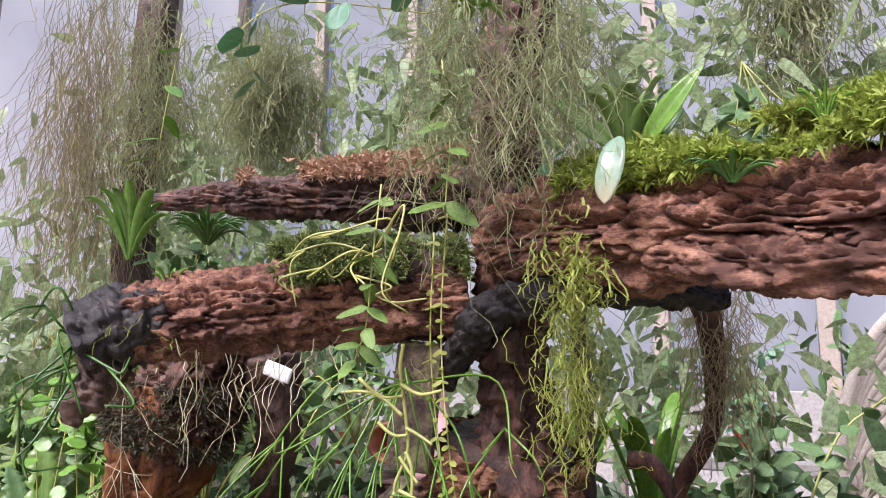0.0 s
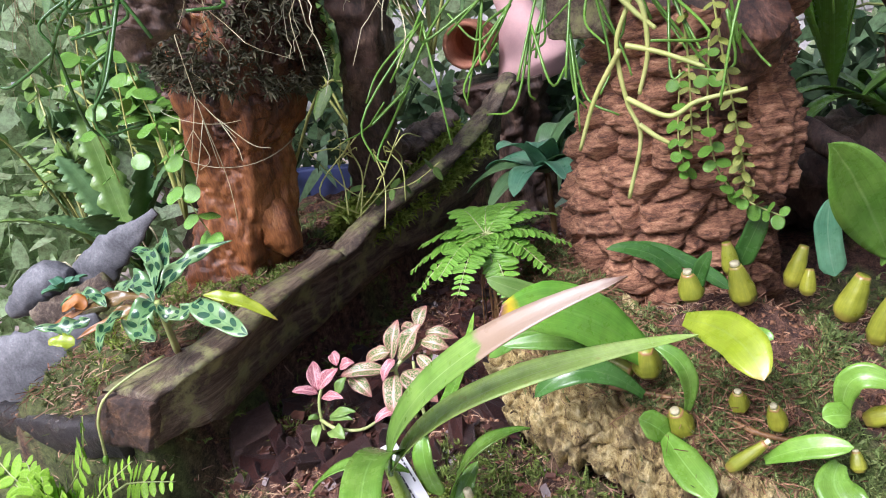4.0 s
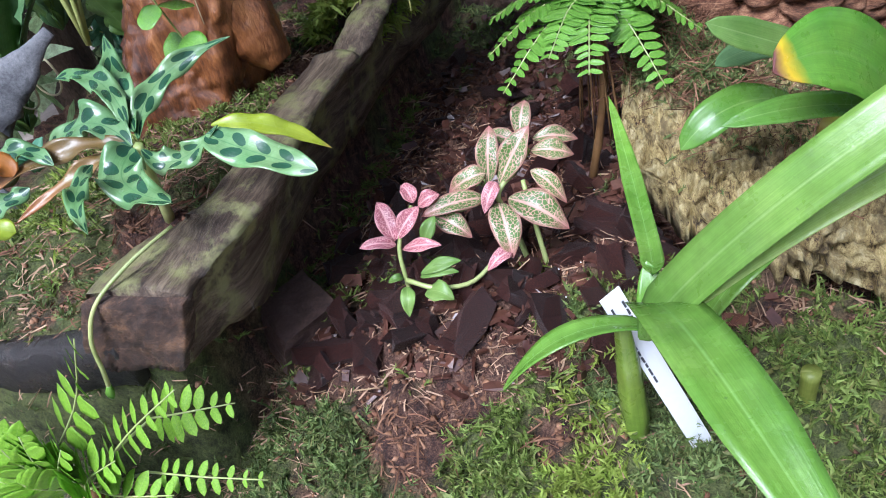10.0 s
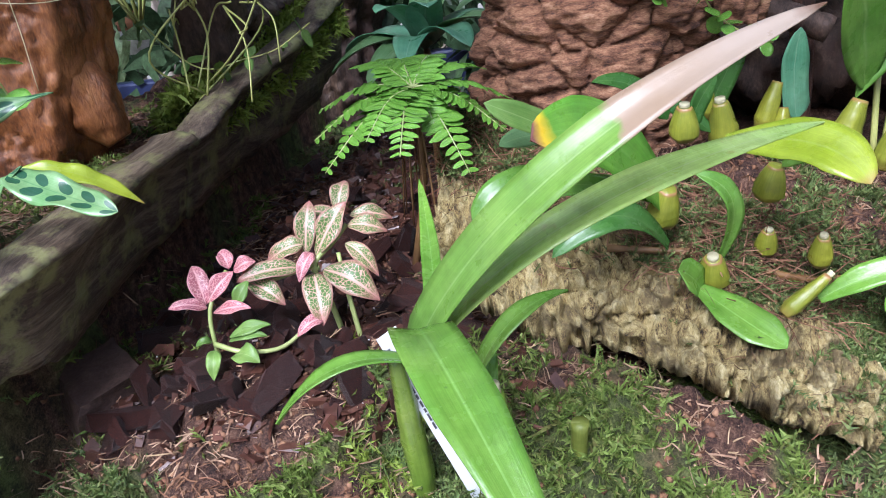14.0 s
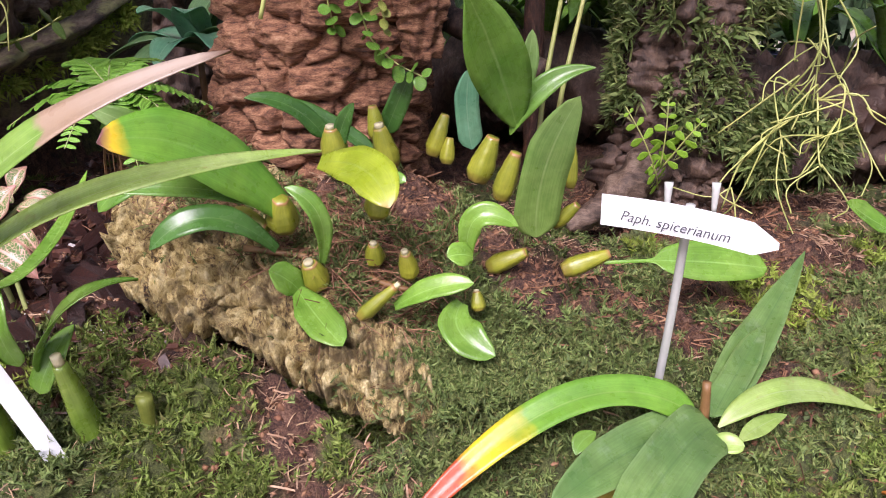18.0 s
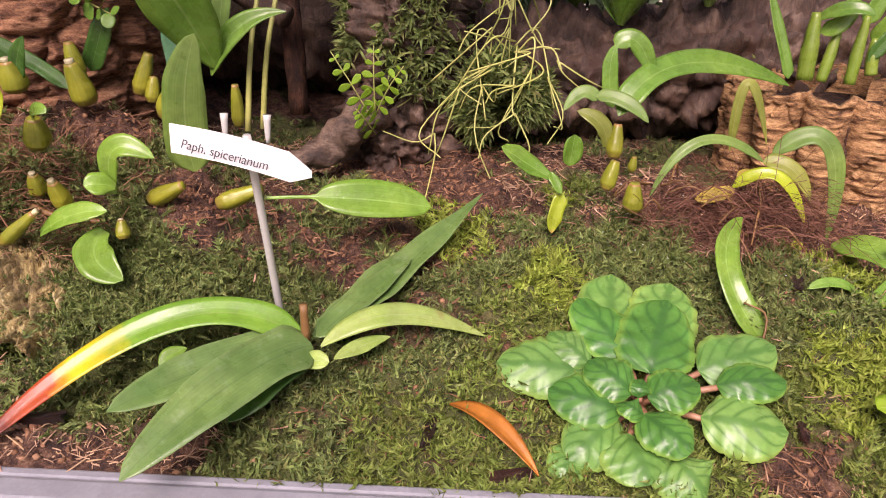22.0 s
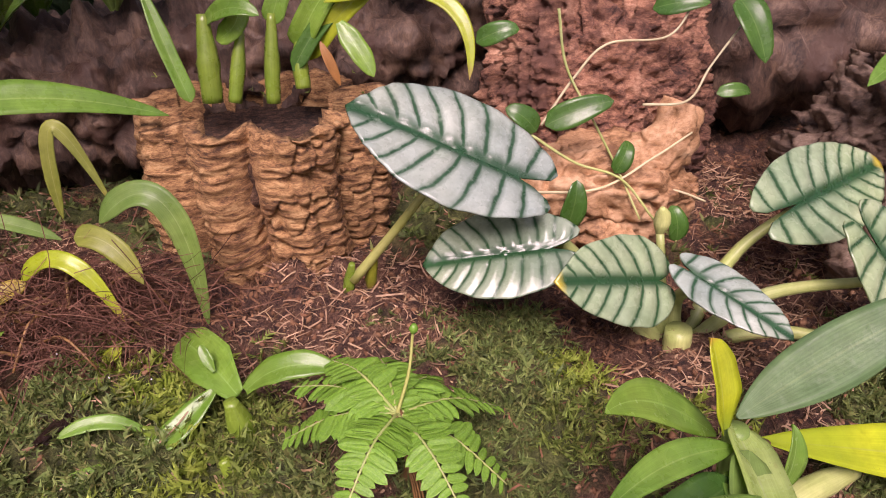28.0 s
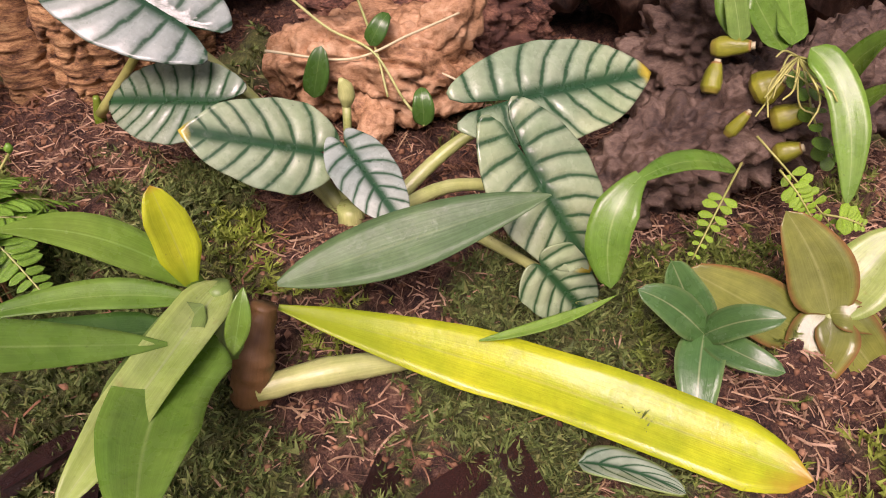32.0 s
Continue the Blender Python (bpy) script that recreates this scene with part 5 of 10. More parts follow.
tube("limb", [(0.90, 0.66, 0.65), (0.96, 0.69, 0.69), (1.04, 0.72, 0.715), (1.14, 0.76, 0.73)], [0.03, 0.04, 0.045, 0.05], M["greywood"], grey, n=130, sides=110, amp=0.3, freq=22, ridges=9, ridge_amp=0.14, seed=71, bark=(30, 0.08))
tube("knot", [(0.97, 0.82, 0.66), (0.985, 0.81, 0.72), (1.02, 0.81, 0.77)], [0.05, 0.045, 0.05], M["greywood"], grey, n=90, sides=80, amp=0.3, freq=24, ridges=9, ridge_amp=0.14, seed=72, bark=(30, 0.08))
stub_m = thing("split_stump", (0.0, 0.83, 0.67), "dark split stump capped with moss", "stump")
tube("trunk", [(0.0, 0.86, 0.65), (0.0, 0.86, 0.74), (0.01, 0.87, 0.82), (0.03, 0.88, 0.92)], [0.07, 0.058, 0.06, 0.07], M["darkwood"], stub_m, n=110, sides=90, amp=0.2, freq=16, ridges=9, ridge_amp=0.3, seed=74, bark=(44, 0.2))
tube("root", [(-0.02, 0.81, 0.73), (-0.065, 0.77, 0.70), (-0.11, 0.75, 0.685)], [0.025, 0.022, 0.01], M["greywood"], stub_m, n=30, sides=20, amp=0.3, freq=24, seed=75)
backlog = thing("rear_driftwood_log", (0.30, 1.0, 0.70), "dark rear driftwood log lying along the bench", "log")
tube("log", [(0.06, 0.98, 0.72), (0.25, 0.98, 0.735), (0.45, 1.02, 0.75), (0.70, 1.06, 0.77)], [0.085, 0.085, 0.09, 0.09], M["darkwood"], backlog, n=130, sides=80, bark=(30, 0.14), amp=0.2, freq=12, ridges=7, ridge_amp=0.15, seed=77)
backlog2 = thing("far_driftwood_log", (1.0, 1.08, 0.72), "dark far driftwood log", "log")
tube("log", [(0.75, 1.08, 0.76), (1.0, 1.0, 0.78), (1.35, 0.98, 0.82)], [0.09, 0.10, 0.11], M["darkwood"], backlog2, n=60, sides=40, amp=0.25, freq=12, ridges=7, ridge_amp=0.15, seed=78)
rear3 = thing("rear_dark_log", (-0.1, 1.12, 0.70), "dark mossy log at the back of the bench", "log")
tube("log", [(-0.42, 1.16, 0.72), (-0.15, 1.14, 0.74), (0.12, 1.10, 0.75)], [0.07, 0.075, 0.08], M["darkwood"], rear3, n=60, sides=36, amp=0.25, freq=12, ridges=7, ridge_amp=0.15, seed=79)

# ---- plants of the bed ----
def gz(x, y, d=0.0):
    return (x, y, float(ground_z(np.array([x]), np.array([y]))[0]) + d)


def bulb(parent, base, top, r, mat="bulb", cut=False, name="pseudobulb", label=""):
    b, t = v3(base), v3(top)
    r = r * 0.80
    ob = tube(name, [b, b * 0.6 + t * 0.4, t], [r * 0.7, r * 1.0, r * 0.98, r * 0.80, r * 0.5], M[mat], parent, label, n=22, sides=18, ridges=5, ridge_amp=0.12, freq=40, amp=0.06)
    if cut:
        tube("cut_stub", [t, t + (t - b) * 0.10], [r * 0.36, r * 0.34], M["rootw"], parent, n=4, sides=10)
    return ob


# slipper orchid with a name stake
paph = thing("slipper_orchid", gz(-0.034, 0.495), "slipper orchid with spreading strap leaves, one red-tipped", "orchid")
leaf(paph, (-0.038, 0.503, 0.652), (-0.229, 0.416, 0.616), 0.025, M["redtip"], mid=(-0.126, 0.484, 0.672), up=(0.06, -0.51, 0.86), prof="strap", fold=0.25, wave=0.04, n=30)
leaf(paph, (-0.043, 0.498, 0.648), (-0.138, 0.414, 0.653), 0.035, M["mottled"], mid=(-0.090, 0.462, 0.654), up=(0.01, -0.55, 0.84), prof="strap", fold=0.2, wave=0.03, n=20)
leaf(paph, (-0.030, 0.495, 0.651), (-0.116, 0.375, 0.637), 0.043, M["mottled"], mid=(-0.071, 0.445, 0.657), up=(-0.01, -0.54, 0.84), prof="strap", fold=0.22, wave=0.03, n=24)
leaf(paph, (-0.059, 0.485, 0.648), (-0.130, 0.415, 0.617), 0.020, M["ochre"], mid=(-0.096, 0.452, 0.636), up=(0.02, -0.51, 0.86), prof="strap", fold=0.2, n=16)
leaf(paph, (-0.036, 0.488, 0.647), (-0.073, 0.435, 0.631), 0.027, M["deep"], mid=(-0.054, 0.462, 0.642), up=(-0.03, -0.52, 0.85), prof="strap", fold=0.2, n=16)
leaf(paph, (-0.031, 0.505, 0.652), (0.089, 0.692, 0.689), 0.035, M["mottled"], mid=(0.014, 0.570, 0.657), up=(-0.09, -0.49, 0.87), prof="lance", fold=0.35, wave=0.09, waves=7, n=28)
leaf(paph, (-0.028, 0.505, 0.651), (0.031, 0.600, 0.667), 0.022, M["mottled"], mid=(-0.002, 0.548, 0.660), up=(-0.08, -0.49, 0.87), prof="strap", fold=0.3, n=18)
leaf(paph, (-0.025, 0.500, 0.647), (0.093, 0.537, 0.637), 0.022, M["palebright"], mid=(0.025, 0.520, 0.662), up=(-0.12, -0.52, 0.85), prof="lance", fold=0.25, curl=0.1, n=20)
leaf(paph, (-0.014, 0.490, 0.644), (0.023, 0.515, 0.648), 0.014, M["palebright"], mid=(0.004, 0.505, 0.646), up=(-0.10, -0.50, 0.86), prof="lance", fold=0.2)
leaf(paph, (-0.037, 0.485, 0.643), (-0.015, 0.478, 0.650), 0.016, M["palebright"], mid=(-0.026, 0.480, 0.649), up=(-0.07, -0.54, 0.84), prof="ellip", fold=0.15)
leaf(paph, (-0.108, 0.470, 0.662), (-0.121, 0.455, 0.656), 0.013, M["bright"], mid=(-0.117, 0.462, 0.660), up=(0.05, -0.54, 0.84), prof="lance", fold=0.2)
tube("flower_stub", [(-0.035, 0.500, 0.652), (-0.036, 0.502, 0.680)], [0.0035, 0.0028], M["stemb"], paph, n=5, sides=8)

stake = thing("plant_name_stake", gz(-0.060, 0.534), "white plastic name label clipped on a clear stake", "plant label")
tube("stake", [(-0.060, 0.534, 0.635), (-0.0605, 0.515, 0.715), (-0.062, 0.4965, 0.802)], [0.0030, 0.0028], M["clear"], stake, n=8, sides=8)
for dx in (-0.013, 0.013):
    tube("clip", [(-0.062 + dx, 0.496, 0.798), (-0.062 + dx, 0.498, 0.815)], [0.0014, 0.0026], M["clear"], stake, n=6, sides=8)
LU, LV = v3((0.0925, -0.026, -0.010)), v3((0.0, 0.003, 0.0175))
lo = v3((-0.111, 0.4985, 0.7885))
lv, lf = [], []
cols = 14
for i in range(cols + 1):
    s = i / cols
    bend = v3((0, -0.004, 0.004)) * math.sin(math.pi * s)
    h = 1.0 if s < 0.86 else 1.0 - 0.8 * (s - 0.86) / 0.14
    for q in (0.5 - h / 2, 0.5 + h / 2):
        for th in (0, 0.0012):
            lv.append(lo + LU * s + LV * q + bend + v3((0, th, 0)))
for i in range(cols):
    a = i * 4
    lf += [[a, a + 4, a + 6, a + 2], [a + 1, a + 3, a + 7, a + 5], [a, a + 1, a + 5, a + 4], [a + 2, a + 6, a + 7, a + 3]]
lf += [[0, 2, 3, 1], [cols * 4, cols * 4 + 1, cols * 4 + 3, cols * 4 + 2]]
label_plate = mesh_ob("label_plate", lv, lf, M["tag"], stake, smooth=False)


def writing(text, at, right, upv, size, parent, name="writing"):
    cu_ = bpy.data.curves.new(name, "FONT")
    cu_.body, cu_.size, cu_.extrude, cu_.shear = text, size, 0.0001, 0.2
    tmp = bpy.data.objects.new(name, cu_)
    scene.collection.objects.link(tmp)
    dg = bpy.context.evaluated_depsgraph_get()
    me = bpy.data.meshes.new_from_object(tmp.evaluated_get(dg))
    bpy.data.objects.remove(tmp)
    me.materials.clear()
    me.materials.append(M["ink"])
    ob = new(name, me)
    ob.parent = parent
    r, u = Vector(right).normalized(), Vector(upv).normalized()
    nrm = r.cross(u).normalized()
    u = nrm.cross(r)
    ob.matrix_basis = Matrix.Translation(Vector(v3(at) - ORIGIN[parent])) @ Matrix((r, u, nrm)).transposed().to_4x4()
    return ob


writing("Paph. spicerianum", lo + LU * 0.10 + LV * 0.34 + v3((0, -0.0060, 0.0012)), LU, LV, 0.0082, label_plate)

# mound orchid: a chain of pseudobulbs on the cork sheet
mound = thing("pseudobulb_orchid", gz(-0.24, 0.64), "creeping orchid with a chain of yellow-green pseudobulbs and broad leaves", "orchid")
for b, t, r, cut in (((-0.307, 0.668, 0.775), (-0.308, 0.663, 0.801), 0.0141, True),
                     ((-0.269, 0.705, 0.755), (-0.275, 0.700, 0.792), 0.0147, True),
                     ((-0.280, 0.720, 0.775), (-0.284, 0.720, 0.806), 0.0102, False),
                     ((-0.234, 0.735, 0.757), (-0.222, 0.740, 0.794), 0.0103, False),
                     ((-0.192, 0.690, 0.749), (-0.178, 0.692, 0.787), 0.0141, False),
                     ((-0.171, 0.662, 0.743), (-0.159, 0.660, 0.783), 0.0117, False),
                     ((-0.116, 0.650, 0.758), (-0.116, 0.650, 0.792), 0.0071, False),
                     ((-0.130, 0.620, 0.738), (-0.113, 0.615, 0.757), 0.0075, False),
                     ((-0.179, 0.605, 0.708), (-0.150, 0.602, 0.723), 0.0098, False),
                     ((-0.123, 0.600, 0.709), (-0.088, 0.605, 0.722), 0.0096, False),
                     ((-0.236, 0.582, 0.710), (-0.238, 0.574, 0.733), 0.0097, True),
                     ((-0.304, 0.575, 0.704), (-0.307, 0.565, 0.727), 0.0135, True),
                     ((-0.265, 0.600, 0.712), (-0.265, 0.595, 0.730), 0.0100, True),
                     ((-0.268, 0.545, 0.695), (-0.242, 0.550, 0.718), 0.0072, True),
                     ((-0.334, 0.600, 0.739), (-0.331, 0.590, 0.767), 0.0151, False),
                     ((-0.264, 0.610, 0.748), (-0.260, 0.605, 0.772), 0.0135, False),
                     ((-0.221, 0.730, 0.751), (-0.218, 0.735, 0.774), 0.0089, False),
                     ((-0.184, 0.560, 0.695), (-0.186, 0.565, 0.708), 0.0071, True),
                     ((-0.376, 0.610, 0.747), (-0.347, 0.600, 0.739), 0.0107, False)):
    bulb(mound, b, t, r, cut=cut)
tube("rhizome", [(-0.37, 0.605, 0.720), (-0.30, 0.60, 0.712), (-0.24, 0.59, 0.695), (-0.16, 0.60, 0.692)], [0.003, 0.0025], M["stemb"], mound, n=30, sides=8, amp=0.2, freq=60)
leaf(mound, (-0.326, 0.600, 0.746), (-0.415, 0.511, 0.831), 0.047, M["spotend"], mid=(-0.371, 0.555, 0.811), up=(0.31, -0.75, 0.59), prof="tongue", fold=0.14, n=22, label="broad green leaf with a yellow and brown spotted end")
leaf(mound, (-0.378, 0.590, 0.800), (-0.442, 0.555, 0.843), 0.020, M["pale"], mid=(-0.412, 0.565, 0.825), up=(-0.02, -0.80, 0.60), prof="tongue", fold=0.2)
leaf(mound, (-0.390, 0.600, 0.804), (-0.437, 0.575, 0.810), 0.017, M["grey"], mid=(-0.415, 0.590, 0.811), up=(-0.01, -0.79, 0.61), prof="tongue", fold=0.15)
leaf(mound, (-0.395, 0.600, 0.772), (-0.458, 0.565, 0.764), 0.025, M["green"], mid=(-0.430, 0.575, 0.783), up=(0.01, -0.72, 0.70), prof="tongue", fold=0.2)
leaf(mound, (-0.333, 0.575, 0.733), (-0.408, 0.534, 0.749), 0.023, M["deep"], mid=(-0.369, 0.550, 0.768), up=(0.26, -0.62, 0.74), prof="tongue", fold=0.25, n=18)
leaf(mound, (-0.334, 0.600, 0.754), (-0.436, 0.550, 0.785), 0.018, M["green"], mid=(-0.383, 0.570, 0.782), up=(0.28, -0.64, 0.72), prof="tongue", fold=0.2, n=18)
leaf(mound, (-0.317, 0.680, 0.788), (-0.373, 0.655, 0.827), 0.017, M["deep"], mid=(-0.341, 0.670, 0.817), up=(-0.11, -0.72, 0.69), prof="strap", fold=0.25)
leaf(mound, (-0.298, 0.585, 0.797), (-0.238, 0.518, 0.789), 0.034, M["yelgreen"], mid=(-0.259, 0.545, 0.804), up=(0.14, -0.82, 0.56), prof="tongue", fold=0.1, n=20)
leaf(mound, (-0.143, 0.612, 0.731), (-0.119, 0.584, 0.844), 0.038, M["pale"], mid=(-0.139, 0.600, 0.788), up=(0.10, -0.89, 0.44), prof="strap", fold=0.12, n=22)
leaf(mound, (-0.089, 0.620, 0.707), (0.044, 0.649, 0.692), 0.039, M["bright"], mid=(-0.024, 0.632, 0.705), up=(-0.07, -0.70, 0.71), prof="petiole", fold=0.25, n=24)
leaf(mound, (-0.193, 0.575, 0.725), (-0.157, 0.575, 0.755), 0.020, M["bright"], mid=(-0.186, 0.575, 0.760), up=(0.16, -0.76, 0.64), prof="tongue", fold=0.3)
leaf(mound, (-0.189, 0.572, 0.732), (-0.206, 0.560, 0.737), 0.020, M["bright"], mid=(-0.197, 0.565, 0.737), up=(0.17, -0.73, 0.66), prof="tongue", fold=0.25)
leaf(mound, (-0.244, 0.555, 0.699), (-0.187, 0.550, 0.722), 0.019, M["bright"], mid=(-0.215, 0.550, 0.717), up=(0.17, -0.62, 0.77), prof="tongue", fold=0.25)
leaf(mound, (-0.196, 0.558, 0.702), (-0.171, 0.524, 0.680), 0.031, M["bright"], mid=(-0.197, 0.538, 0.690), up=(0.18, -0.72, 0.68), prof="tongue", fold=0.35, n=20)
leaf(mound, (-0.316, 0.560, 0.708), (-0.274, 0.515, 0.690), 0.030, M["bright"], mid=(-0.294, 0.535, 0.699), up=(0.30, -0.65, 0.69), prof="tongue", fold=0.2, n=18)
leaf(mound, (-0.314, 0.562, 0.705), (-0.331, 0.548, 0.729), 0.025, M["bright"], mid=(-0.321, 0.555, 0.719), up=(0.33, -0.67, 0.66), prof="tongue", fold=0.25)
leaf(mound, (-0.300, 0.575, 0.723), (-0.319, 0.565, 0.785), 0.016, M["green"], mid=(-0.296, 0.565, 0.765), up=(0.31, -0.72, 0.62), prof="tongue", fold=0.25, n=18)
leaf(mound, (-0.280, 0.700, 0.769), (-0.357, 0.690, 0.819), 0.015, M["deep"], mid=(-0.319, 0.700, 0.799), up=(0.30, -0.78, 0.55), prof="strap", fold=0.2)
leaf(mound, (-0.303, 0.665, 0.785), (-0.287, 0.660, 0.822), 0.015, M["deep"], mid=(-0.298, 0.663, 0.803), up=(0.29, -0.78, 0.56), prof="strap", fold=0.2)
leaf(mound, (-0.276, 0.735, 0.777), (-0.250, 0.735, 0.834), 0.022, M["deep"], mid=(-0.263, 0.735, 0.807), up=(0.24, -0.88, 0.42), prof="strap", fold=0.2, pleat=0.02)
leaf(mound, (-0.199, 0.760, 0.756), (-0.201, 0.760, 0.831), 0.026, M["bluegreen"], mid=(-0.203, 0.760, 0.796), up=(0.16, -0.89, 0.43), prof="strap", fold=0.15, pleat=0.02)
leaf(mound, (-0.258, 0.600, 0.773), (-0.237, 0.585, 0.783), 0.013, M["bright"], mid=(-0.247, 0.590, 0.784), up=(0.24, -0.76, 0.60), prof="ellip", fold=0.2)
tall = thing("broad_leaved_orchid", gz(-0.155, 0.70), "upright orchid with tall broad pleated leaves", "orchid")
leaf(tall, (-0.158, 0.735, 0.783), (-0.200, 0.665, 0.904), 0.060, M["green"], mid=(-0.178, 0.700, 0.856), up=(0.14, -0.92, 0.37), prof="lance", fold=0.2, pleat=0.02, n=24)
leaf(tall, (-0.164, 0.735, 0.777), (-0.092, 0.740, 0.835), 0.023, M["green"], mid=(-0.136, 0.735, 0.820), up=(0.07, -0.84, 0.53), prof="lance", fold=0.3, n=18)
leaf(tall, (-0.161, 0.735, 0.791), (-0.147, 0.745, 0.866), 0.019, M["pale"], mid=(-0.152, 0.740, 0.832), up=(0.10, -0.91, 0.39), prof="strap", fold=0.3)
for k in range(2):
    tube("cane", [(-0.14 + 0.012 * k, 0.75 + 0.01 * k, 0.72), (-0.135 + 0.016 * k, 0.77, 0.80), (-0.12 + 0.022 * k, 0.80, 0.89 + 0.01 * k)], [0.003, 0.002], M["root"], tall, n=10, sides=7)

# front orchid with long arching leaves
den = thing("arching_leaf_orchid", gz(-0.465, 0.455), "orchid with long arching bright leaves, one tipped brown", "orchid")
bulb(den, (-0.440, 0.478, 0.625), (-0.444, 0.466, 0.700), 0.012, "bulbg", True)
bulb(den, (-0.492, 0.464, 0.625), (-0.490, 0.437, 0.745), 0.010, "bulbg")
leaf(den, (-0.482, 0.428, 0.742), (-0.296, 0.440, 0.897), 0.0245, M["browntip"], mid=(-0.412, 0.405, 0.842), up=(-0.05, -0.55, 0.8), prof="strap", fold=0.22, n=26)
leaf(den, (-0.482, 0.430, 0.744), (-0.272, 0.497, 0.832), 0.022, M["palebright"], mid=(-0.395, 0.425, 0.818), up=(-0.1, -0.4, 0.9), prof="strap", fold=0.22, n=26)
leaf(den, (-0.476, 0.440, 0.752), (-0.405, 0.285, 0.745), 0.031, M["bright"], mid=(-0.452, 0.365, 0.790), up=(0.05, -0.1, 1), prof="strap", fold=0.16, n=22)
leaf(den, (-0.475, 0.462, 0.754), (-0.502, 0.632, 0.773), 0.014, M["bright"], mid=(-0.480, 0.530, 0.747), up=(0.02, -0.58, 0.82), prof="strap", fold=0.3, n=22)
leaf(den, (-0.474, 0.440, 0.738), (-0.548, 0.408, 0.728), 0.015, M["bright"], mid=(-0.512, 0.42, 0.752), prof="strap", fold=0.2)
leaf(den, (-0.460, 0.465, 0.695), (-0.400, 0.50, 0.745), 0.018, M["bright"], mid=(-0.435, 0.475, 0.738), prof="strap", fold=0.2)
leaf(den, (-0.468, 0.462, 0.70), (-0.478, 0.475, 0.752), 0.020, M["bright"], arch=0.008, up=(0, -1, 0.4), prof="strap", fold=0.2)
leaf(den, (-0.46, 0.462, 0.68), (-0.445, 0.49, 0.715), 0.018, M["bright"], arch=0.006, up=(0, -1, 0.4), prof="strap", fold=0.2)
tag = thing("handwritten_plant_tag", (-0.454, 0.476, 0.62), "narrow white plastic plant tag pushed into the moss", "plant label")
TA, TB = v3((-0.496, 0.450, 0.752)), v3((-0.456, 0.456, 0.632))
td = (TB - TA) / np.linalg.norm(TB - TA)
ts = np.cross(td, v3((0.5, -0.8, 0.35)))
ts /= np.linalg.norm(ts)
tn = np.cross(ts, td)
tv = [TA + ts * a * 0.0062 + tn * c + td * q for q in (0, 0.140) for a in (-1, 1) for c in (0, 0.0009)]
mesh_ob("strip", tv, [[0, 2, 6, 4], [1, 5, 7, 3], [0, 4, 5, 1], [2, 3, 7, 6], [0, 1, 3, 2], [4, 6, 7, 5]], M["tag"], tag, smooth=False)
sg = -1 if (tn @ v3((0.3, -0.6, 0.7))) < 0 else 1
for k, wd in enumerate((0.055, 0.030)):
    o = TA + td * 0.008 + ts * (0.0035 - 0.007 * k) + tn * (0.0012 if sg > 0 else -0.0004)
    x = 0.0
    while x < wd:
        w = RNG.uniform(0.002, 0.005)
        q = [o + td * x - ts * 0.0006, o + td * (x + w) - ts * 0.0006, o + td * (x + w) + ts * 0.0006, o + td * x + ts * 0.0006]
        mesh_ob("ink_bar", q + [p + tn * 0.0003 * sg for p in q], [[0, 1, 2, 3], [4, 5, 6, 7], [0, 1, 5, 4], [1, 2, 6, 5], [2, 3, 7, 6], [3, 0, 4, 7]], M["ink"], tag, smooth=False)
        x += w + 0.0014
stubs = thing("cut_cane_stub", gz(-0.40, 0.478), "short pale cut cane standing in the moss", "cane")
tube("cane", [gz(-0.40, 0.478, -0.01), (-0.398, 0.474, 0.672)], [0.005, 0.0055], M["olive"], stubs, n=8, sides=10, amp=0.1, freq=60)

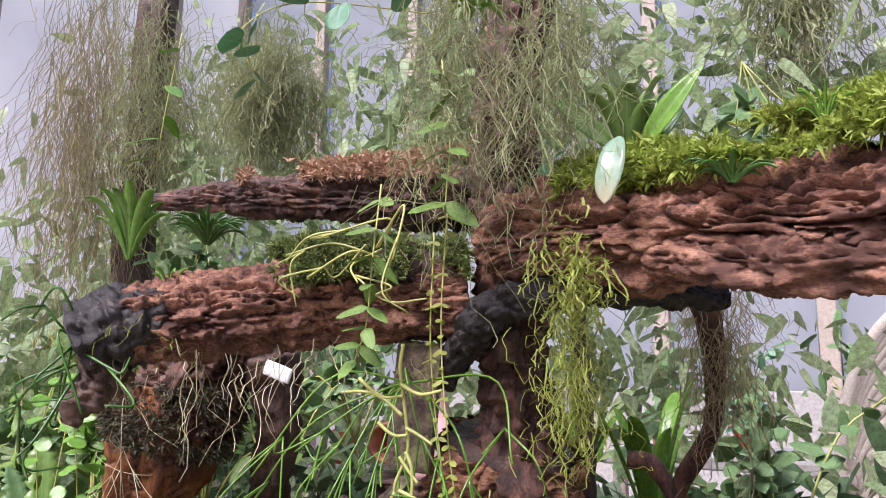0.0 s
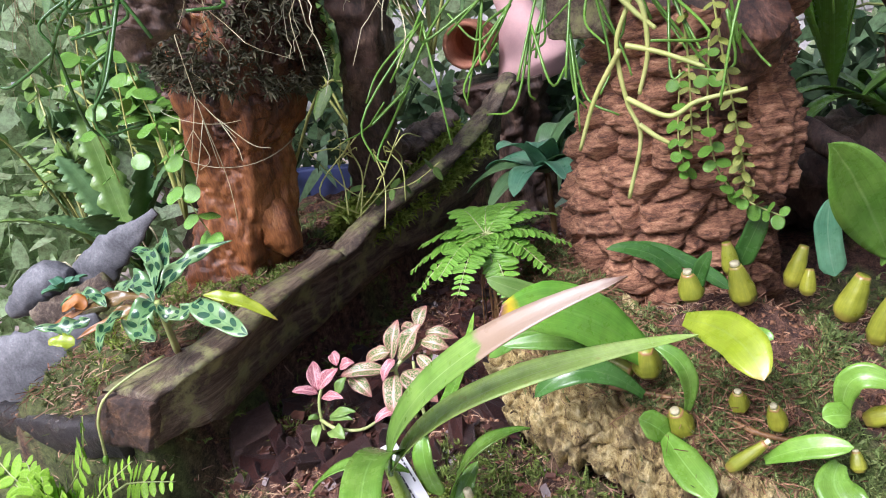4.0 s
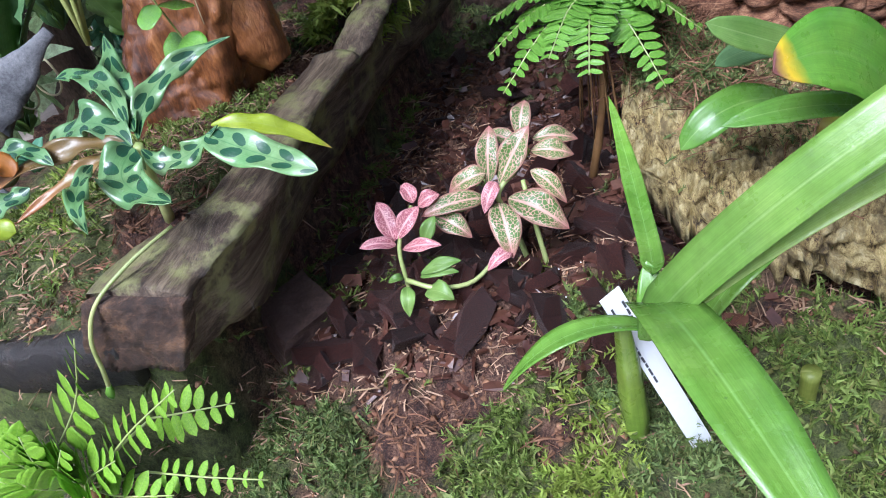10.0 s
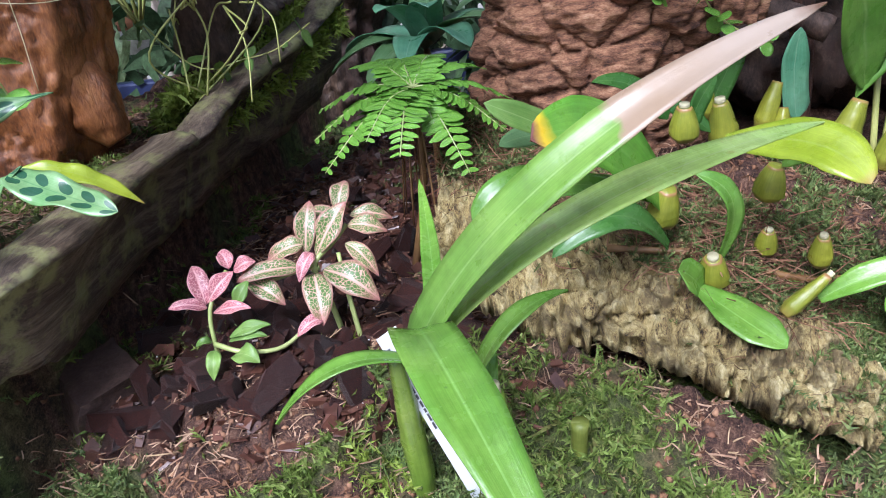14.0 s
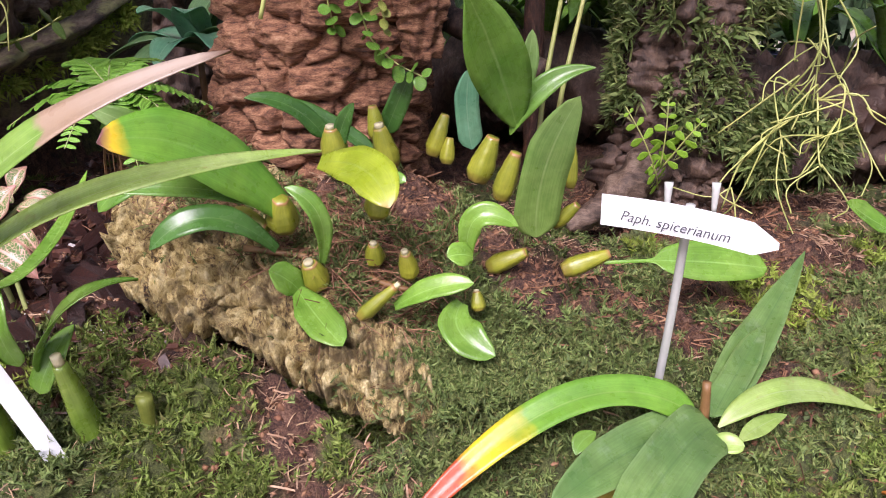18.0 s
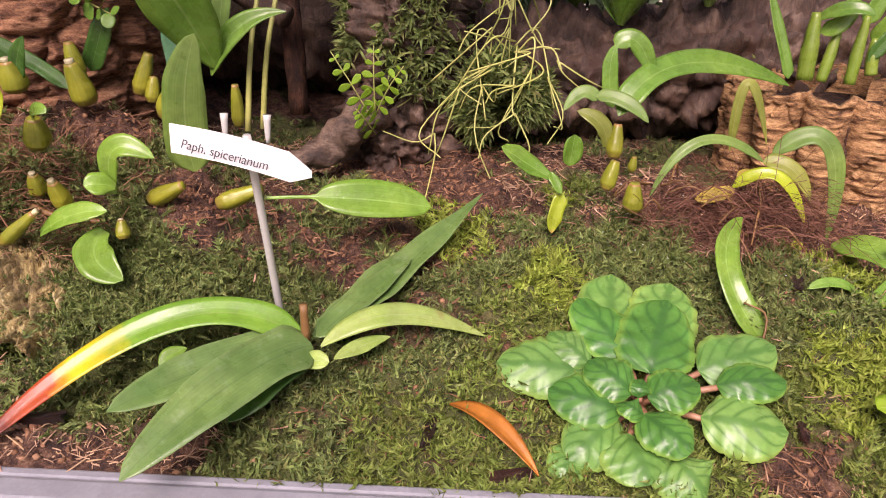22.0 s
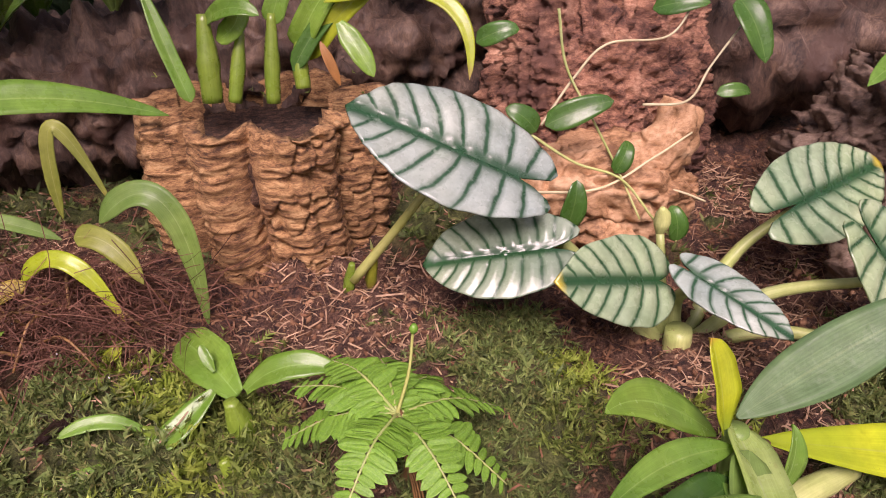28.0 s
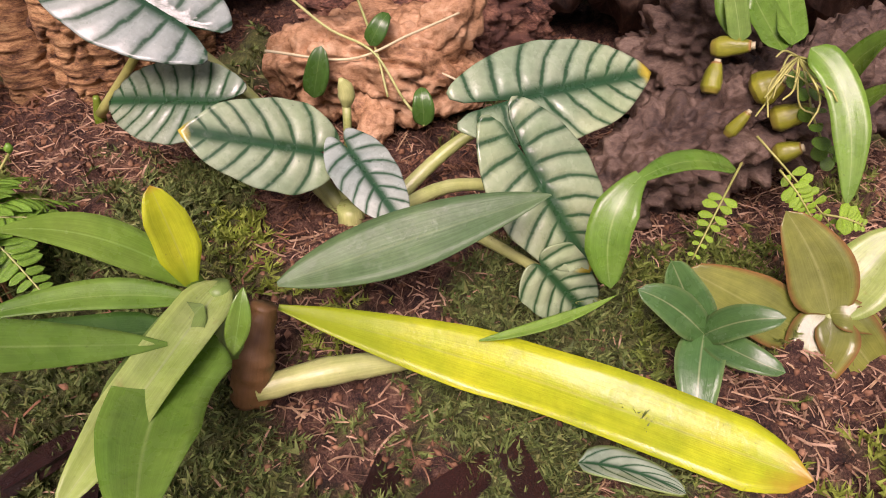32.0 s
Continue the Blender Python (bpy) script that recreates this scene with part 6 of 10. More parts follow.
# fuzzy rosette
ros = thing("fuzzy_rosette_plant", gz(0.212, 0.49), "low rosette of round scalloped fuzzy green leaves", "rosette plant")
rc = v3((0.202, 0.488, 0.612))
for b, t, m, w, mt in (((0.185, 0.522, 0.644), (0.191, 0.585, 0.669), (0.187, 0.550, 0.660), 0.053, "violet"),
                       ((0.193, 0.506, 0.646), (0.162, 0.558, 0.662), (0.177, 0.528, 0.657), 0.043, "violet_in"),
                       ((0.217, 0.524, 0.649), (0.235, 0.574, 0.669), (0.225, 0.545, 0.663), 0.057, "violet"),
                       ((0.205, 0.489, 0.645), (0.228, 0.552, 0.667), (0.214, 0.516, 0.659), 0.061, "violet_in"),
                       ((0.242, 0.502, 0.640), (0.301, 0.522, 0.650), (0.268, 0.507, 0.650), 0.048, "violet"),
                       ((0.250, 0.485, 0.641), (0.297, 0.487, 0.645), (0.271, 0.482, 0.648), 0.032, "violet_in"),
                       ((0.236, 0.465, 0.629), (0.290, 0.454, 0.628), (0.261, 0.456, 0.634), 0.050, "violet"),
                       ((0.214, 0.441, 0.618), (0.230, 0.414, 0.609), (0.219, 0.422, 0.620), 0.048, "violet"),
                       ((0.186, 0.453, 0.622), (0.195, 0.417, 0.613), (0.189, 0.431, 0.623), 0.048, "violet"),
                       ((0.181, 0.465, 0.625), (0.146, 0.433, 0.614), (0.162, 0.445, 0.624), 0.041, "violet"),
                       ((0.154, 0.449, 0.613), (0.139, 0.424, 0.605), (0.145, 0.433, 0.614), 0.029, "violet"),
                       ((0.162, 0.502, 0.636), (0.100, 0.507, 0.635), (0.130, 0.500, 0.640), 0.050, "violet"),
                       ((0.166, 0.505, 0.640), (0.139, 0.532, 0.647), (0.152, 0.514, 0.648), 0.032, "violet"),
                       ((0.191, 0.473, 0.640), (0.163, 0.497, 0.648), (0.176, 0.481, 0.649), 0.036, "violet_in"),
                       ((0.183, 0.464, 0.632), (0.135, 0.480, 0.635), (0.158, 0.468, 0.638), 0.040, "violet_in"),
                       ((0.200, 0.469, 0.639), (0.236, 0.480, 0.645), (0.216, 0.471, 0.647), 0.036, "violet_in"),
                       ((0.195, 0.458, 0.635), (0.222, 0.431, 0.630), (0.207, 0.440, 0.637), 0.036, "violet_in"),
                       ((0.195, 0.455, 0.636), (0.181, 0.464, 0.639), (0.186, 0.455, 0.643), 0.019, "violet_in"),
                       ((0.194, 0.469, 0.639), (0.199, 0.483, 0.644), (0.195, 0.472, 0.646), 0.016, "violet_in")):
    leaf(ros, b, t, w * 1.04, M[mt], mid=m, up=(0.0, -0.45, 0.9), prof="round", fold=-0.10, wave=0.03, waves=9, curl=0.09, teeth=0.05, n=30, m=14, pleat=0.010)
    tube("petiole", [rc, (rc + v3(b)) / 2 + v3((0, 0, 0.003)), v3(b) * 0.9 + v3(t) * 0.1 - v3((0, 0, 0.002))], [0.003, 0.0022], M["stempink"], ros, n=6, sides=7)
# small bright rosette
sr = thing("bright_rosette_plant", gz(0.392, 0.488), "small rosette of glossy lime-green paddle-shaped leaves", "rosette plant")
for t, w in (((0.389, 0.505, 0.642), 0.037), ((0.433, 0.500, 0.632), 0.027), ((0.349, 0.466, 0.642), 0.029), ((0.392, 0.436, 0.640), 0.027), ((0.366, 0.444, 0.641), 0.026), ((0.424, 0.455, 0.640), 0.028), ((0.398, 0.480, 0.650), 0.014)):
    leaf(sr, (0.388, 0.470, 0.628), t, w, M["limeleaf"], arch=0.006, prof="petiole", fold=0.12, n=22)
tube("stem", [gz(0.39, 0.472, -0.008), (0.388, 0.470, 0.630)], [0.003, 0.003], M["stem"], sr, n=5, sides=8)

# orchid with upright single leaf and dry old growths
sl_ = thing("single_leaf_orchid", gz(0.284, 0.535), "single bright strap leaf standing in the moss", "orchid")
leaf(sl_, (0.307, 0.552, 0.633), (0.310, 0.651, 0.694), 0.023, M["bright"], mid=(0.282, 0.592, 0.677), up=(0.03, -0.67, 0.75), prof="strap", fold=0.3, n=22)
tube("root", [(0.30, 0.54, 0.63), (0.305, 0.555, 0.655), (0.29, 0.565, 0.66)], [0.001, 0.0008], M["stemb"], sl_, n=8, sides=5)

dry = thing("withered_leaf_orchid", gz(0.27, 0.68), "orchid tangle with yellowed arching leaves and old bulbs", "orchid")
bulb(dry, (0.210, 0.726, 0.716), (0.212, 0.735, 0.746), 0.0099, "bulb")
bulb(dry, (0.198, 0.685, 0.701), (0.205, 0.690, 0.726), 0.0094, "bulb", label="shrivelled ochre pseudobulb")
bulb(dry, (0.220, 0.668, 0.688), (0.219, 0.668, 0.714), 0.0120, "bulb", label="shrivelled ochre pseudobulb")
bulb(dry, (0.222, 0.700, 0.713), (0.223, 0.700, 0.727), 0.0055, "bulb", label="shrivelled ochre pseudobulb")
leaf(dry, (0.211, 0.735, 0.754), (0.394, 0.815, 0.768), 0.030, M["green"], mid=(0.276, 0.775, 0.795), up=(-0.21, -0.72, 0.66), prof="strap", fold=0.2, n=26)
leaf(dry, (0.190, 0.745, 0.768), (0.237, 0.725, 0.751), 0.016, M["pale"], mid=(0.214, 0.735, 0.768), up=(-0.15, -0.71, 0.69), prof="strap", fold=0.2)
leaf(dry, (0.193, 0.745, 0.765), (0.161, 0.740, 0.755), 0.015, M["pale"], mid=(0.177, 0.745, 0.771), up=(-0.11, -0.72, 0.69), prof="strap", fold=0.2)
leaf(dry, (0.210, 0.760, 0.754), (0.207, 0.770, 0.811), 0.017, M["green"], mid=(0.204, 0.765, 0.785), up=(-0.17, -0.88, 0.44), prof="strap", fold=0.2)
leaf(dry, (0.207, 0.770, 0.808), (0.248, 0.765, 0.774), 0.021, M["green"], mid=(0.227, 0.770, 0.814), up=(-0.19, -0.83, 0.53), prof="strap", fold=0.2, n=18)
leaf(dry, (0.202, 0.730, 0.725), (0.173, 0.735, 0.757), 0.019, M["olive"], mid=(0.195, 0.730, 0.746), up=(0.16, -0.76, 0.63), prof="tongue", fold=0.2)
leaf(dry, (0.337, 0.700, 0.727), (0.237, 0.681, 0.697), 0.011, M["pale"], mid=(0.275, 0.692, 0.747), up=(0.04, -0.67, 0.74), prof="strap", fold=0.3, n=24)
leaf(dry, (0.311, 0.690, 0.705), (0.372, 0.668, 0.681), 0.013, M["yelgreen"], mid=(0.344, 0.680, 0.722), up=(-0.07, -0.64, 0.77), prof="strap", fold=0.25, n=22)
leaf(dry, (0.313, 0.690, 0.704), (0.277, 0.680, 0.697), 0.016, M["ochre"], mid=(0.296, 0.685, 0.699), up=(0.00, -0.71, 0.70), prof="ellip", fold=0.2, wave=0.1)
leaf(dry, (0.341, 0.710, 0.723), (0.382, 0.690, 0.695), 0.017, M["olive"], mid=(0.364, 0.700, 0.721), up=(-0.10, -0.73, 0.67), prof="strap", fold=0.2, n=18)
leaf(dry, (0.354, 0.725, 0.725), (0.415, 0.705, 0.648), 0.020, M["pale"], mid=(0.398, 0.715, 0.739), up=(-0.15, -0.70, 0.69), prof="strap", fold=0.3, n=26)
leaf(dry, (0.324, 0.750, 0.719), (0.358, 0.750, 0.726), 0.011, M["olive"], mid=(0.330, 0.755, 0.783), up=(-0.05, -0.81, 0.59), prof="strap", fold=0.3, n=24)
leaf(dry, (0.146, 0.665, 0.717), (0.102, 0.665, 0.744), 0.021, M["bright"], mid=(0.123, 0.668, 0.729), up=(0.27, -0.65, 0.71), prof="tongue", fold=0.3, n=18)
leaf(dry, (0.166, 0.700, 0.716), (0.168, 0.700, 0.745), 0.022, M["bright"], mid=(0.167, 0.700, 0.731), up=(0.23, -0.80, 0.56), prof="ellip", fold=0.25)
leaf(dry, (0.157, 0.655, 0.706), (0.149, 0.645, 0.674), 0.015, M["yelgreen"], mid=(0.150, 0.650, 0.690), up=(0.26, -0.72, 0.64), prof="strap", fold=0.3)
leaf(dry, (0.145, 0.660, 0.724), (0.154, 0.650, 0.709), 0.011, M["bright"], mid=(0.148, 0.655, 0.718), up=(0.25, -0.68, 0.69), prof="tongue", fold=0.2)
leaf(dry, (0.331, 0.700, 0.711), (0.317, 0.695, 0.709), 0.012, M["ochre"], mid=(0.323, 0.700, 0.714), up=(-0.04, -0.73, 0.68), prof="ellip", fold=0.2)
leaf(dry, (0.368, 0.660, 0.670), (0.359, 0.650, 0.665), 0.010, M["yelgreen"], mid=(0.364, 0.655, 0.667), up=(-0.10, -0.66, 0.75), prof="ellip", fold=0.2)
for k in range(26):
    a = RNG.uniform(0, 6.28)
    p = v3((0.30, 0.685, 0)) + v3((RNG.uniform(-0.06, 0.06), RNG.uniform(-0.04, 0.04), 0))
    q = p + v3((math.cos(a), math.sin(a), 0)) * RNG.uniform(0.02, 0.05)
    z0, z1 = H(p[0], p[1]) + 0.012, H(q[0], q[1]) + RNG.uniform(0.006, 0.02)
    tube("dry_root", [(p[0], p[1], z0), ((p[0] + q[0]) / 2, (p[1] + q[1]) / 2, max(z0, z1) + RNG.uniform(0.004, 0.018)), (q[0], q[1], z1)], [0.0012, 0.0008], M["stemb"], dry, n=8, sides=5)

# green two-bulb orchid
two = thing("small_green_orchid", gz(0.44, 0.585), "small creeping orchid with two round green bulbs and glossy leaves", "orchid")
leaf(two, (0.442, 0.600, 0.668), (0.402, 0.672, 0.662), 0.033, M["bright"], mid=(0.422, 0.632, 0.673), up=(-0.17, -0.55, 0.81), prof="tongue", fold=0.3, n=18)
leaf(two, (0.447, 0.600, 0.670), (0.500, 0.592, 0.684), 0.019, M["bright"], mid=(0.471, 0.598, 0.686), up=(-0.25, -0.53, 0.81), prof="tongue", fold=0.25, n=18)
leaf(two, (0.429, 0.602, 0.671), (0.391, 0.580, 0.647), 0.017, M["bright"], mid=(0.412, 0.592, 0.659), up=(-0.18, -0.56, 0.81), prof="tongue", fold=0.3)
leaf(two, (0.391, 0.592, 0.657), (0.347, 0.588, 0.662), 0.010, M["green"], mid=(0.369, 0.592, 0.666), up=(-0.11, -0.57, 0.81), prof="tongue", fold=0.3)
leaf(two, (0.392, 0.590, 0.656), (0.350, 0.570, 0.649), 0.017, M["bright"], mid=(0.376, 0.575, 0.645), up=(-0.12, -0.54, 0.83), prof="tongue", fold=0.3)
leaf(two, (0.429, 0.615, 0.675), (0.422, 0.625, 0.688), 0.008, M["bright"], mid=(0.425, 0.620, 0.682), up=(-0.21, -0.63, 0.74), prof="tongue", fold=0.3)
bulb(two, (0.444, 0.594, 0.640), (0.439, 0.592, 0.670), 0.0111, "bulbg")
bulb(two, (0.441, 0.567, 0.630), (0.434, 0.567, 0.651), 0.0076, "bulbg")
bulb(two, (0.398, 0.592, 0.652), (0.390, 0.590, 0.660), 0.0049, "bulbg")
tube("rhizome", [(0.39, 0.592, 0.64), (0.425, 0.59, 0.645), (0.437, 0.572, 0.635)], [0.0025, 0.002], M["stemb"], two, n=12, sides=7)

# sensitive-leaf rosettes
LFT = unit_leaf_mesh("leaflet", M["leaflet"], 0.42, prof="strap", n=8, m=4, fold=0.3)


def feather_rosette(name, label, centre, tips, pairs, size, stem_base=None, flower=None):
    pl = thing(name, gz(centre[0], centre[1]), label, "rosette plant")
    if stem_base is not None:
        tube("stem", [stem_base, (v3(stem_base) + v3(centre)) / 2 + v3((0.008, 0, 0)), centre], [0.0035, 0.003], M["stemb"], pl, n=14, sides=10, amp=0.15, freq=80)
        for k in range(12):
            a = RNG.uniform(0, 6.28)
            tube("dry_stalk", [v3(centre) - v3((0, 0, 0.01)), v3(centre) + v3((0.016 * math.cos(a), 0.016 * math.sin(a), -0.05)), v3(centre) + v3((0.024 * math.cos(a), 0.024 * math.sin(a), -0.11))], [0.0009, 0.0006], M["stemb"], pl, n=6, sides=4)
    for t, arch in tips:
        frond(pl, centre, t, arch, pairs + 1, LFT, size, M["stem"], droop=0.10)
    if flower is not None:
        tube("flower_stalk", [centre, (v3(centre) + v3(flower)) / 2 + v3((0.002, 0, 0)), flower], [0.001, 0.0008], M["root"], pl, n=8, sides=6)
        tube("flower_bud", [flower, v3(flower) + v3((0.001, 0, 0.006))], [0.001, 0.003, 0.0012], M["bead"], pl, n=6, sides=8)
    return pl


feather_rosette("sensitive_plant_rosette", "small rosette plant with bright feather-like leaves and a bud", (0.527, 0.542, 0.690),
                [((0.468, 0.553, 0.672), 0.008), ((0.474, 0.585, 0.681), 0.008), ((0.495, 0.600, 0.686), 0.008), ((0.525, 0.605, 0.679), 0.008), ((0.557, 0.600, 0.665), 0.008), ((0.590, 0.570, 0.661), 0.008), ((0.579, 0.515, 0.658), 0.008), ((0.551, 0.490, 0.669), 0.008), ((0.496, 0.495, 0.678), 0.008)], 12, 0.0180,
                stem_base=(0.528, 0.548, 0.63), flower=(0.541, 0.578, 0.713))
feather_rosette("sensitive_plant_tree", "feather-leaved rosette plant like a tiny palm on a thin stem", (-0.510, 0.702, 0.826),
                [((-0.563, 0.740, 0.840), 0.010), ((-0.533, 0.765, 0.836), 0.010), ((-0.498, 0.780, 0.835), 0.010), ((-0.461, 0.770, 0.823), 0.010), ((-0.433, 0.735, 0.801), 0.010), ((-0.439, 0.690, 0.788), 0.010), ((-0.465, 0.645, 0.769), 0.010), ((-0.487, 0.660, 0.793), 0.010), ((-0.512, 0.625, 0.793), 0.010), ((-0.539, 0.640, 0.802), 0.010), ((-0.576, 0.645, 0.779), 0.010), ((-0.588, 0.670, 0.798), 0.010), ((-0.588, 0.700, 0.815), 0.010)], 14, 0.0205,
                stem_base=(-0.530, 0.70, 0.665))

# silver-veined arum
al = thing("silver_arum", gz(0.735, 0.625), "arum with large silvery leaves veined dark green", "arum")
ab = v3((0.737, 0.636, 0.630))
for c, t, w, lob, mt, u_, nt in (((0.587, 0.671, 0.781), (0.519, 0.688, 0.811), 0.086, 0.066, "silver", (0.18, -0.58, 0.79), 0.62),
                                 ((0.613, 0.652, 0.716), (0.560, 0.664, 0.707), 0.062, 0.050, "silver_g", (0.0, -0.62, 0.78), 0.6),
                                 ((0.695, 0.622, 0.704), (0.631, 0.603, 0.722), 0.060, 0.030, "silver_y", (-0.05, -0.75, 0.65), 0.6),
                                 ((0.739, 0.609, 0.703), (0.771, 0.566, 0.688), 0.040, 0.030, "silver", (0.25, -0.70, 0.6), 0.5),
                                 ((0.856, 0.678, 0.728), (0.934, 0.711, 0.735), 0.074, 0.068, "silver_y", (0.0, -0.68, 0.73), 0.35),
                                 ((0.850, 0.584, 0.712), (0.885, 0.562, 0.666), 0.068, 0.054, "silver_y", (0.2, -0.72, 0.6), 0.35),
                                 ((0.858, 0.556, 0.668), (0.893, 0.560, 0.628), 0.046, 0.016, "silver_y", (0.1, -0.8, 0.5), 0.5)):
    blade = shield_leaf(al, c, t, w, lob, M[mt], up=u_, notch=nt)
    m_ = (ab + v3(c)) / 2 + v3((0, 0.012, 0.012))
    tube("petiole", [ab, m_ - v3(u_) * 0.012, v3(c) - v3(u_) * 0.010], [0.006, 0.0048, 0.0030], M["stem"], al, n=14, sides=10)
tube("sheath", [(0.735, 0.628, 0.61), (0.730, 0.625, 0.66)], [0.012, 0.009], M["stem"], al, n=8, sides=12)
tube("bud_stalk", [ab, (0.727, 0.65, 0.68), (0.724, 0.66, 0.718)], [0.003, 0.003], M["stem"], al, n=8, sides=8)
tube("spathe", [(0.724, 0.66, 0.714), (0.724, 0.659, 0.728), (0.721, 0.656, 0.737)], [0.002, 0.006, 0.005, 0.0015], M["stem"], al, n=12, sides=14)
cutb = thing("cut_leaf_orchid", gz(0.52, 0.73), "small orchid stub with a pale leaning stalk", "orchid")
bulb(cutb, gz(0.515, 0.735), (0.519, 0.729, 0.675), 0.006, "bulbg")
bulb(cutb, gz(0.532, 0.735), (0.536, 0.729, 0.685), 0.006, "bulb")
tube("stalk", [(0.519, 0.729, 0.66), (0.55, 0.725, 0.70), (0.575, 0.72, 0.735)], [0.004, 0.003], M["root"], cutb, n=10, sides=8)

# strap-leaved orchid with a yellow fallen leaf
so = thing("strap_leaf_orchid", gz(0.70, 0.505), "strap-leaved orchid, one large leaf turned bright yellow", "orchid")
leaf(so, (0.674, 0.485, 0.705), (0.661, 0.491, 0.755), 0.023, M["yellow"], mid=(0.668, 0.487, 0.730), up=(0.29, -0.64, 0.71), prof="tongue", fold=0.35, n=22)
leaf(so, (0.678, 0.495, 0.692), (0.602, 0.465, 0.744), 0.024, M["bright"], mid=(0.636, 0.485, 0.726), up=(0.09, -0.54, 0.84), prof="lance", fold=0.15, n=20)
leaf(so, (0.678, 0.480, 0.698), (0.593, 0.440, 0.714), 0.018, M["green"], mid=(0.635, 0.465, 0.709), up=(0.08, -0.42, 0.90), prof="lance", fold=0.25, n=20)
leaf(so, (0.673, 0.450, 0.698), (0.555, 0.370, 0.768), 0.027, M["green"], mid=(0.602, 0.405, 0.737), up=(0.17, -0.42, 0.89), prof="lance", fold=0.14, n=24)
leaf(so, (0.670, 0.465, 0.693), (0.529, 0.360, 0.743), 0.026, M["deep"], mid=(0.604, 0.420, 0.712), up=(0.14, -0.38, 0.92), prof="strap", fold=0.2, n=22)
leaf(so, (0.686, 0.495, 0.698), (0.653, 0.375, 0.681), 0.027, M["palebright"], mid=(0.671, 0.430, 0.693), up=(0.19, -0.33, 0.92), prof="strap", fold=0.45, n=22)
leaf(so, (0.685, 0.472, 0.685), (0.696, 0.355, 0.705), 0.046, M["green"], mid=(0.676, 0.420, 0.691), up=(0.22, -0.38, 0.90), prof="strap", fold=0.2, n=22)
leaf(so, (0.682, 0.475, 0.700), (0.654, 0.405, 0.678), 0.023, M["pale"], mid=(0.663, 0.440, 0.689), up=(0.20, -0.34, 0.92), prof="strap", fold=0.3, n=20)
leaf(so, (0.696, 0.466, 0.677), (0.702, 0.476, 0.712), 0.013, M["bright"], mid=(0.700, 0.468, 0.699), up=(0.22, -0.59, 0.78), prof="lance", fold=0.35)
leaf(so, (0.706, 0.518, 0.679), (0.847, 0.535, 0.737), 0.040, M["grey"], mid=(0.779, 0.533, 0.706), up=(0.02, -0.56, 0.83), prof="lance", fold=0.14, n=26)
leaf(so, (0.710, 0.502, 0.677), (0.991, 0.452, 0.628), 0.043, M["yellow"], mid=(0.842, 0.492, 0.642), up=(-0.08, -0.45, 0.89), prof="taper", fold=0.22, n=30, wave=0.03, label="large bright yellow dying leaf lying across the bed")
leaf(so, (0.817, 0.505, 0.660), (0.895, 0.540, 0.669), 0.008, M["green"], mid=(0.857, 0.520, 0.663), up=(-0.09, -0.40, 0.91), prof="lance", fold=0.3)
tube("old_bulb", [(0.699, 0.482, 0.635), (0.739, 0.495, 0.640), (0.778, 0.505, 0.640)], [0.007, 0.0085, 0.005], M["stem"], so, n=20, sides=14, amp=0.08, freq=40)
tube("base", [(0.694, 0.486, 0.625), (0.699, 0.488, 0.658), (0.704, 0.498, 0.682)], [0.012, 0.011, 0.007], M["stemb"], so, n=24, sides=20, amp=0.12, freq=60, rings=6, ring_amp=0.12)
tube("sheath", [(0.690, 0.488, 0.66), (0.684, 0.490, 0.70)], [0.010, 0.006], M["pale"], so, n=10, sides=14)
bend = thing("folded_leaf_orchid", gz(0.93, 0.66), "glossy strap leaf folded down over itself", "orchid")
leaf(bend, (0.970, 0.612, 0.716), (0.896, 0.566, 0.728), 0.016, M["green"], mid=(0.931, 0.590, 0.730), up=(-0.18, -0.49, 0.86), prof="strap", fold=0.2, n=18)
leaf(bend, (0.901, 0.570, 0.731), (0.891, 0.541, 0.673), 0.028, M["green"], mid=(0.887, 0.552, 0.709), up=(-0.20, -0.70, 0.69), prof="tongue", fold=0.2, n=18)

# round-leaved creeper at the right
dk = thing("dark_round_leaf_plant", gz(0.945, 0.52), "low plant with thick dark oval leaves edged pale", "plant")
leaf(dk, (0.945, 0.525, 0.657), (0.902, 0.528, 0.684), 0.028, M["oilgreen"], mid=(0.923, 0.525, 0.675), up=(-0.25, -0.59, 0.77), prof="ovate", fold=0.2, n=14)
leaf(dk, (0.945, 0.525, 0.657), (0.977, 0.510, 0.686), 0.024, M["oilgreen"], mid=(0.958, 0.515, 0.677), up=(-0.32, -0.56, 0.76), prof="ovate", fold=0.2, n=14)
leaf(dk, (0.945, 0.525, 0.657), (0.980, 0.495, 0.661), 0.023, M["oilgreen"], mid=(0.960, 0.505, 0.662), up=(-0.31, -0.54, 0.78), prof="ovate", fold=0.2, n=14)
leaf(dk, (0.945, 0.525, 0.657), (0.937, 0.480, 0.629), 0.033, M["oilgreen"], mid=(0.938, 0.500, 0.649), up=(-0.27, -0.53, 0.80), prof="ovate", fold=0.2, n=14)
leaf(dk, (0.945, 0.525, 0.657), (0.920, 0.540, 0.696), 0.031, M["oilgreen"], mid=(0.932, 0.535, 0.678), up=(-0.26, -0.60, 0.76), prof="ovate", fold=0.2, n=14)
leaf(dk, (1.018, 0.555, 0.638), (0.943, 0.570, 0.668), 0.049, M["bronze"], mid=(0.980, 0.560, 0.654), up=(-0.32, -0.58, 0.75), prof="ovate", fold=0.15, n=16)
tube("stem", [gz(0.948, 0.53, -0.008), (0.945, 0.525, 0.657)], [0.003, 0.0025], M["stem"], dk, n=6, sides=8)
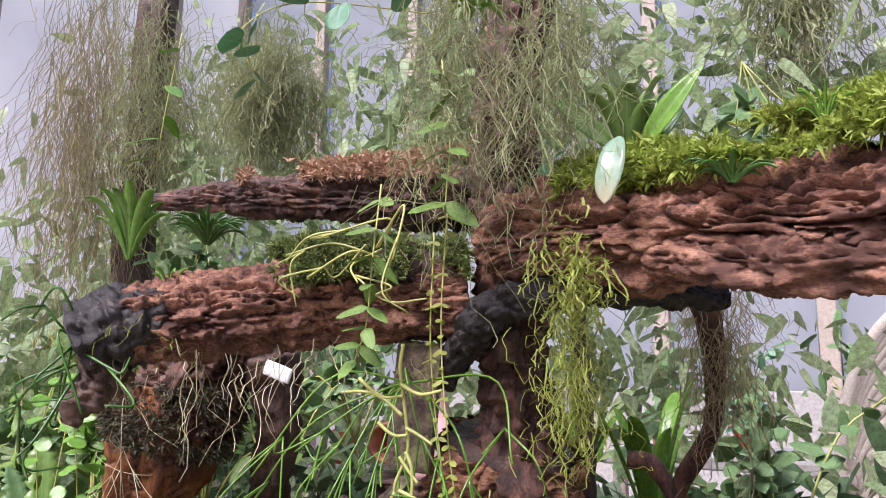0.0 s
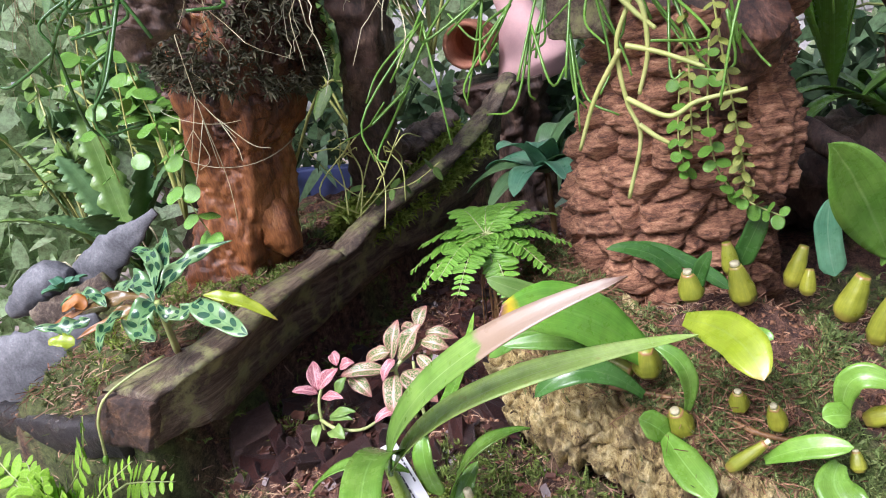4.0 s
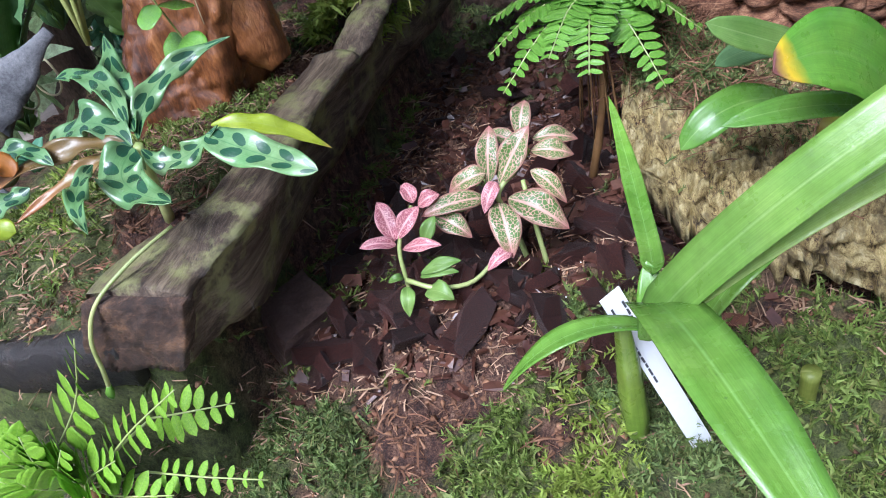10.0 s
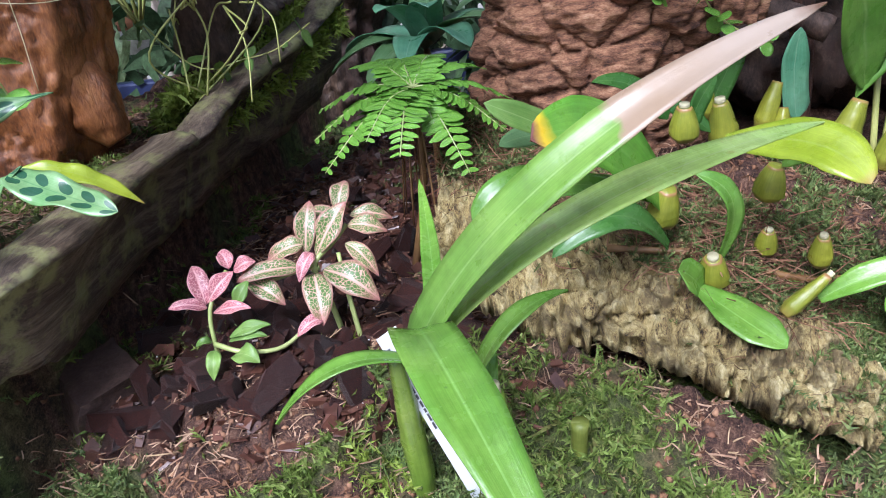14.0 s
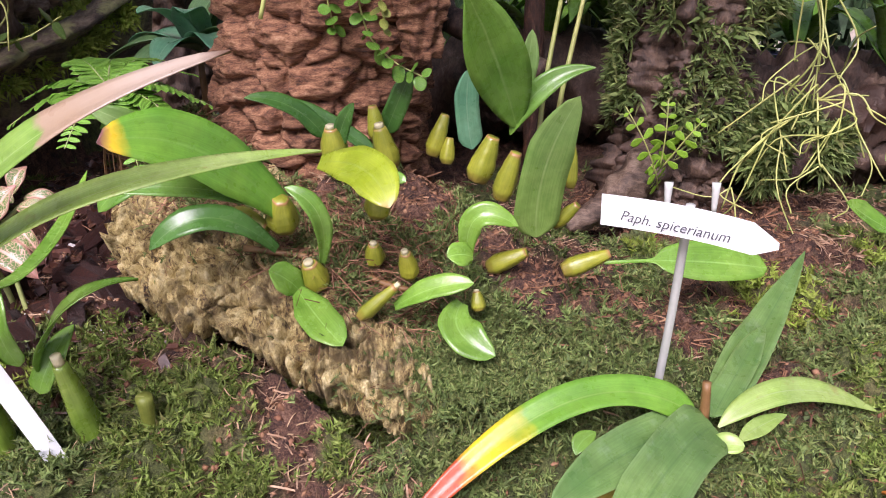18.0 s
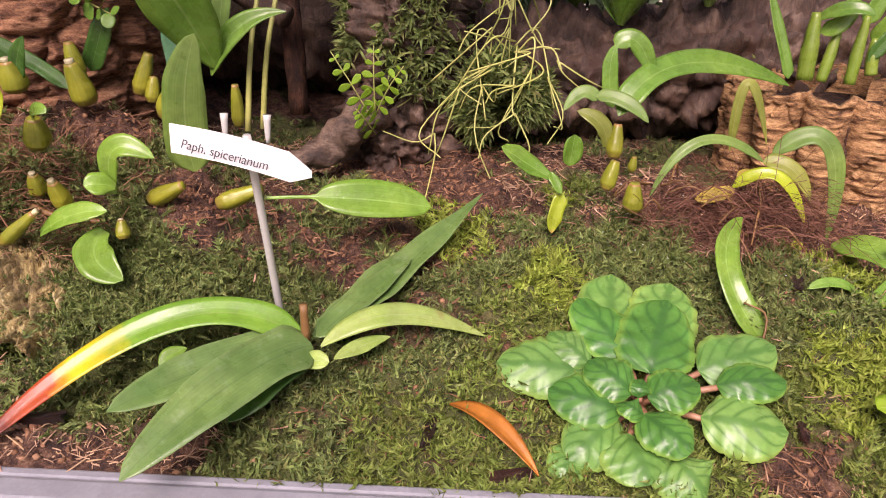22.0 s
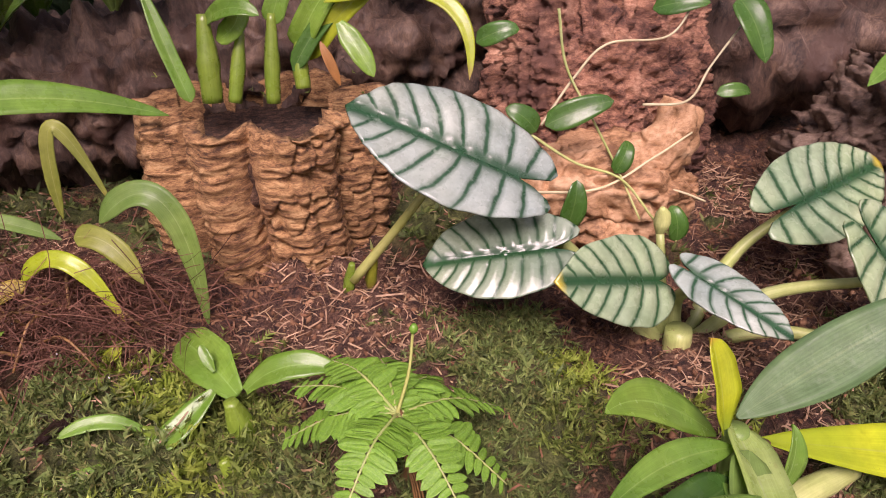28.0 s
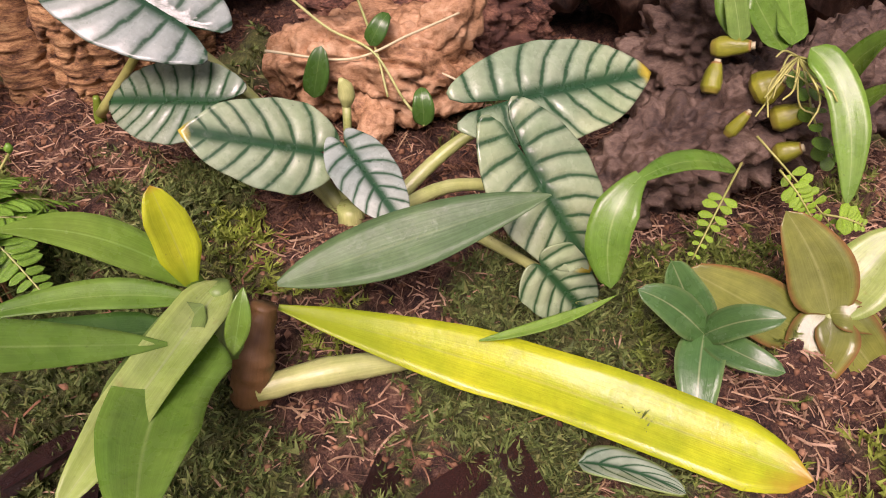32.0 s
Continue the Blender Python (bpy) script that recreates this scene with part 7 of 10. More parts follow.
br = thing("bronze_leaf_plant", gz(1.03, 0.56), "plant with glossy bronze-green pointed oval leaves", "plant")
leaf(br, (1.030, 0.555, 0.653), (0.996, 0.585, 0.705), 0.050, M["bronze"], mid=(1.017, 0.570, 0.678), up=(-0.38, -0.59, 0.71), prof="ovate", fold=0.2, n=16)
leaf(br, (1.030, 0.555, 0.653), (1.058, 0.545, 0.650), 0.026, M["bronze"], mid=(1.041, 0.550, 0.657), up=(-0.41, -0.54, 0.73), prof="ovate", fold=0.2, n=16)
leaf(br, (1.030, 0.555, 0.653), (1.019, 0.525, 0.614), 0.049, M["bronze"], mid=(1.024, 0.540, 0.637), up=(-0.38, -0.53, 0.76), prof="ovate", fold=0.2, n=16)
leaf(br, (1.030, 0.555, 0.653), (1.080, 0.530, 0.608), 0.046, M["bronze"], mid=(1.047, 0.540, 0.639), up=(-0.41, -0.52, 0.75), prof="ovate", fold=0.2, n=16)
leaf(br, (1.030, 0.555, 0.653), (1.066, 0.580, 0.700), 0.051, M["palebright"], mid=(1.048, 0.570, 0.676), up=(-0.42, -0.58, 0.70), prof="ovate", fold=0.2, n=16)
leaf(br, (1.030, 0.555, 0.653), (1.066, 0.600, 0.676), 0.033, M["bronze"], mid=(1.049, 0.580, 0.659), up=(-0.41, -0.57, 0.71), prof="ovate", fold=0.2, n=16)
tube("stem", [gz(1.035, 0.565, -0.008), (1.030, 0.555, 0.653)], [0.004, 0.003], M["stem"], br, n=6, sides=8)
FL = unit_leaf_mesh("fern_leaflet", M["fernl"], 0.6, prof="obov", n=6, m=4, fold=0.1)
fn = thing("small_fern", gz(0.97, 0.62), "tiny bright fern with round leaflets", "fern")
for b, t in (((0.978, 0.624, 0.714), (0.948, 0.579, 0.669)), ((0.989, 0.640, 0.725), (1.046, 0.600, 0.677)), ((1.001, 0.620, 0.713), (1.023, 0.600, 0.690)), ((1.027, 0.600, 0.695), (1.049, 0.590, 0.695))):
    frond(fn, b, t, 0.004, 7, FL, 0.0105, M["root"], up=(-0.3, -0.6, 0.75), skip=0.35)
yb = thing("yellow_bulb_orchid", (0.985, 0.70, 0.72), "orchid on driftwood with yellow-green bulbs and aerial roots", "orchid")
for b, t, r in (((0.966, 0.700, 0.758), (0.988, 0.690, 0.765), 0.0095),
                ((0.998, 0.685, 0.734), (1.011, 0.680, 0.748), 0.0150),
                ((1.011, 0.675, 0.719), (1.032, 0.670, 0.732), 0.0118),
                ((1.014, 0.660, 0.702), (1.028, 0.655, 0.711), 0.0096),
                ((0.966, 0.680, 0.734), (0.969, 0.690, 0.752), 0.0088),
                ((0.974, 0.650, 0.719), (0.983, 0.650, 0.736), 0.0060)):
    bulb(yb, b, t, r, "bulb", True)
leaf(yb, (1.012, 0.660, 0.777), (1.039, 0.600, 0.702), 0.024, M["green"], mid=(1.032, 0.630, 0.753), up=(-0.34, -0.58, 0.74), prof="strap", fold=0.2, n=20)
leaf(yb, (1.005, 0.680, 0.767), (0.991, 0.760, 0.796), 0.024, M["green"], mid=(1.001, 0.720, 0.778), up=(-0.27, -0.66, 0.70), prof="strap", fold=0.3)
leaf(yb, (0.980, 0.690, 0.767), (0.983, 0.760, 0.796), 0.017, M["pale"], mid=(0.982, 0.720, 0.777), up=(-0.25, -0.66, 0.71), prof="strap", fold=0.3)
leaf(yb, (1.009, 0.680, 0.771), (1.018, 0.760, 0.802), 0.021, M["green"], mid=(1.018, 0.720, 0.784), up=(-0.30, -0.65, 0.70), prof="strap", fold=0.3)
leaf(yb, (1.040, 0.660, 0.763), (1.045, 0.630, 0.800), 0.019, M["green"], mid=(1.042, 0.650, 0.782), up=(-0.35, -0.61, 0.71), prof="strap", fold=0.2)
leaf(yb, (1.044, 0.660, 0.735), (1.055, 0.630, 0.770), 0.015, M["green"], mid=(1.052, 0.650, 0.749), up=(-0.35, -0.58, 0.74), prof="strap", fold=0.2)
leaf(yb, (0.984, 0.720, 0.759), (0.908, 0.720, 0.792), 0.030, M["green"], mid=(0.968, 0.740, 0.804), up=(-0.34, -0.66, 0.67), prof="strap", fold=0.2, n=20)
for k in range(22):
    a = RNG.uniform(-2.6, 0.4)
    c = v3((1.009, 0.665, 0.769))
    L = RNG.uniform(0.02, 0.05)
    e = c + v3((math.cos(a) * L, math.sin(a) * L * 0.6 - 0.006, RNG.uniform(-0.035, 0.01)))
    tube("aerial_root", [c, (c + e) / 2 + RNG.normal(0, 0.006, 3), e], [0.0008, 0.0006], M["root"], yb, n=8, sides=5)

# ---- raised bed plants ----
spot = thing("spotted_leaf_plant", gz(-0.812, 0.545), "plant with glossy wavy leaves, dark spots on light green", "plant")
sb = v3((-0.768, 0.502, 0.839))
leaf(spot, (-0.721, 0.505, 0.839), (-0.650, 0.490, 0.816), 0.029, M["spotted"], mid=(-0.686, 0.495, 0.827), up=(0.36, -0.51, 0.78), prof="ovate", fold=0.15, wave=0.12, waves=4, n=34, m=8)
leaf(spot, (-0.765, 0.500, 0.837), (-0.713, 0.507, 0.843), 0.019, M["spotted"], mid=(-0.745, 0.500, 0.827), up=(0.43, -0.48, 0.77), prof="lance", fold=0.2, wave=0.30, waves=5, n=34, m=8)
leaf(spot, (-0.730, 0.525, 0.836), (-0.670, 0.550, 0.799), 0.015, M["yelgreen"], mid=(-0.699, 0.535, 0.826), up=(0.36, -0.53, 0.77), prof="lance", fold=0.2, wave=0.10, waves=7, n=26)
leaf(spot, (-0.768, 0.505, 0.842), (-0.727, 0.577, 0.872), 0.018, M["spotted"], mid=(-0.767, 0.545, 0.862), up=(0.49, -0.59, 0.64), prof="lance", fold=0.2, wave=0.30, waves=5, n=34, m=8)
leaf(spot, (-0.768, 0.505, 0.847), (-0.826, 0.585, 0.885), 0.021, M["spotted"], mid=(-0.801, 0.545, 0.861), up=(0.53, -0.57, 0.63), prof="lance", fold=0.2, wave=0.30, waves=5, n=34, m=8)
leaf(spot, (-0.775, 0.510, 0.850), (-0.859, 0.560, 0.869), 0.019, M["spotted"], mid=(-0.814, 0.545, 0.867), up=(0.55, -0.56, 0.62), prof="lance", fold=0.2, wave=0.30, waves=5, n=34, m=8)
leaf(spot, (-0.771, 0.500, 0.840), (-0.850, 0.515, 0.836), 0.028, M["spotted"], mid=(-0.807, 0.515, 0.853), up=(0.52, -0.50, 0.70), prof="lance", fold=0.15, wave=0.30, waves=5, n=34, m=8)
leaf(spot, (-0.768, 0.498, 0.839), (-0.717, 0.449, 0.828), 0.034, M["spotted"], mid=(-0.761, 0.470, 0.832), up=(0.50, -0.48, 0.72), prof="ovate", fold=0.12, wave=0.30, waves=5, n=34, m=8)
leaf(spot, (-0.775, 0.470, 0.845), (-0.743, 0.414, 0.834), 0.013, M["spotted"], mid=(-0.765, 0.440, 0.842), up=(0.51, -0.43, 0.74), prof="lance", fold=0.2, wave=0.30, waves=5, n=34, m=8)
leaf(spot, (-0.773, 0.500, 0.838), (-0.881, 0.460, 0.828), 0.015, M["olivebrown"], mid=(-0.814, 0.490, 0.846), up=(0.50, -0.43, 0.75), prof="lance", fold=0.25, wave=0.30, waves=5, n=34, m=8)
leaf(spot, (-0.778, 0.500, 0.837), (-0.837, 0.455, 0.820), 0.012, M["olivebrown"], mid=(-0.800, 0.485, 0.835), up=(0.48, -0.43, 0.76), prof="lance", fold=0.25, wave=0.30, waves=5, n=34, m=8)
leaf(spot, (-0.813, 0.480, 0.843), (-0.876, 0.475, 0.845), 0.015, M["spotted"], mid=(-0.841, 0.485, 0.853), up=(0.54, -0.43, 0.72), prof="lance", fold=0.2, wave=0.30, waves=5, n=34, m=8)
leaf(spot, (-0.829, 0.470, 0.835), (-0.872, 0.440, 0.839), 0.018, M["spotted"], mid=(-0.846, 0.455, 0.832), up=(0.55, -0.38, 0.74), prof="lance", fold=0.2, wave=0.30, waves=5, n=34, m=8)
leaf(spot, (-0.842, 0.475, 0.841), (-0.860, 0.465, 0.843), 0.018, M["orangeleaf"], mid=(-0.848, 0.475, 0.851), up=(0.55, -0.41, 0.72), prof="ovate", fold=0.2, wave=0.1)
leaf(spot, (-0.835, 0.450, 0.817), (-0.859, 0.440, 0.822), 0.018, M["yelgreen"], mid=(-0.847, 0.445, 0.823), up=(0.55, -0.37, 0.75), prof="ovate", fold=0.2, wave=0.1)
tube("stem", [gz(-0.80, 0.53, -0.01), sb], [0.004, 0.003], M["stem"], spot, n=5, sides=8)

fit_ = thing("netted_leaf_plant", gz(-0.575, 0.60), "small plant with green leaves netted in pink and white", "plant")
fc = v3((-0.583, 0.598, 0.724))
leaf(fit_, (-0.566, 0.625, 0.754), (-0.562, 0.645, 0.772), 0.017, M["fit"], mid=(-0.563, 0.632, 0.767), up=(0.14, -0.66, 0.74), prof="lance", fold=0.3, wave=0.12, waves=3, n=14)
leaf(fit_, (-0.557, 0.625, 0.751), (-0.527, 0.635, 0.742), 0.015, M["fit"], mid=(-0.541, 0.627, 0.751), up=(0.11, -0.65, 0.76), prof="lance", fold=0.3, wave=0.12, waves=3, n=14)
leaf(fit_, (-0.557, 0.615, 0.747), (-0.529, 0.620, 0.738), 0.018, M["fit"], mid=(-0.542, 0.614, 0.747), up=(0.11, -0.63, 0.77), prof="lance", fold=0.3, wave=0.12, waves=3, n=14)
leaf(fit_, (-0.558, 0.605, 0.737), (-0.536, 0.600, 0.711), 0.015, M["fit"], mid=(-0.546, 0.600, 0.729), up=(0.11, -0.61, 0.79), prof="lance", fold=0.3, wave=0.12, waves=3, n=14)
leaf(fit_, (-0.576, 0.598, 0.720), (-0.535, 0.588, 0.697), 0.028, M["fit"], mid=(-0.554, 0.590, 0.714), up=(0.12, -0.59, 0.80), prof="lance", fold=0.3, wave=0.12, waves=3, n=14)
leaf(fit_, (-0.583, 0.595, 0.719), (-0.573, 0.565, 0.691), 0.025, M["fit"], mid=(-0.577, 0.577, 0.710), up=(0.16, -0.57, 0.81), prof="lance", fold=0.3, wave=0.12, waves=3, n=14)
leaf(fit_, (-0.583, 0.600, 0.733), (-0.592, 0.585, 0.717), 0.013, M["fitpink"], mid=(-0.586, 0.590, 0.730), up=(0.17, -0.59, 0.79), prof="lance", fold=0.3, wave=0.12, waves=3, n=14)
leaf(fit_, (-0.592, 0.595, 0.724), (-0.635, 0.575, 0.725), 0.018, M["fit"], mid=(-0.612, 0.582, 0.729), up=(0.21, -0.58, 0.79), prof="lance", fold=0.3, wave=0.12, waves=3, n=14)
leaf(fit_, (-0.591, 0.605, 0.738), (-0.619, 0.600, 0.728), 0.019, M["fit"], mid=(-0.603, 0.600, 0.738), up=(0.20, -0.60, 0.77), prof="lance", fold=0.3, wave=0.12, waves=3, n=14)
leaf(fit_, (-0.590, 0.605, 0.730), (-0.586, 0.625, 0.765), 0.019, M["fit"], mid=(-0.587, 0.612, 0.752), up=(0.18, -0.63, 0.76), prof="lance", fold=0.3, wave=0.12, waves=3, n=14)
leaf(fit_, (-0.582, 0.605, 0.729), (-0.557, 0.620, 0.764), 0.022, M["fit"], mid=(-0.568, 0.610, 0.751), up=(0.15, -0.63, 0.76), prof="lance", fold=0.3, wave=0.12, waves=3, n=14)
leaf(fit_, (-0.571, 0.630, 0.745), (-0.594, 0.640, 0.750), 0.015, M["fit"], mid=(-0.581, 0.632, 0.752), up=(0.16, -0.64, 0.75), prof="lance", fold=0.3, wave=0.12, waves=3, n=14)
leaf(fit_, (-0.630, 0.585, 0.719), (-0.602, 0.575, 0.704), 0.019, M["fit"], mid=(-0.614, 0.577, 0.716), up=(0.21, -0.57, 0.80), prof="lance", fold=0.3, wave=0.12, waves=3, n=14)
leaf(fit_, (-0.574, 0.570, 0.694), (-0.590, 0.555, 0.689), 0.012, M["fitpink"], mid=(-0.580, 0.560, 0.697), up=(0.16, -0.54, 0.82), prof="lance", fold=0.3, wave=0.12, waves=3, n=14)
tube("stem", [gz(-0.570, 0.600, -0.01), (-0.578, 0.600, 0.70), fc, (-0.570, 0.612, 0.735), (-0.560, 0.622, 0.745)], [0.0024, 0.0018], M["stem"], fit_, n=16, sides=7)
tube("stem", [gz(-0.555, 0.592, -0.01), (-0.560, 0.595, 0.70), (-0.565, 0.605, 0.73)], [0.0022, 0.0016], M["stem"], fit_, n=10, sides=7)
tube("stem", [fc, (-0.60, 0.590, 0.722), (-0.628, 0.583, 0.716)], [0.002, 0.0016], M["stem"], fit_, n=10, sides=7)
pk = thing("pink_netted_plant", gz(-0.655, 0.56), "small plant with pink-netted leaves on creeping stems", "plant")
pc = v3((-0.649, 0.556, 0.716))
leaf(pk, (-0.653, 0.558, 0.717), (-0.665, 0.575, 0.740), 0.017, M["fitpink"], mid=(-0.657, 0.564, 0.732), up=(0.28, -0.56, 0.78), prof="lance", fold=0.3, wave=0.12, waves=3, n=14)
leaf(pk, (-0.651, 0.558, 0.719), (-0.635, 0.575, 0.734), 0.015, M["fitpink"], mid=(-0.641, 0.564, 0.730), up=(0.26, -0.56, 0.79), prof="lance", fold=0.3, wave=0.12, waves=3, n=14)
leaf(pk, (-0.651, 0.555, 0.716), (-0.674, 0.545, 0.722), 0.011, M["fitpink"], mid=(-0.661, 0.548, 0.723), up=(0.29, -0.53, 0.80), prof="lance", fold=0.3, wave=0.12, waves=3, n=14)
leaf(pk, (-0.647, 0.555, 0.712), (-0.616, 0.550, 0.717), 0.011, M["fitpink"], mid=(-0.630, 0.550, 0.718), up=(0.24, -0.54, 0.81), prof="lance", fold=0.3, wave=0.12, waves=3, n=14)
leaf(pk, (-0.640, 0.580, 0.734), (-0.650, 0.590, 0.743), 0.013, M["fitpink"], mid=(-0.643, 0.583, 0.742), up=(0.26, -0.58, 0.77), prof="lance", fold=0.3, wave=0.12, waves=3, n=14)
leaf(pk, (-0.637, 0.580, 0.731), (-0.621, 0.585, 0.736), 0.013, M["fitpink"], mid=(-0.628, 0.580, 0.737), up=(0.24, -0.58, 0.78), prof="lance", fold=0.3, wave=0.12, waves=3, n=14)
leaf(pk, (-0.635, 0.545, 0.697), (-0.605, 0.550, 0.703), 0.011, M["pale"], mid=(-0.618, 0.546, 0.704), up=(0.22, -0.53, 0.82), prof="lance", fold=0.3, wave=0.12, waves=3, n=14)
leaf(pk, (-0.636, 0.545, 0.694), (-0.607, 0.545, 0.697), 0.010, M["pale"], mid=(-0.620, 0.543, 0.700), up=(0.22, -0.52, 0.82), prof="lance", fold=0.3, wave=0.12, waves=3, n=14)
leaf(pk, (-0.646, 0.540, 0.690), (-0.644, 0.525, 0.675), 0.012, M["pale"], mid=(-0.643, 0.530, 0.687), up=(0.25, -0.49, 0.83), prof="lance", fold=0.3, wave=0.12, waves=3, n=14)
leaf(pk, (-0.632, 0.540, 0.686), (-0.610, 0.530, 0.685), 0.017, M["pale"], mid=(-0.620, 0.533, 0.690), up=(0.22, -0.51, 0.83), prof="lance", fold=0.3, wave=0.12, waves=3, n=14)
leaf(pk, (-0.634, 0.560, 0.711), (-0.623, 0.570, 0.728), 0.012, M["pale"], mid=(-0.627, 0.563, 0.723), up=(0.24, -0.56, 0.80), prof="lance", fold=0.3, wave=0.12, waves=3, n=14)
leaf(pk, (-0.649, 0.545, 0.694), (-0.659, 0.540, 0.694), 0.007, M["pale"], mid=(-0.652, 0.540, 0.698), up=(0.27, -0.51, 0.82), prof="lance", fold=0.3, wave=0.12, waves=3, n=14)
tube("stem", [gz(-0.650, 0.552, -0.01), (-0.648, 0.547, 0.692), pc, (-0.640, 0.575, 0.735)], [0.002, 0.0015], M["stem"], pk, n=12, sides=6)
tube("runner", [(-0.647, 0.545, 0.692), (-0.624, 0.540, 0.688), (-0.601, 0.550, 0.684), (-0.585, 0.57, 0.69)], [0.002, 0.0016], M["stem"], pk, n=14, sides=6)
fs_ = thing("fallen_silver_leaf", gz(0.895, 0.451), "fallen silvery dead leaf lying by the rail", "leaf")
leaf(fs_, gz(0.872, 0.458, 0.010), gz(0.925, 0.443, 0.008), 0.026, M["silver_g"], arch=0.006, prof="ovate", fold=0.3, name="blade")

# ---- moss, fibre, bark litter ----
def island_mat(name, cols, rough=0.7, trans=0.25):
    m, n, l, p = nodes(name)
    g = n.new("ShaderNodeNewGeometry")
    st = [(i / (len(cols) - 1), c) for i, c in enumerate(cols)]
    col = ramp(n, l, g.outputs["Random Per Island"], st)
    col = mix(n, l, tex_noise(n, l, coord(n, l), 18, 3), col, tuple(c * 0.7 for c in cols[len(cols) // 2]), "MIX")
    stain = ramp(n, l, tex_noise(n, l, coord(n, l), 85, 4, 0.7), [(0.33, (0.55, 0.48, 0.42)), (0.62, (1.2, 1.2, 1.15))])
    col = mix(n, l, 1.0, col, stain, "MULTIPLY")
    l.new(col, p.inputs["Base Color"])
    p.inputs["Roughness"].default_value = rough
    if trans:
        tr, mx = n.new("ShaderNodeBsdfTranslucent"), n.new("ShaderNodeMixShader")
        l.new(col, tr.inputs[0])
        mx.inputs[0].default_value = trans
        l.new(p.outputs[0], mx.inputs[1])
        l.new(tr.outputs[0], mx.inputs[2])
        l.new(mx.outputs[0], n["Material Output"].inputs[0])
    return m


def fast_mesh(name, verts, quads, mat, label, category):
    """A large mesh of quads as one thing of the kind stuff."""
    me = bpy.data.meshes.new(name)
    v, q = np.asarray(verts, np.float32), np.asarray(quads, np.int32)
    me.vertices.add(len(v))
    me.vertices.foreach_set("co", v.ravel())
    me.loops.add(q.size)
    me.loops.foreach_set("vertex_index", q.ravel())
    me.polygons.add(len(q))
    me.polygons.foreach_set("loop_start", np.arange(0, q.size, q.shape[1], dtype=np.int32))
    me.polygons.foreach_set("use_smooth", np.ones(len(q), bool))
    me.materials.append(mat)
    me.update(calc_edges=True)
    return tagged(new(name, me), label, category, kind="stuff")


def unit(a):
    return a / (np.linalg.norm(a, axis=1)[:, None] + 1e-9)


def ribbons(base, ahead, length, width, bend, segs=3, taper=True):
    """Bent tapering ribbons: rows of base, direction, length, width and bend vector."""
    n = len(base)
    side = unit(np.cross(ahead, RNG.normal(0, 1, (n, 3))))
    vs = []
    for k in range(segs + 1):
        s = k / segs
        c = base + ahead * (length * s)[:, None] + bend * (length * s * s)[:, None]
        w = width * ((1 - s) ** 0.6 * (0.55 + 1.5 * s * (1 - s)) + 0.04 if taper else 0.5)
        vs += [c - side * w[:, None], c + side * w[:, None]] if not np.isscalar(w) else [c - side * w, c + side * w]
    v = np.stack(vs, 1).reshape(-1, 3)
    o = (np.arange(n) * (2 * (segs + 1)))[:, None]
    f = np.concatenate([o + np.array([[2 * k, 2 * k + 1, 2 * k + 3, 2 * k + 2]]) for k in range(segs)], 1).reshape(-1, 4)
    return v, f


def sprigs(pos, nor, size, blades=5, spread=0.75, width=0.16):
    """Moss sprigs: a few pointed blades fanning from each place."""
    n = len(pos)
    p = np.repeat(pos, blades, 0)
    nn = np.repeat(nor, blades, 0)
    sz = np.repeat(size, blades) * RNG.uniform(0.6, 1.1, n * blades)
    d = unit(nn + RNG.normal(0, spread, (n * blades, 3)))
    return ribbons(p, d, sz, sz * width, np.array([[0, 0, -0.25]]) + RNG.normal(0, 0.12, (n * blades, 3)), 2)


def feather(pos, nor, size, pairs=5, spread=0.9):
    """Feathery moss shoots: a stem with short side blades."""
    n = len(pos)
    d = unit(nor + RNG.normal(0, spread, (n, 3)))
    d[:, 2] = np.abs(d[:, 2]) * 0.8 + 0.12
    d = unit(d)
    s = unit(np.cross(d, RNG.normal(0, 1, (n, 3))))
    bend = np.array([[0, 0, -0.35]]) + RNG.normal(0, 0.15, (n, 3))
    vs, fs = [], []
    o = 0
    v, f = ribbons(pos, d, size, size * 0.09, bend, 2)
    vs.append(v)
    fs.append(f)
    o += len(v)
    for k in range(1, pairs + 1):
        q = k / (pairs + 0.6)
        b = pos + d * (size * q)[:, None] + bend * (size * q * q)[:, None]
        for g in (-1, 1):
            a = unit(s * g + d * 0.9 + RNG.normal(0, 0.2, (n, 3)))
            ln = size * (0.42 - 0.24 * q) * RNG.uniform(0.7, 1.3, n)
            v, f = ribbons(b, a, ln, ln * 0.30, np.zeros((1, 3)), 1)
            vs.append(v)
            fs.append(f + o)
            o += len(v)
    return np.vstack(vs), np.vstack(fs)


MOSS_G = island_mat("moss_blades", [(0.04, 0.06, 0.018), (0.12, 0.18, 0.035), (0.23, 0.33, 0.06), (0.39, 0.50, 0.13), (0.28, 0.23, 0.09)], 0.7, 0.35)
MOSS_B = island_mat("moss_bright", [(0.20, 0.29, 0.04), (0.36, 0.48, 0.07), (0.50, 0.60, 0.14)], 0.7, 0.35)
MOSS_D = island_mat("moss_dark", [(0.03, 0.045, 0.02), (0.09, 0.14, 0.04), (0.20, 0.29, 0.08), (0.37, 0.46, 0.15), (0.23, 0.17, 0.07)], 0.7, 0.3)
MOSS_K = island_mat("moss_blackish", [(0.02, 0.02, 0.012), (0.06, 0.065, 0.035), (0.13, 0.13, 0.07), (0.10, 0.07, 0.04)], 0.8, 0.1)
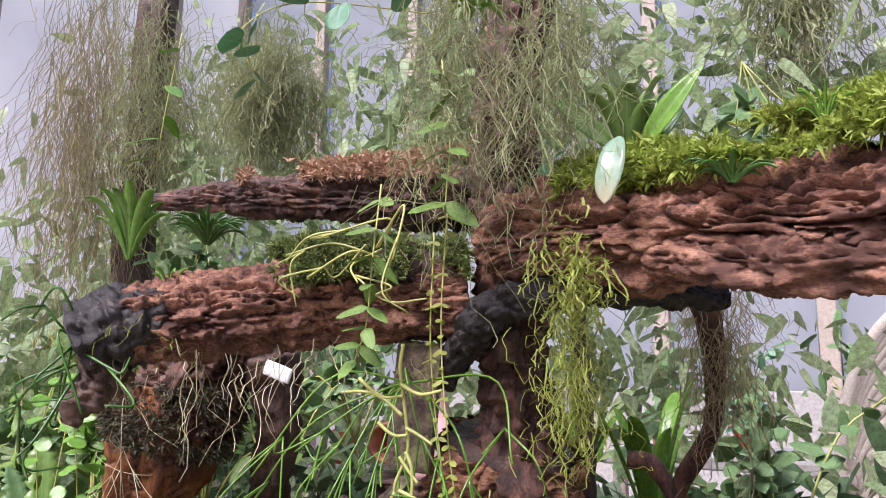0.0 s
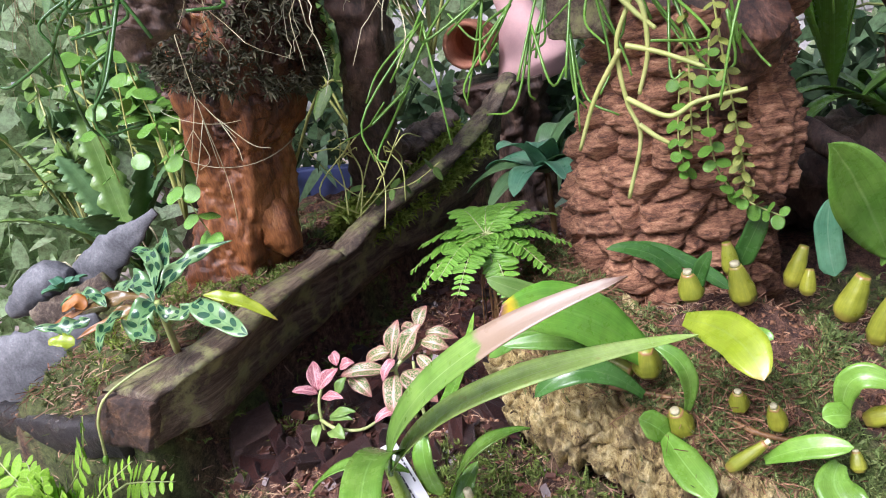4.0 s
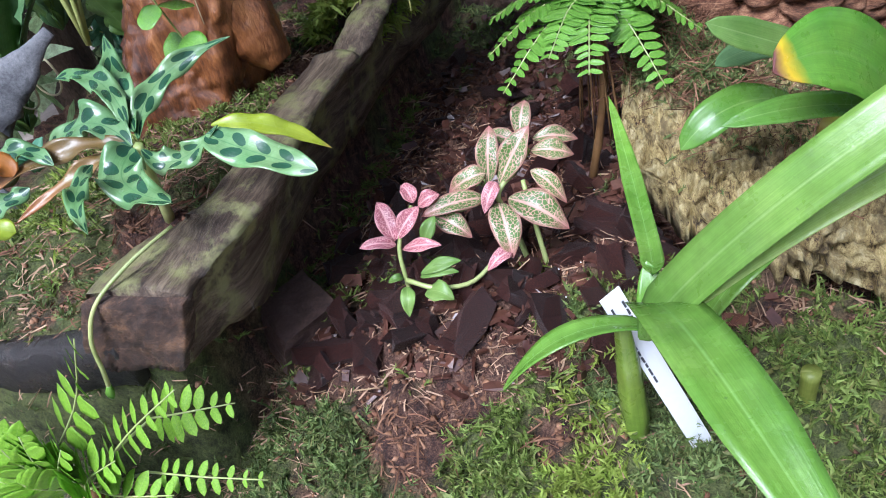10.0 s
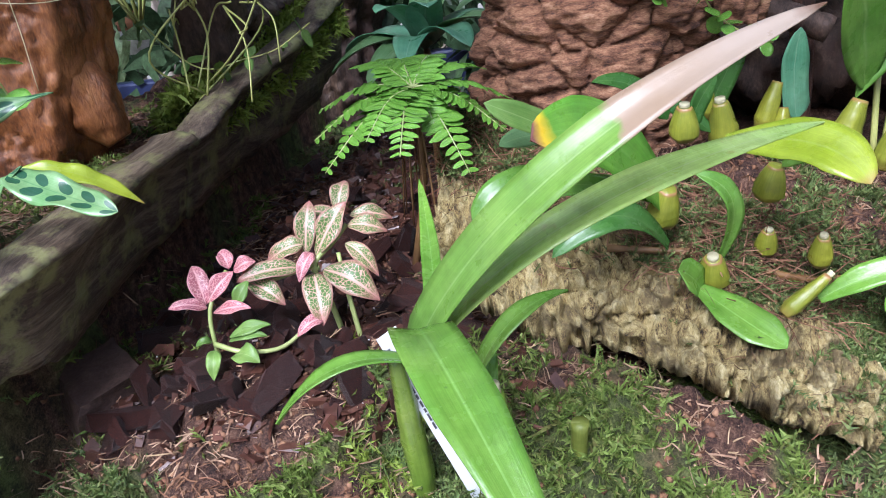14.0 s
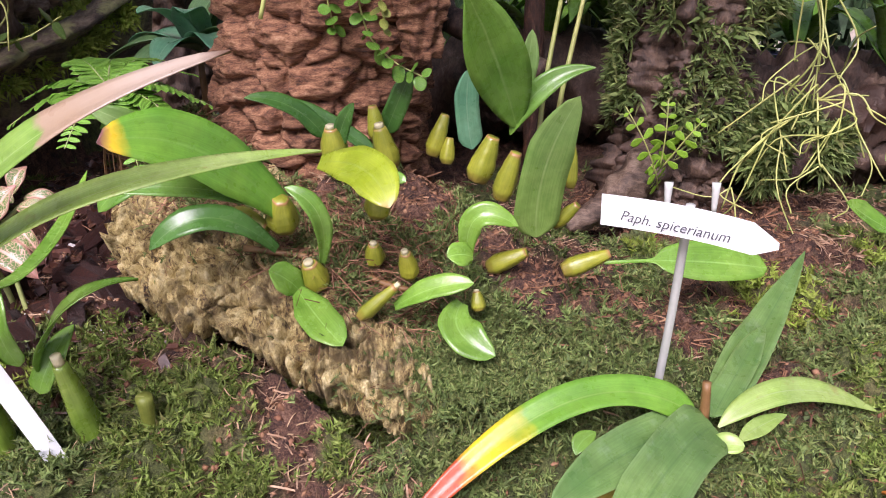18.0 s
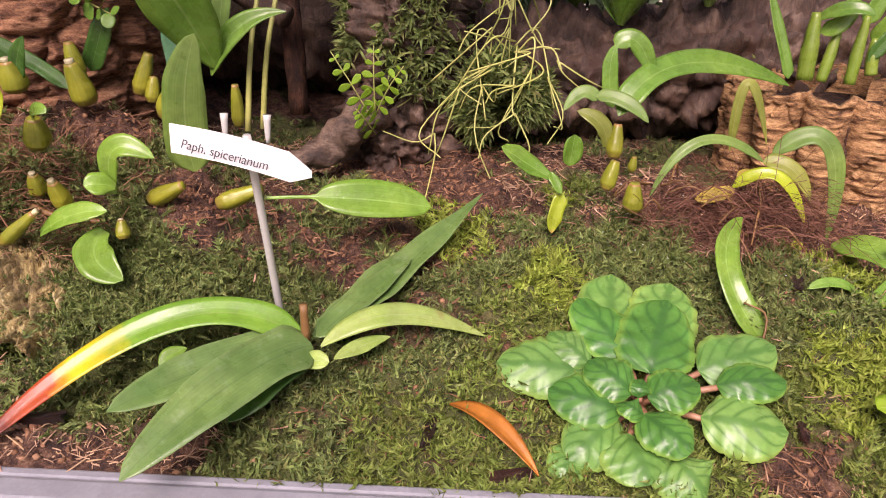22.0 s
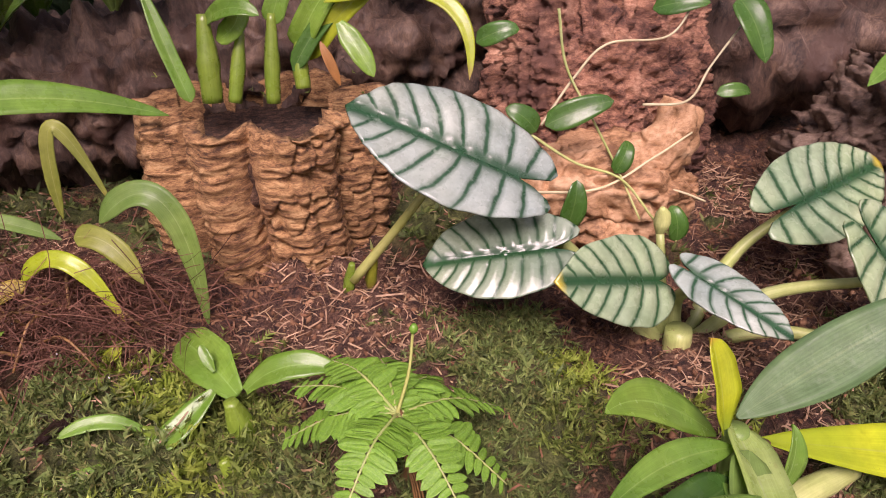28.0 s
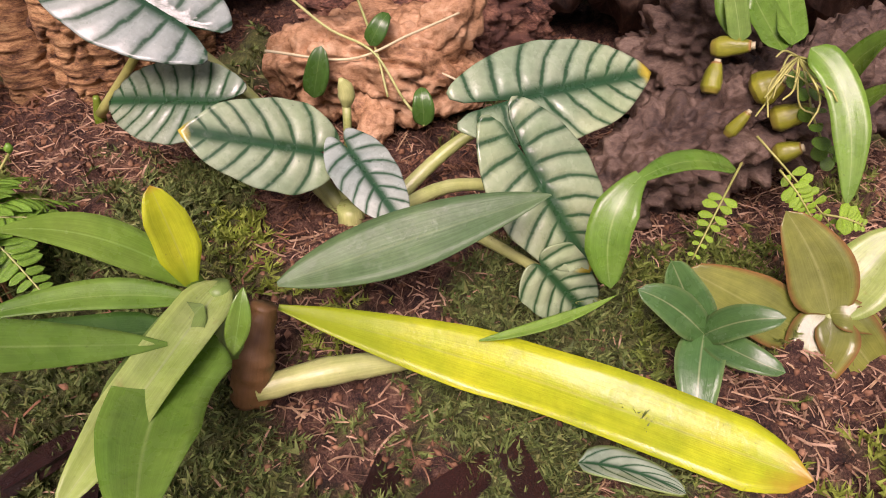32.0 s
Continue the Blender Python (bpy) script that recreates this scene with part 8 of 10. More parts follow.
FIB = island_mat("fibre_strands", [(0.05, 0.02, 0.013), (0.14, 0.06, 0.033), (0.28, 0.14, 0.075), (0.46, 0.27, 0.165), (0.20, 0.08, 0.05)], 0.9, 0.08)
ROOTLET = island_mat("dark_rootlets", [(0.035, 0.013, 0.009), (0.10, 0.036, 0.024), (0.20, 0.085, 0.055), (0.13, 0.045, 0.03), (0.32, 0.17, 0.11)], 0.8, 0.08)
SPH = island_mat("sphagnum_strands", [(0.26, 0.13, 0.08), (0.46, 0.27, 0.17), (0.62, 0.42, 0.29), (0.42, 0.30, 0.14)], 0.9, 0.2)


def scatter(n, x0, x1, y0, y1, keep, seed):
    rs = np.random.RandomState(seed)
    x, y = rs.uniform(x0, x1, n), rs.uniform(y0, y1, n)
    k = rs.rand(n) < keep(x, y)
    x, y = x[k], y[k]
    return np.stack([x, y, ground_z(x, y)], 1)


def flatten(p):
    return np.tile(np.array([[0, -0.25, 1.0]]), (len(p), 1))


pm = scatter(88000, -1.0, 1.25, 0.412, 0.76, lambda x, y: mossy(x, y) ** 1.1 * np.where((x < -0.745) & (y < 0.66), 0.12, 1), 1)
dark = fbm(pm, 7, 81, 2) + 0.16 * (pm[:, 0] < 0.0) + 0.08 * (pm[:, 1] < 0.5) > 0.57
brt = (~dark) & (fbm(pm, 12, 85, 2) > 0.61)
for nm, sel, mt, sz, lab in (("moss_dark", dark, MOSS_D, 0.0085, "dark green feathery moss covering the bed"), ("moss_green", (~dark) & (~brt), MOSS_G, 0.009, "soft green moss covering the bed"), ("moss_lime", brt, MOSS_B, 0.010, "lime-green moss tufts in the bed")):
    q = pm[sel]
    v, f = feather(q - np.array([0, 0, 0.001]), flatten(q), np.full(len(q), sz * 1.55) * np.random.RandomState(3).uniform(0.5, 1.5, len(q)), 4)
    fast_mesh(nm, v, f, mt, lab, "moss")
pb = scatter(9000, -1.05, 1.3, 0.76, 1.3, lambda x, y: mossy(x, y), 2)
v, f = sprigs(pb, flatten(pb), np.full(len(pb), 0.013), 6, 0.9)
fast_mesh("moss_rear", v, f, MOSS_D, "dark moss at the rear of the bed", "moss")
pr_ = scatter(14000, -1.05, -0.745, 0.43, 0.95, lambda x, y: np.clip((fbm(np.stack([x, y, x * 0], 1), 16, 87, 3) - 0.46) * 9, 0, 1) * np.where((y > 0.60) | (x < -0.86), 1, 0.10), 7)
v, f = feather(pr_, flatten(pr_), np.random.RandomState(8).uniform(0.006, 0.015, len(pr_)), 4)
fast_mesh("raised_bed_moss", v, f, MOSS_G, "green moss on the raised bed", "moss")

# fibre between the moss
pf_ = scatter(72000, -1.0, 1.25, 0.415, 0.95, lambda x, y: np.where((x < -0.745) & (y < 0.66), 1, np.clip(1.05 - mossy(x, y), 0.16, 1)), 4)
n_ = len(pf_)
ang = RNG.uniform(0, 2 * math.pi, n_)
dr = unit(np.stack([np.cos(ang), np.sin(ang), RNG.uniform(-0.15, 0.45, n_)], 1))
pale_f = fbm(pf_, 9, 91, 3) + 0.05 * (pf_[:, 0] > 0.1) > 0.51
for nm, sel, mt, lab in (("coir_fibre", ~pale_f, FIB, "tangled brown coir fibre on the bed"), ("dry_sphagnum", pale_f, SPH, "dry pinkish-brown sphagnum on the bed")):
    q = pf_[sel]
    L = RNG.uniform(0.004, 0.015, len(q))
    v, f = ribbons(q + np.array([0, 0, 0.001]), dr[sel], L, np.full(len(q), 0.0009) * RNG.uniform(0.5, 1.6, len(q)), RNG.normal(0, 0.35, (len(q), 3)) + np.array([[0, 0, -0.3]]), 3, False)
    fast_mesh(nm, v, f, mt, lab, "fibre")
# crumbs of peat and bark
pc_ = scatter(20000, -1.0, 1.25, 0.415, 1.0, lambda x, y: np.clip(1.1 - mossy(x, y), 0.15, 1), 6)
a0 = unit(RNG.normal(0, 1, (len(pc_), 3)))
a1 = unit(np.cross(a0, RNG.normal(0, 1, (len(pc_), 3))))
a2 = np.cross(a0, a1)
szc = RNG.uniform(0.0012, 0.0045, len(pc_))[:, None]
oct_v = np.stack([pc_ + a0 * szc, pc_ - a0 * szc, pc_ + a1 * szc * 0.8, pc_ - a1 * szc * 0.8, pc_ + a2 * szc * 0.5, pc_ - a2 * szc * 0.5], 1).reshape(-1, 3)
tri_ = np.array([[0, 2, 4], [2, 1, 4], [1, 3, 4], [3, 0, 4], [2, 0, 5], [1, 2, 5], [3, 1, 5], [0, 3, 5]])
fc_ = (np.arange(len(pc_)) * 6)[:, None, None] + tri_[None]
crumb = fast_mesh("peat_crumbs", oct_v, fc_.reshape(-1, 3), FIB, "crumbs of peat and bark on the bed", "soil crumbs")

# bark mulch in the gully: chips on shared meshes
mulch = thing("bark_mulch", (-0.6, 0.75, 0.66), "loose wet reddish-black bark chips in the gully", "mulch")
chip_me = []
for k in range(12):
    bm = bmesh.new()
    bmesh.ops.create_cube(bm, size=1)
    bmesh.ops.subdivide_edges(bm, edges=bm.edges[:], cuts=1, use_grid_fill=True)
    thin = RNG.uniform(0.22, 0.5)
    lng = RNG.uniform(0.9, 1.5)
    for vv in bm.verts:
        taper_ = 1 - 0.45 * abs(vv.co.x) * 2 * RNG.uniform(0.3, 1)
        vv.co = Vector((vv.co.x * lng * RNG.uniform(0.75, 1.15), vv.co.y * 0.62 * taper_ * RNG.uniform(0.7, 1.2), vv.co.z * thin + RNG.uniform(-0.09, 0.09) + 0.10 * math.sin(vv.co.x * 3)))
    me = bpy.data.meshes.new("bark_chip")
    bm.to_mesh(me)
    bm.free()
    me.materials.append(M["chip"])
    chip_me.append(me)
rs = np.random.RandomState(21)
count = 0
while count < 298:
    x, y = rs.uniform(-0.735, -0.42), rs.uniform(0.50, 1.15)
    if count > 215:
        x, y = rs.uniform(-0.74, -0.5), rs.uniform(0.5, 0.75)
    keep = g2(x, y, -0.63, 0.62, 0.12, 0.14) + 0.5 * g2(x, y, -0.58, 0.95, 0.12, 0.2)
    if rs.rand() > keep:
        continue
    ob = new("bark_chip", chip_me[count % 12])
    ob.parent = mulch
    z = float(ground_z(np.array([x]), np.array([y]))[0])
    s = 0.008 + 0.032 * rs.rand() ** 1.9
    ob.matrix_basis = Matrix.LocRotScale(Vector((x + 0.6, y - 0.75, z - 0.66 + 0.003)), Euler((rs.normal(0, 0.7), rs.normal(0, 0.6), rs.uniform(0, 6.28))), Vector((s, s, s)))
    count += 1
for x, y, s, rz in ((0.768, 0.442, 0.046, 1.4), (0.806, 0.442, 0.054, 0.8), (0.845, 0.436, 0.046, 1.9), (0.60, 0.44, 0.034, 1.0), (0.625, 0.43, 0.030, 2.0), (0.11, 0.425, 0.02, 0.3), (0.31, 0.475, 0.022, 1.3), (-0.20, 0.44, 0.02, 0.3), (0.055, 0.455, 0.020, 1.4), (0.345, 0.60, 0.024, 1.2)):
    c_ = new("bark_chip", chip_me[int(s * 1000) % 12])
    c_.matrix_basis = Matrix.LocRotScale(Vector(gz(x, y, 0.004)), Euler((0.1, 0.2, rz)), Vector((s * 1.1, s * 0.62, s * 0.8)))
    tagged(c_, "dark red-brown bark chip lying in moss", "bark chip", "loose bark chips")
rb_ = np.random.RandomState(33)
nb_ = 13000
xb, yb_ = rb_.uniform(-0.74, -0.40, nb_), rb_.uniform(0.48, 1.2, nb_)
kb = rb_.rand(nb_) < g2(xb, yb_, -0.62, 0.66, 0.13, 0.16) + 0.8 * g2(xb, yb_, -0.58, 0.95, 0.12, 0.25)
bp_ = np.stack([xb[kb], yb_[kb], ground_z(xb[kb], yb_[kb]) + 0.002], 1)
ba = unit(rb_.normal(0, 1, (len(bp_), 3)) * np.array([1, 1, 0.35]))
bb = unit(np.cross(ba, rb_.normal(0, 1, (len(bp_), 3)) * np.array([0.4, 0.4, 1])))
bc = np.cross(ba, bb)
bs_ = (0.0018 + 0.0075 * rb_.rand(len(bp_)) ** 2.6)[:, None]
cv8 = np.stack([bp_ + ba * bs_ * x * rb_.uniform(0.7, 1.2, (len(bp_), 1)) + bb * bs_ * y * 0.6 * rb_.uniform(0.6, 1.2, (len(bp_), 1)) + bc * bs_ * z * 0.16 for x in (-1, 1) for y in (-1, 1) for z in (-1, 1)], 1).reshape(-1, 3)
cq = np.array([[0, 1, 3, 2], [4, 6, 7, 5], [0, 4, 5, 1], [2, 3, 7, 6], [0, 2, 6, 4], [1, 5, 7, 3]])
fine_bark = fast_mesh("fine_bark", cv8, ((np.arange(len(bp_)) * 8)[:, None, None] + cq[None]).reshape(-1, 4), island_mat("fine_bark", [(0.02, 0.009, 0.009), (0.055, 0.02, 0.018), (0.14, 0.06, 0.04), (0.035, 0.022, 0.022)], 0.35, 0), "fine reddish-black bark litter between the chips", "bark litter")
fine_bark.data.polygons.foreach_set("use_smooth", np.zeros(len(fine_bark.data.polygons), bool))
dl = thing("dead_leaf", gz(0.095, 0.44), "curled orange-brown dead leaf on the moss", "leaf")
leaf(dl, (0.068, 0.470, 0.626), (0.125, 0.415, 0.618), 0.018, M["orangeleaf"], arch=0.010, prof="lance", fold=0.5, name="blade")

# moss on logs and stumps
def cling(name, pts, radii, n, size, mt, label, sector=(0.15, 1.0), jitter=0.004, blades=5, seed=0):
    """Moss sprigs over the upper side of a rounded form along pts."""
    rs_ = np.random.RandomState(seed)
    c = spline(pts, 200)
    t, a, b = frames(c)
    r = np.interp(np.linspace(0, 1, 200), np.linspace(0, 1, len(radii)), radii)
    k = rs_.randint(0, 200, n * 3)
    th = rs_.uniform(0, 2 * math.pi, n * 3)
    d = a[k] * np.cos(th)[:, None] + b[k] * np.sin(th)[:, None]
    p = c[k] + d * (r[k] + rs_.normal(0, jitter, n * 3))[:, None]
    ok = (d[:, 2] > sector[0]) & (d[:, 2] <= sector[1]) & (fbm(p, 22, seed, 2) > 0.42)
    p, d = p[ok][:n], d[ok][:n]
    v, f = sprigs(p, unit(d + np.array([[0, 0, 0.4]])), np.full(len(p), size) * rs_.uniform(0.6, 1.3, len(p)), blades, 0.8)
    return fast_mesh(name, v, f, mt, label, "moss")


cling("log_moss", [(-0.17, 0.69, 1.270), (-0.05, 0.665, 1.270), (0.10, 0.635, 1.275), (0.34, 0.60, 1.305)], [0.052, 0.055, 0.062, 0.07], 11000, 0.013, MOSS_B, "thick lime-green moss along the top of the log", (0.3, 1.0), 0.006, seed=3)
cling("log_moss_dark", [(-0.34, 0.76, 1.21), (-0.46, 0.68, 1.205), (-0.52, 0.63, 1.195)], [0.058, 0.067, 0.064], 8000, 0.011, MOSS_D, "dark moss on the hollow log", (0.2, 1.0), seed=4)
cling("stump_moss", [(0.0, 0.86, 0.74), (0.01, 0.87, 0.82), (0.03, 0.88, 0.92)], [0.06, 0.066, 0.075], 1500, 0.013, MOSS_D, "moss sheathing the split stump", (-1.0, 1.0), seed=5)
cling("ball_moss", [(0.08, 0.83, 0.72), (0.11, 0.82, 0.745), (0.14, 0.83, 0.74)], [0.03, 0.042, 0.03], 1800, 0.014, MOSS_D, "rounded cushion of moss on the wood", (-0.4, 1.0), seed=6)
cling("trunk_moss", [(-0.815, 0.741, 1.01), (-0.805, 0.743, 1.05), (-0.80, 0.745, 1.10)], [0.086, 0.094, 0.085], 1900, 0.010, MOSS_K, "dark moss capping the orange stump", (-1.0, 1.0), seed=7)
cling("planter_moss", [(0.37, 0.865, 0.76), (0.55, 0.865, 0.76)], [0.02, 0.02], 10, 0.005, MOSS_G, "specks of moss in the planter", (0.2, 1.0), seed=8)
cling("bed_moss", [(-0.76, 0.80, 0.78), (-0.72, 0.95, 0.80), (-0.68, 1.05, 0.84)], [0.035, 0.045, 0.04], 2600, 0.014, MOSS_B, "bright moss inside the timber edge", (0.1, 1.0), seed=9)
cling("rear_log_fibre", [(-0.72, 0.78, 1.385), (-0.50, 0.82, 1.37), (-0.36, 0.80, 1.35)], [0.028, 0.045, 0.05], 3600, 0.013, SPH, "brown fibre packed on the rear log", (0.2, 1.0), seed=10)
rt = np.random.RandomState(12)
pt_ = rt.normal(0, 1, (3200, 3)) * np.array([0.042, 0.026, 0.013]) + np.array([0.32, 0.69, 0.682])
dt_ = unit(np.stack([rt.normal(0, 1, 3200), rt.normal(0, 1, 3200), rt.uniform(-0.1, 0.7, 3200)], 1))
lt_ = rt.uniform(0.012, 0.035, 3200)
v, f = ribbons(pt_, dt_, lt_, np.full(3200, 0.0006), rt.normal(0, 0.5, (3200, 3)) + np.array([[0, 0, -0.5]]), 5, False)
fast_mesh("root_tangle", v, f, ROOTLET, "tangle of brown roots and fibre round the orchid", "fibre")
# fibre and moss lying over the cork sheet
rc_ = np.random.RandomState(14)
sel_ = rc_.randint(0, cu * cv_, 42000)
cp_ = cverts[sel_]
back_ = (sel_ % cv_) / cv_
ok_ = rc_.rand(42000) < np.clip((back_ - 0.30) * 5, 0.01, 1) * np.clip((fbm(cp_, 18, 95, 3) - 0.38) * 9, 0.2, 1)
cp_ = cp_[ok_]
nn_ = len(cp_) // 2
dd_ = unit(np.stack([rc_.normal(0, 1, nn_), rc_.normal(0, 1, nn_), rc_.uniform(-0.05, 0.4, nn_)], 1))
v, f = ribbons(cp_[:nn_], dd_, rc_.uniform(0.008, 0.03, nn_), np.full(nn_, 0.0008), rc_.normal(0, 0.4, (nn_, 3)) + np.array([[0, 0, -0.3]]), 4, False)
fast_mesh("cork_fibre", v, f, FIB, "dry fibre lying over the cork sheet", "fibre")
v, f = feather(cp_[nn_:], flatten(cp_[nn_:]), rc_.uniform(0.006, 0.014, len(cp_) - nn_))
fast_mesh("cork_moss", v, f, MOSS_D, "patches of moss on the cork sheet", "moss")
pm2 = np.stack([rc_.normal(-0.185, 0.035, 2200), rc_.normal(0.535, 0.022, 2200)], 1)
pm2 = np.column_stack([pm2, np.maximum(ground_z(pm2[:, 0], pm2[:, 1]), 0.655 + 0.25 * (pm2[:, 1] - 0.50))])
v, f = feather(pm2, flatten(pm2), rc_.uniform(0.008, 0.016, 2200))
fast_mesh("mound_moss", v, f, MOSS_D, "dark moss cushion on the mound's front", "moss")
# perlite specks
rp_ = np.random.RandomState(55)
xp, yp = np.concatenate([rp_.uniform(-0.72, -0.42, 90), rp_.uniform(0.15, 0.40, 40)]), np.concatenate([rp_.uniform(0.50, 0.8, 90), rp_.uniform(0.60, 0.74, 40)])
pp_ = np.stack([xp, yp, ground_z(xp, yp) + 0.004], 1)
s0 = rp_.uniform(0.0005, 0.0011, len(pp_))[:, None]
ov = np.stack([pp_ + np.array(d) * s0 for d in ((1, 0, 0), (-1, 0.2, 0), (0, 1, 0.1), (0.1, -1, 0), (0, 0, 1), (0, 0, -1))], 1).reshape(-1, 3)
fast_mesh("perlite_specks", ov, ((np.arange(len(pp_)) * 6)[:, None, None] + tri_[None]).reshape(-1, 3), M["tag"], "white specks of perlite among the bark", "perlite")

# ---- hanging and upper plants ----
def strands(name, roots, length, radius, mat, label, category, curl=0.02, seed=0, segs=10, fall=(0, 0, -1)):
    """Thin hanging strands as ribbons crossed at right angles."""
    rs_ = np.random.RandomState(seed)
    n = len(roots)
    L = np.asarray(length)
    pts = [np.asarray(roots, float)]
    d = unit(np.array(fall)[None, :] + rs_.normal(0, 0.30, (n, 3)))
    for k in range(segs):
        d = unit(d * 0.75 + np.array(fall)[None, :] * 0.25 + rs_.normal(0, curl * 14, (n, 3)))
        pts.append(pts[-1] + d * (L / segs)[:, None])
    pts = np.stack(pts, 1)
    vs, fs = [], []
    s = unit(rs_.normal(0, 1, (n, 3)) * np.array([[1, 1, 0.1]]))
    for q, sd in enumerate((s, np.cross(s, np.array([[0, 0, 1.0]])))):
        w = radius * (1 - 0.5 * np.linspace(0, 1, segs + 1))[None, :, None]
        a, b = pts - sd[:, None, :] * w, pts + sd[:, None, :] * w
        vs.append(np.stack([a, b], 2).reshape(-1, 3))
        o = (np.arange(n) * 2 * (segs + 1))[:, None] + q * n * 2 * (segs + 1)
        fs.append(np.concatenate([o + np.array([[2 * k, 2 * k + 1, 2 * k + 3, 2 * k + 2]]) for k in range(segs)], 1).reshape(-1, 4))
    return fast_mesh(name, np.vstack(vs), np.vstack(fs), mat, label, category)


TIL = island_mat("spanish_moss", [(0.24, 0.30, 0.15), (0.38, 0.44, 0.22), (0.50, 0.54, 0.32), (0.30, 0.36, 0.16)], 0.8, 0.4)
TILY = island_mat("yellow_strands", [(0.34, 0.42, 0.08), (0.48, 0.55, 0.14), (0.28, 0.38, 0.07)], 0.6, 0.35)
TILB = island_mat("brown_strands", [(0.32, 0.26, 0.15), (0.48, 0.42, 0.26), (0.42, 0.44, 0.26)], 0.8, 0.3)
rs = np.random.RandomState(5)


def cloud(n, c, s):
    return rs.normal(0, 1, (n, 3)) * np.array(s) + np.array(c)


strands("spanish_moss", cloud(280, (-0.262, 0.60, 1.42), (0.036, 0.03, 0.075)), rs.uniform(0.06, 0.24, 280), 0.0006, TIL, "grey-green Spanish moss hanging on the trunk", "hanging moss", 0.05, 1, 9)
strands("spanish_moss_tail", cloud(200, (-0.175, 0.60, 1.42), (0.024, 0.02, 0.05)), rs.uniform(0.06, 0.26, 200), 0.0006, TIL, "pale Spanish moss trailing beside the trunk", "hanging moss", 0.045, 2, 9)
strands("yellow_hanging_strands", cloud(90, (-0.138, 0.57, 1.20), (0.012, 0.015, 0.022)), rs.uniform(0.03, 0.09, 90), 0.0012, TILY, "yellow-green hanging air-plant strands", "hanging moss", 0.06, 3)
strands("yellow_hanging_tail", cloud(220, (-0.145, 0.58, 1.12), (0.011, 0.015, 0.035)), rs.uniform(0.04, 0.10, 220), 0.0006, TILY, "long pale yellow-green strands below the log", "hanging moss", 0.05, 13)
strands("branch_moss", cloud(300, (-0.065, 0.86, 1.17), (0.018, 0.02, 0.05)), rs.uniform(0.05, 0.18, 300), 0.0006, TILB, "brownish moss strands on the forked branch", "hanging moss", 0.04, 4)
strands("left_moss_curtain", cloud(620, (-1.50, 1.04, 1.78), (0.050, 0.05, 0.20)), rs.uniform(0.15, 0.5, 620), 0.0009, TILB, "long brownish curtain of Spanish moss", "hanging moss", 0.018, 5)
strands("second_moss_curtain", cloud(420, (-1.285, 1.05, 1.76), (0.045, 0.05, 0.13)), rs.uniform(0.12, 0.35, 420), 0.0010, TIL, "green curtain of hanging moss and leaves", "hanging moss", 0.04, 6)
strands("third_moss_curtain", cloud(900, (-1.02, 1.15, 1.75), (0.045, 0.05, 0.06)), rs.uniform(0.10, 0.30, 900), 0.0011, TIL, "pale curtain of hanging moss", "hanging moss", 0.04, 16)
strands("log_roots", cloud(60, (-0.55, 0.58, 1.13), (0.09, 0.05, 0.01)), rs.uniform(0.04, 0.14, 60), 0.0005, M["rootw"], "thin pale roots hanging under the log", "roots", 0.03, 7)
strands("log_end_roots", cloud(160, (-0.66, 0.52, 1.16), (0.03, 0.03, 0.012)), rs.uniform(0.03, 0.09, 160), 0.0006, TILY, "fine yellow roots hanging over the broken log end", "roots", 0.06, 17)

mc = thing("moss_curtain_post", (-1.5, 1.18, 0.7), "dark upright post wrapped in hanging moss", "post")
tube("post", [(-1.47, 1.2, 0.6), (-1.50, 1.2, 1.3), (-1.48, 1.2, 2.1)], [0.05, 0.055, 0.05], M["darkwood"], mc, n=30, sides=20, amp=0.2, freq=10)


def tuft(name, label, at, n, L, w, mat, up=0.6, spread=1.0, prof="strap", seed=0, category="air plant", arch=0.25, face=None):
    pl = thing(name, at, label, category)
    r2 = np.random.RandomState(seed)
    for k in range(n):
        a = 2 * math.pi * (k + r2.uniform(-0.3, 0.3)) / n
        d = v3((math.cos(a) * spread, math.sin(a) * spread, up * r2.uniform(0.5, 1.6)))
        d /= np.linalg.norm(d)
        ln = L * r2.uniform(0.7, 1.1)
        leaf(pl, v3(at) + d * 0.003, v3(at) + d * ln - v3((0, 0, arch * ln * 0.6)), w * r2.uniform(0.8, 1.2), M[mat], mid=v3(at) + d * ln * 0.55 + v3((0, 0, ln * 0.10)), prof=prof, fold=0.3, n=10, m=4)
    return pl


tuft("strap_air_plant", "clump of bright green strap leaves on the log", (-0.690, 0.555, 1.243), 20, 0.11, 0.018, "green", 1.8, 0.8, "lance", 1)
tuft("spiky_air_plant", "spiky ball-shaped green air plant on the log", (-0.582, 0.575, 1.258), 60, 0.058, 0.004, "deep", 0.9, 1.0, "lance", 2)
tuft("small_air_plant", "small dark spiky air plant on the cork log", (-0.009, 0.585, 1.268), 14, 0.045, 0.006, "deep", 0.5, 1.0, "lance", 3)
tuft("upper_strap_orchid", "orchid with pale strap leaves on the mossy log", (-0.115, 0.68, 1.315), 9, 0.11, 0.026, "pale", 2.2, 0.8, "lance", 4, "orchid")
tuft("lime_tuft", "fresh green tuft hanging on the trunk", (-0.245, 0.60, 1.485), 14, 0.045, 0.008, "bright", 0.2, 1.0, "lance", 5)
for at, sd in (((-0.60, 0.54, 1.20), 6), ((0.16, 0.58, 1.30), 7), ((0.06, 0.60, 1.31), 8)):
    tuft("grassy_tuft", "thin grassy tuft growing on the bark", at, 14, 0.04, 0.003, "bright", 1.2, 0.8, "strap", sd)
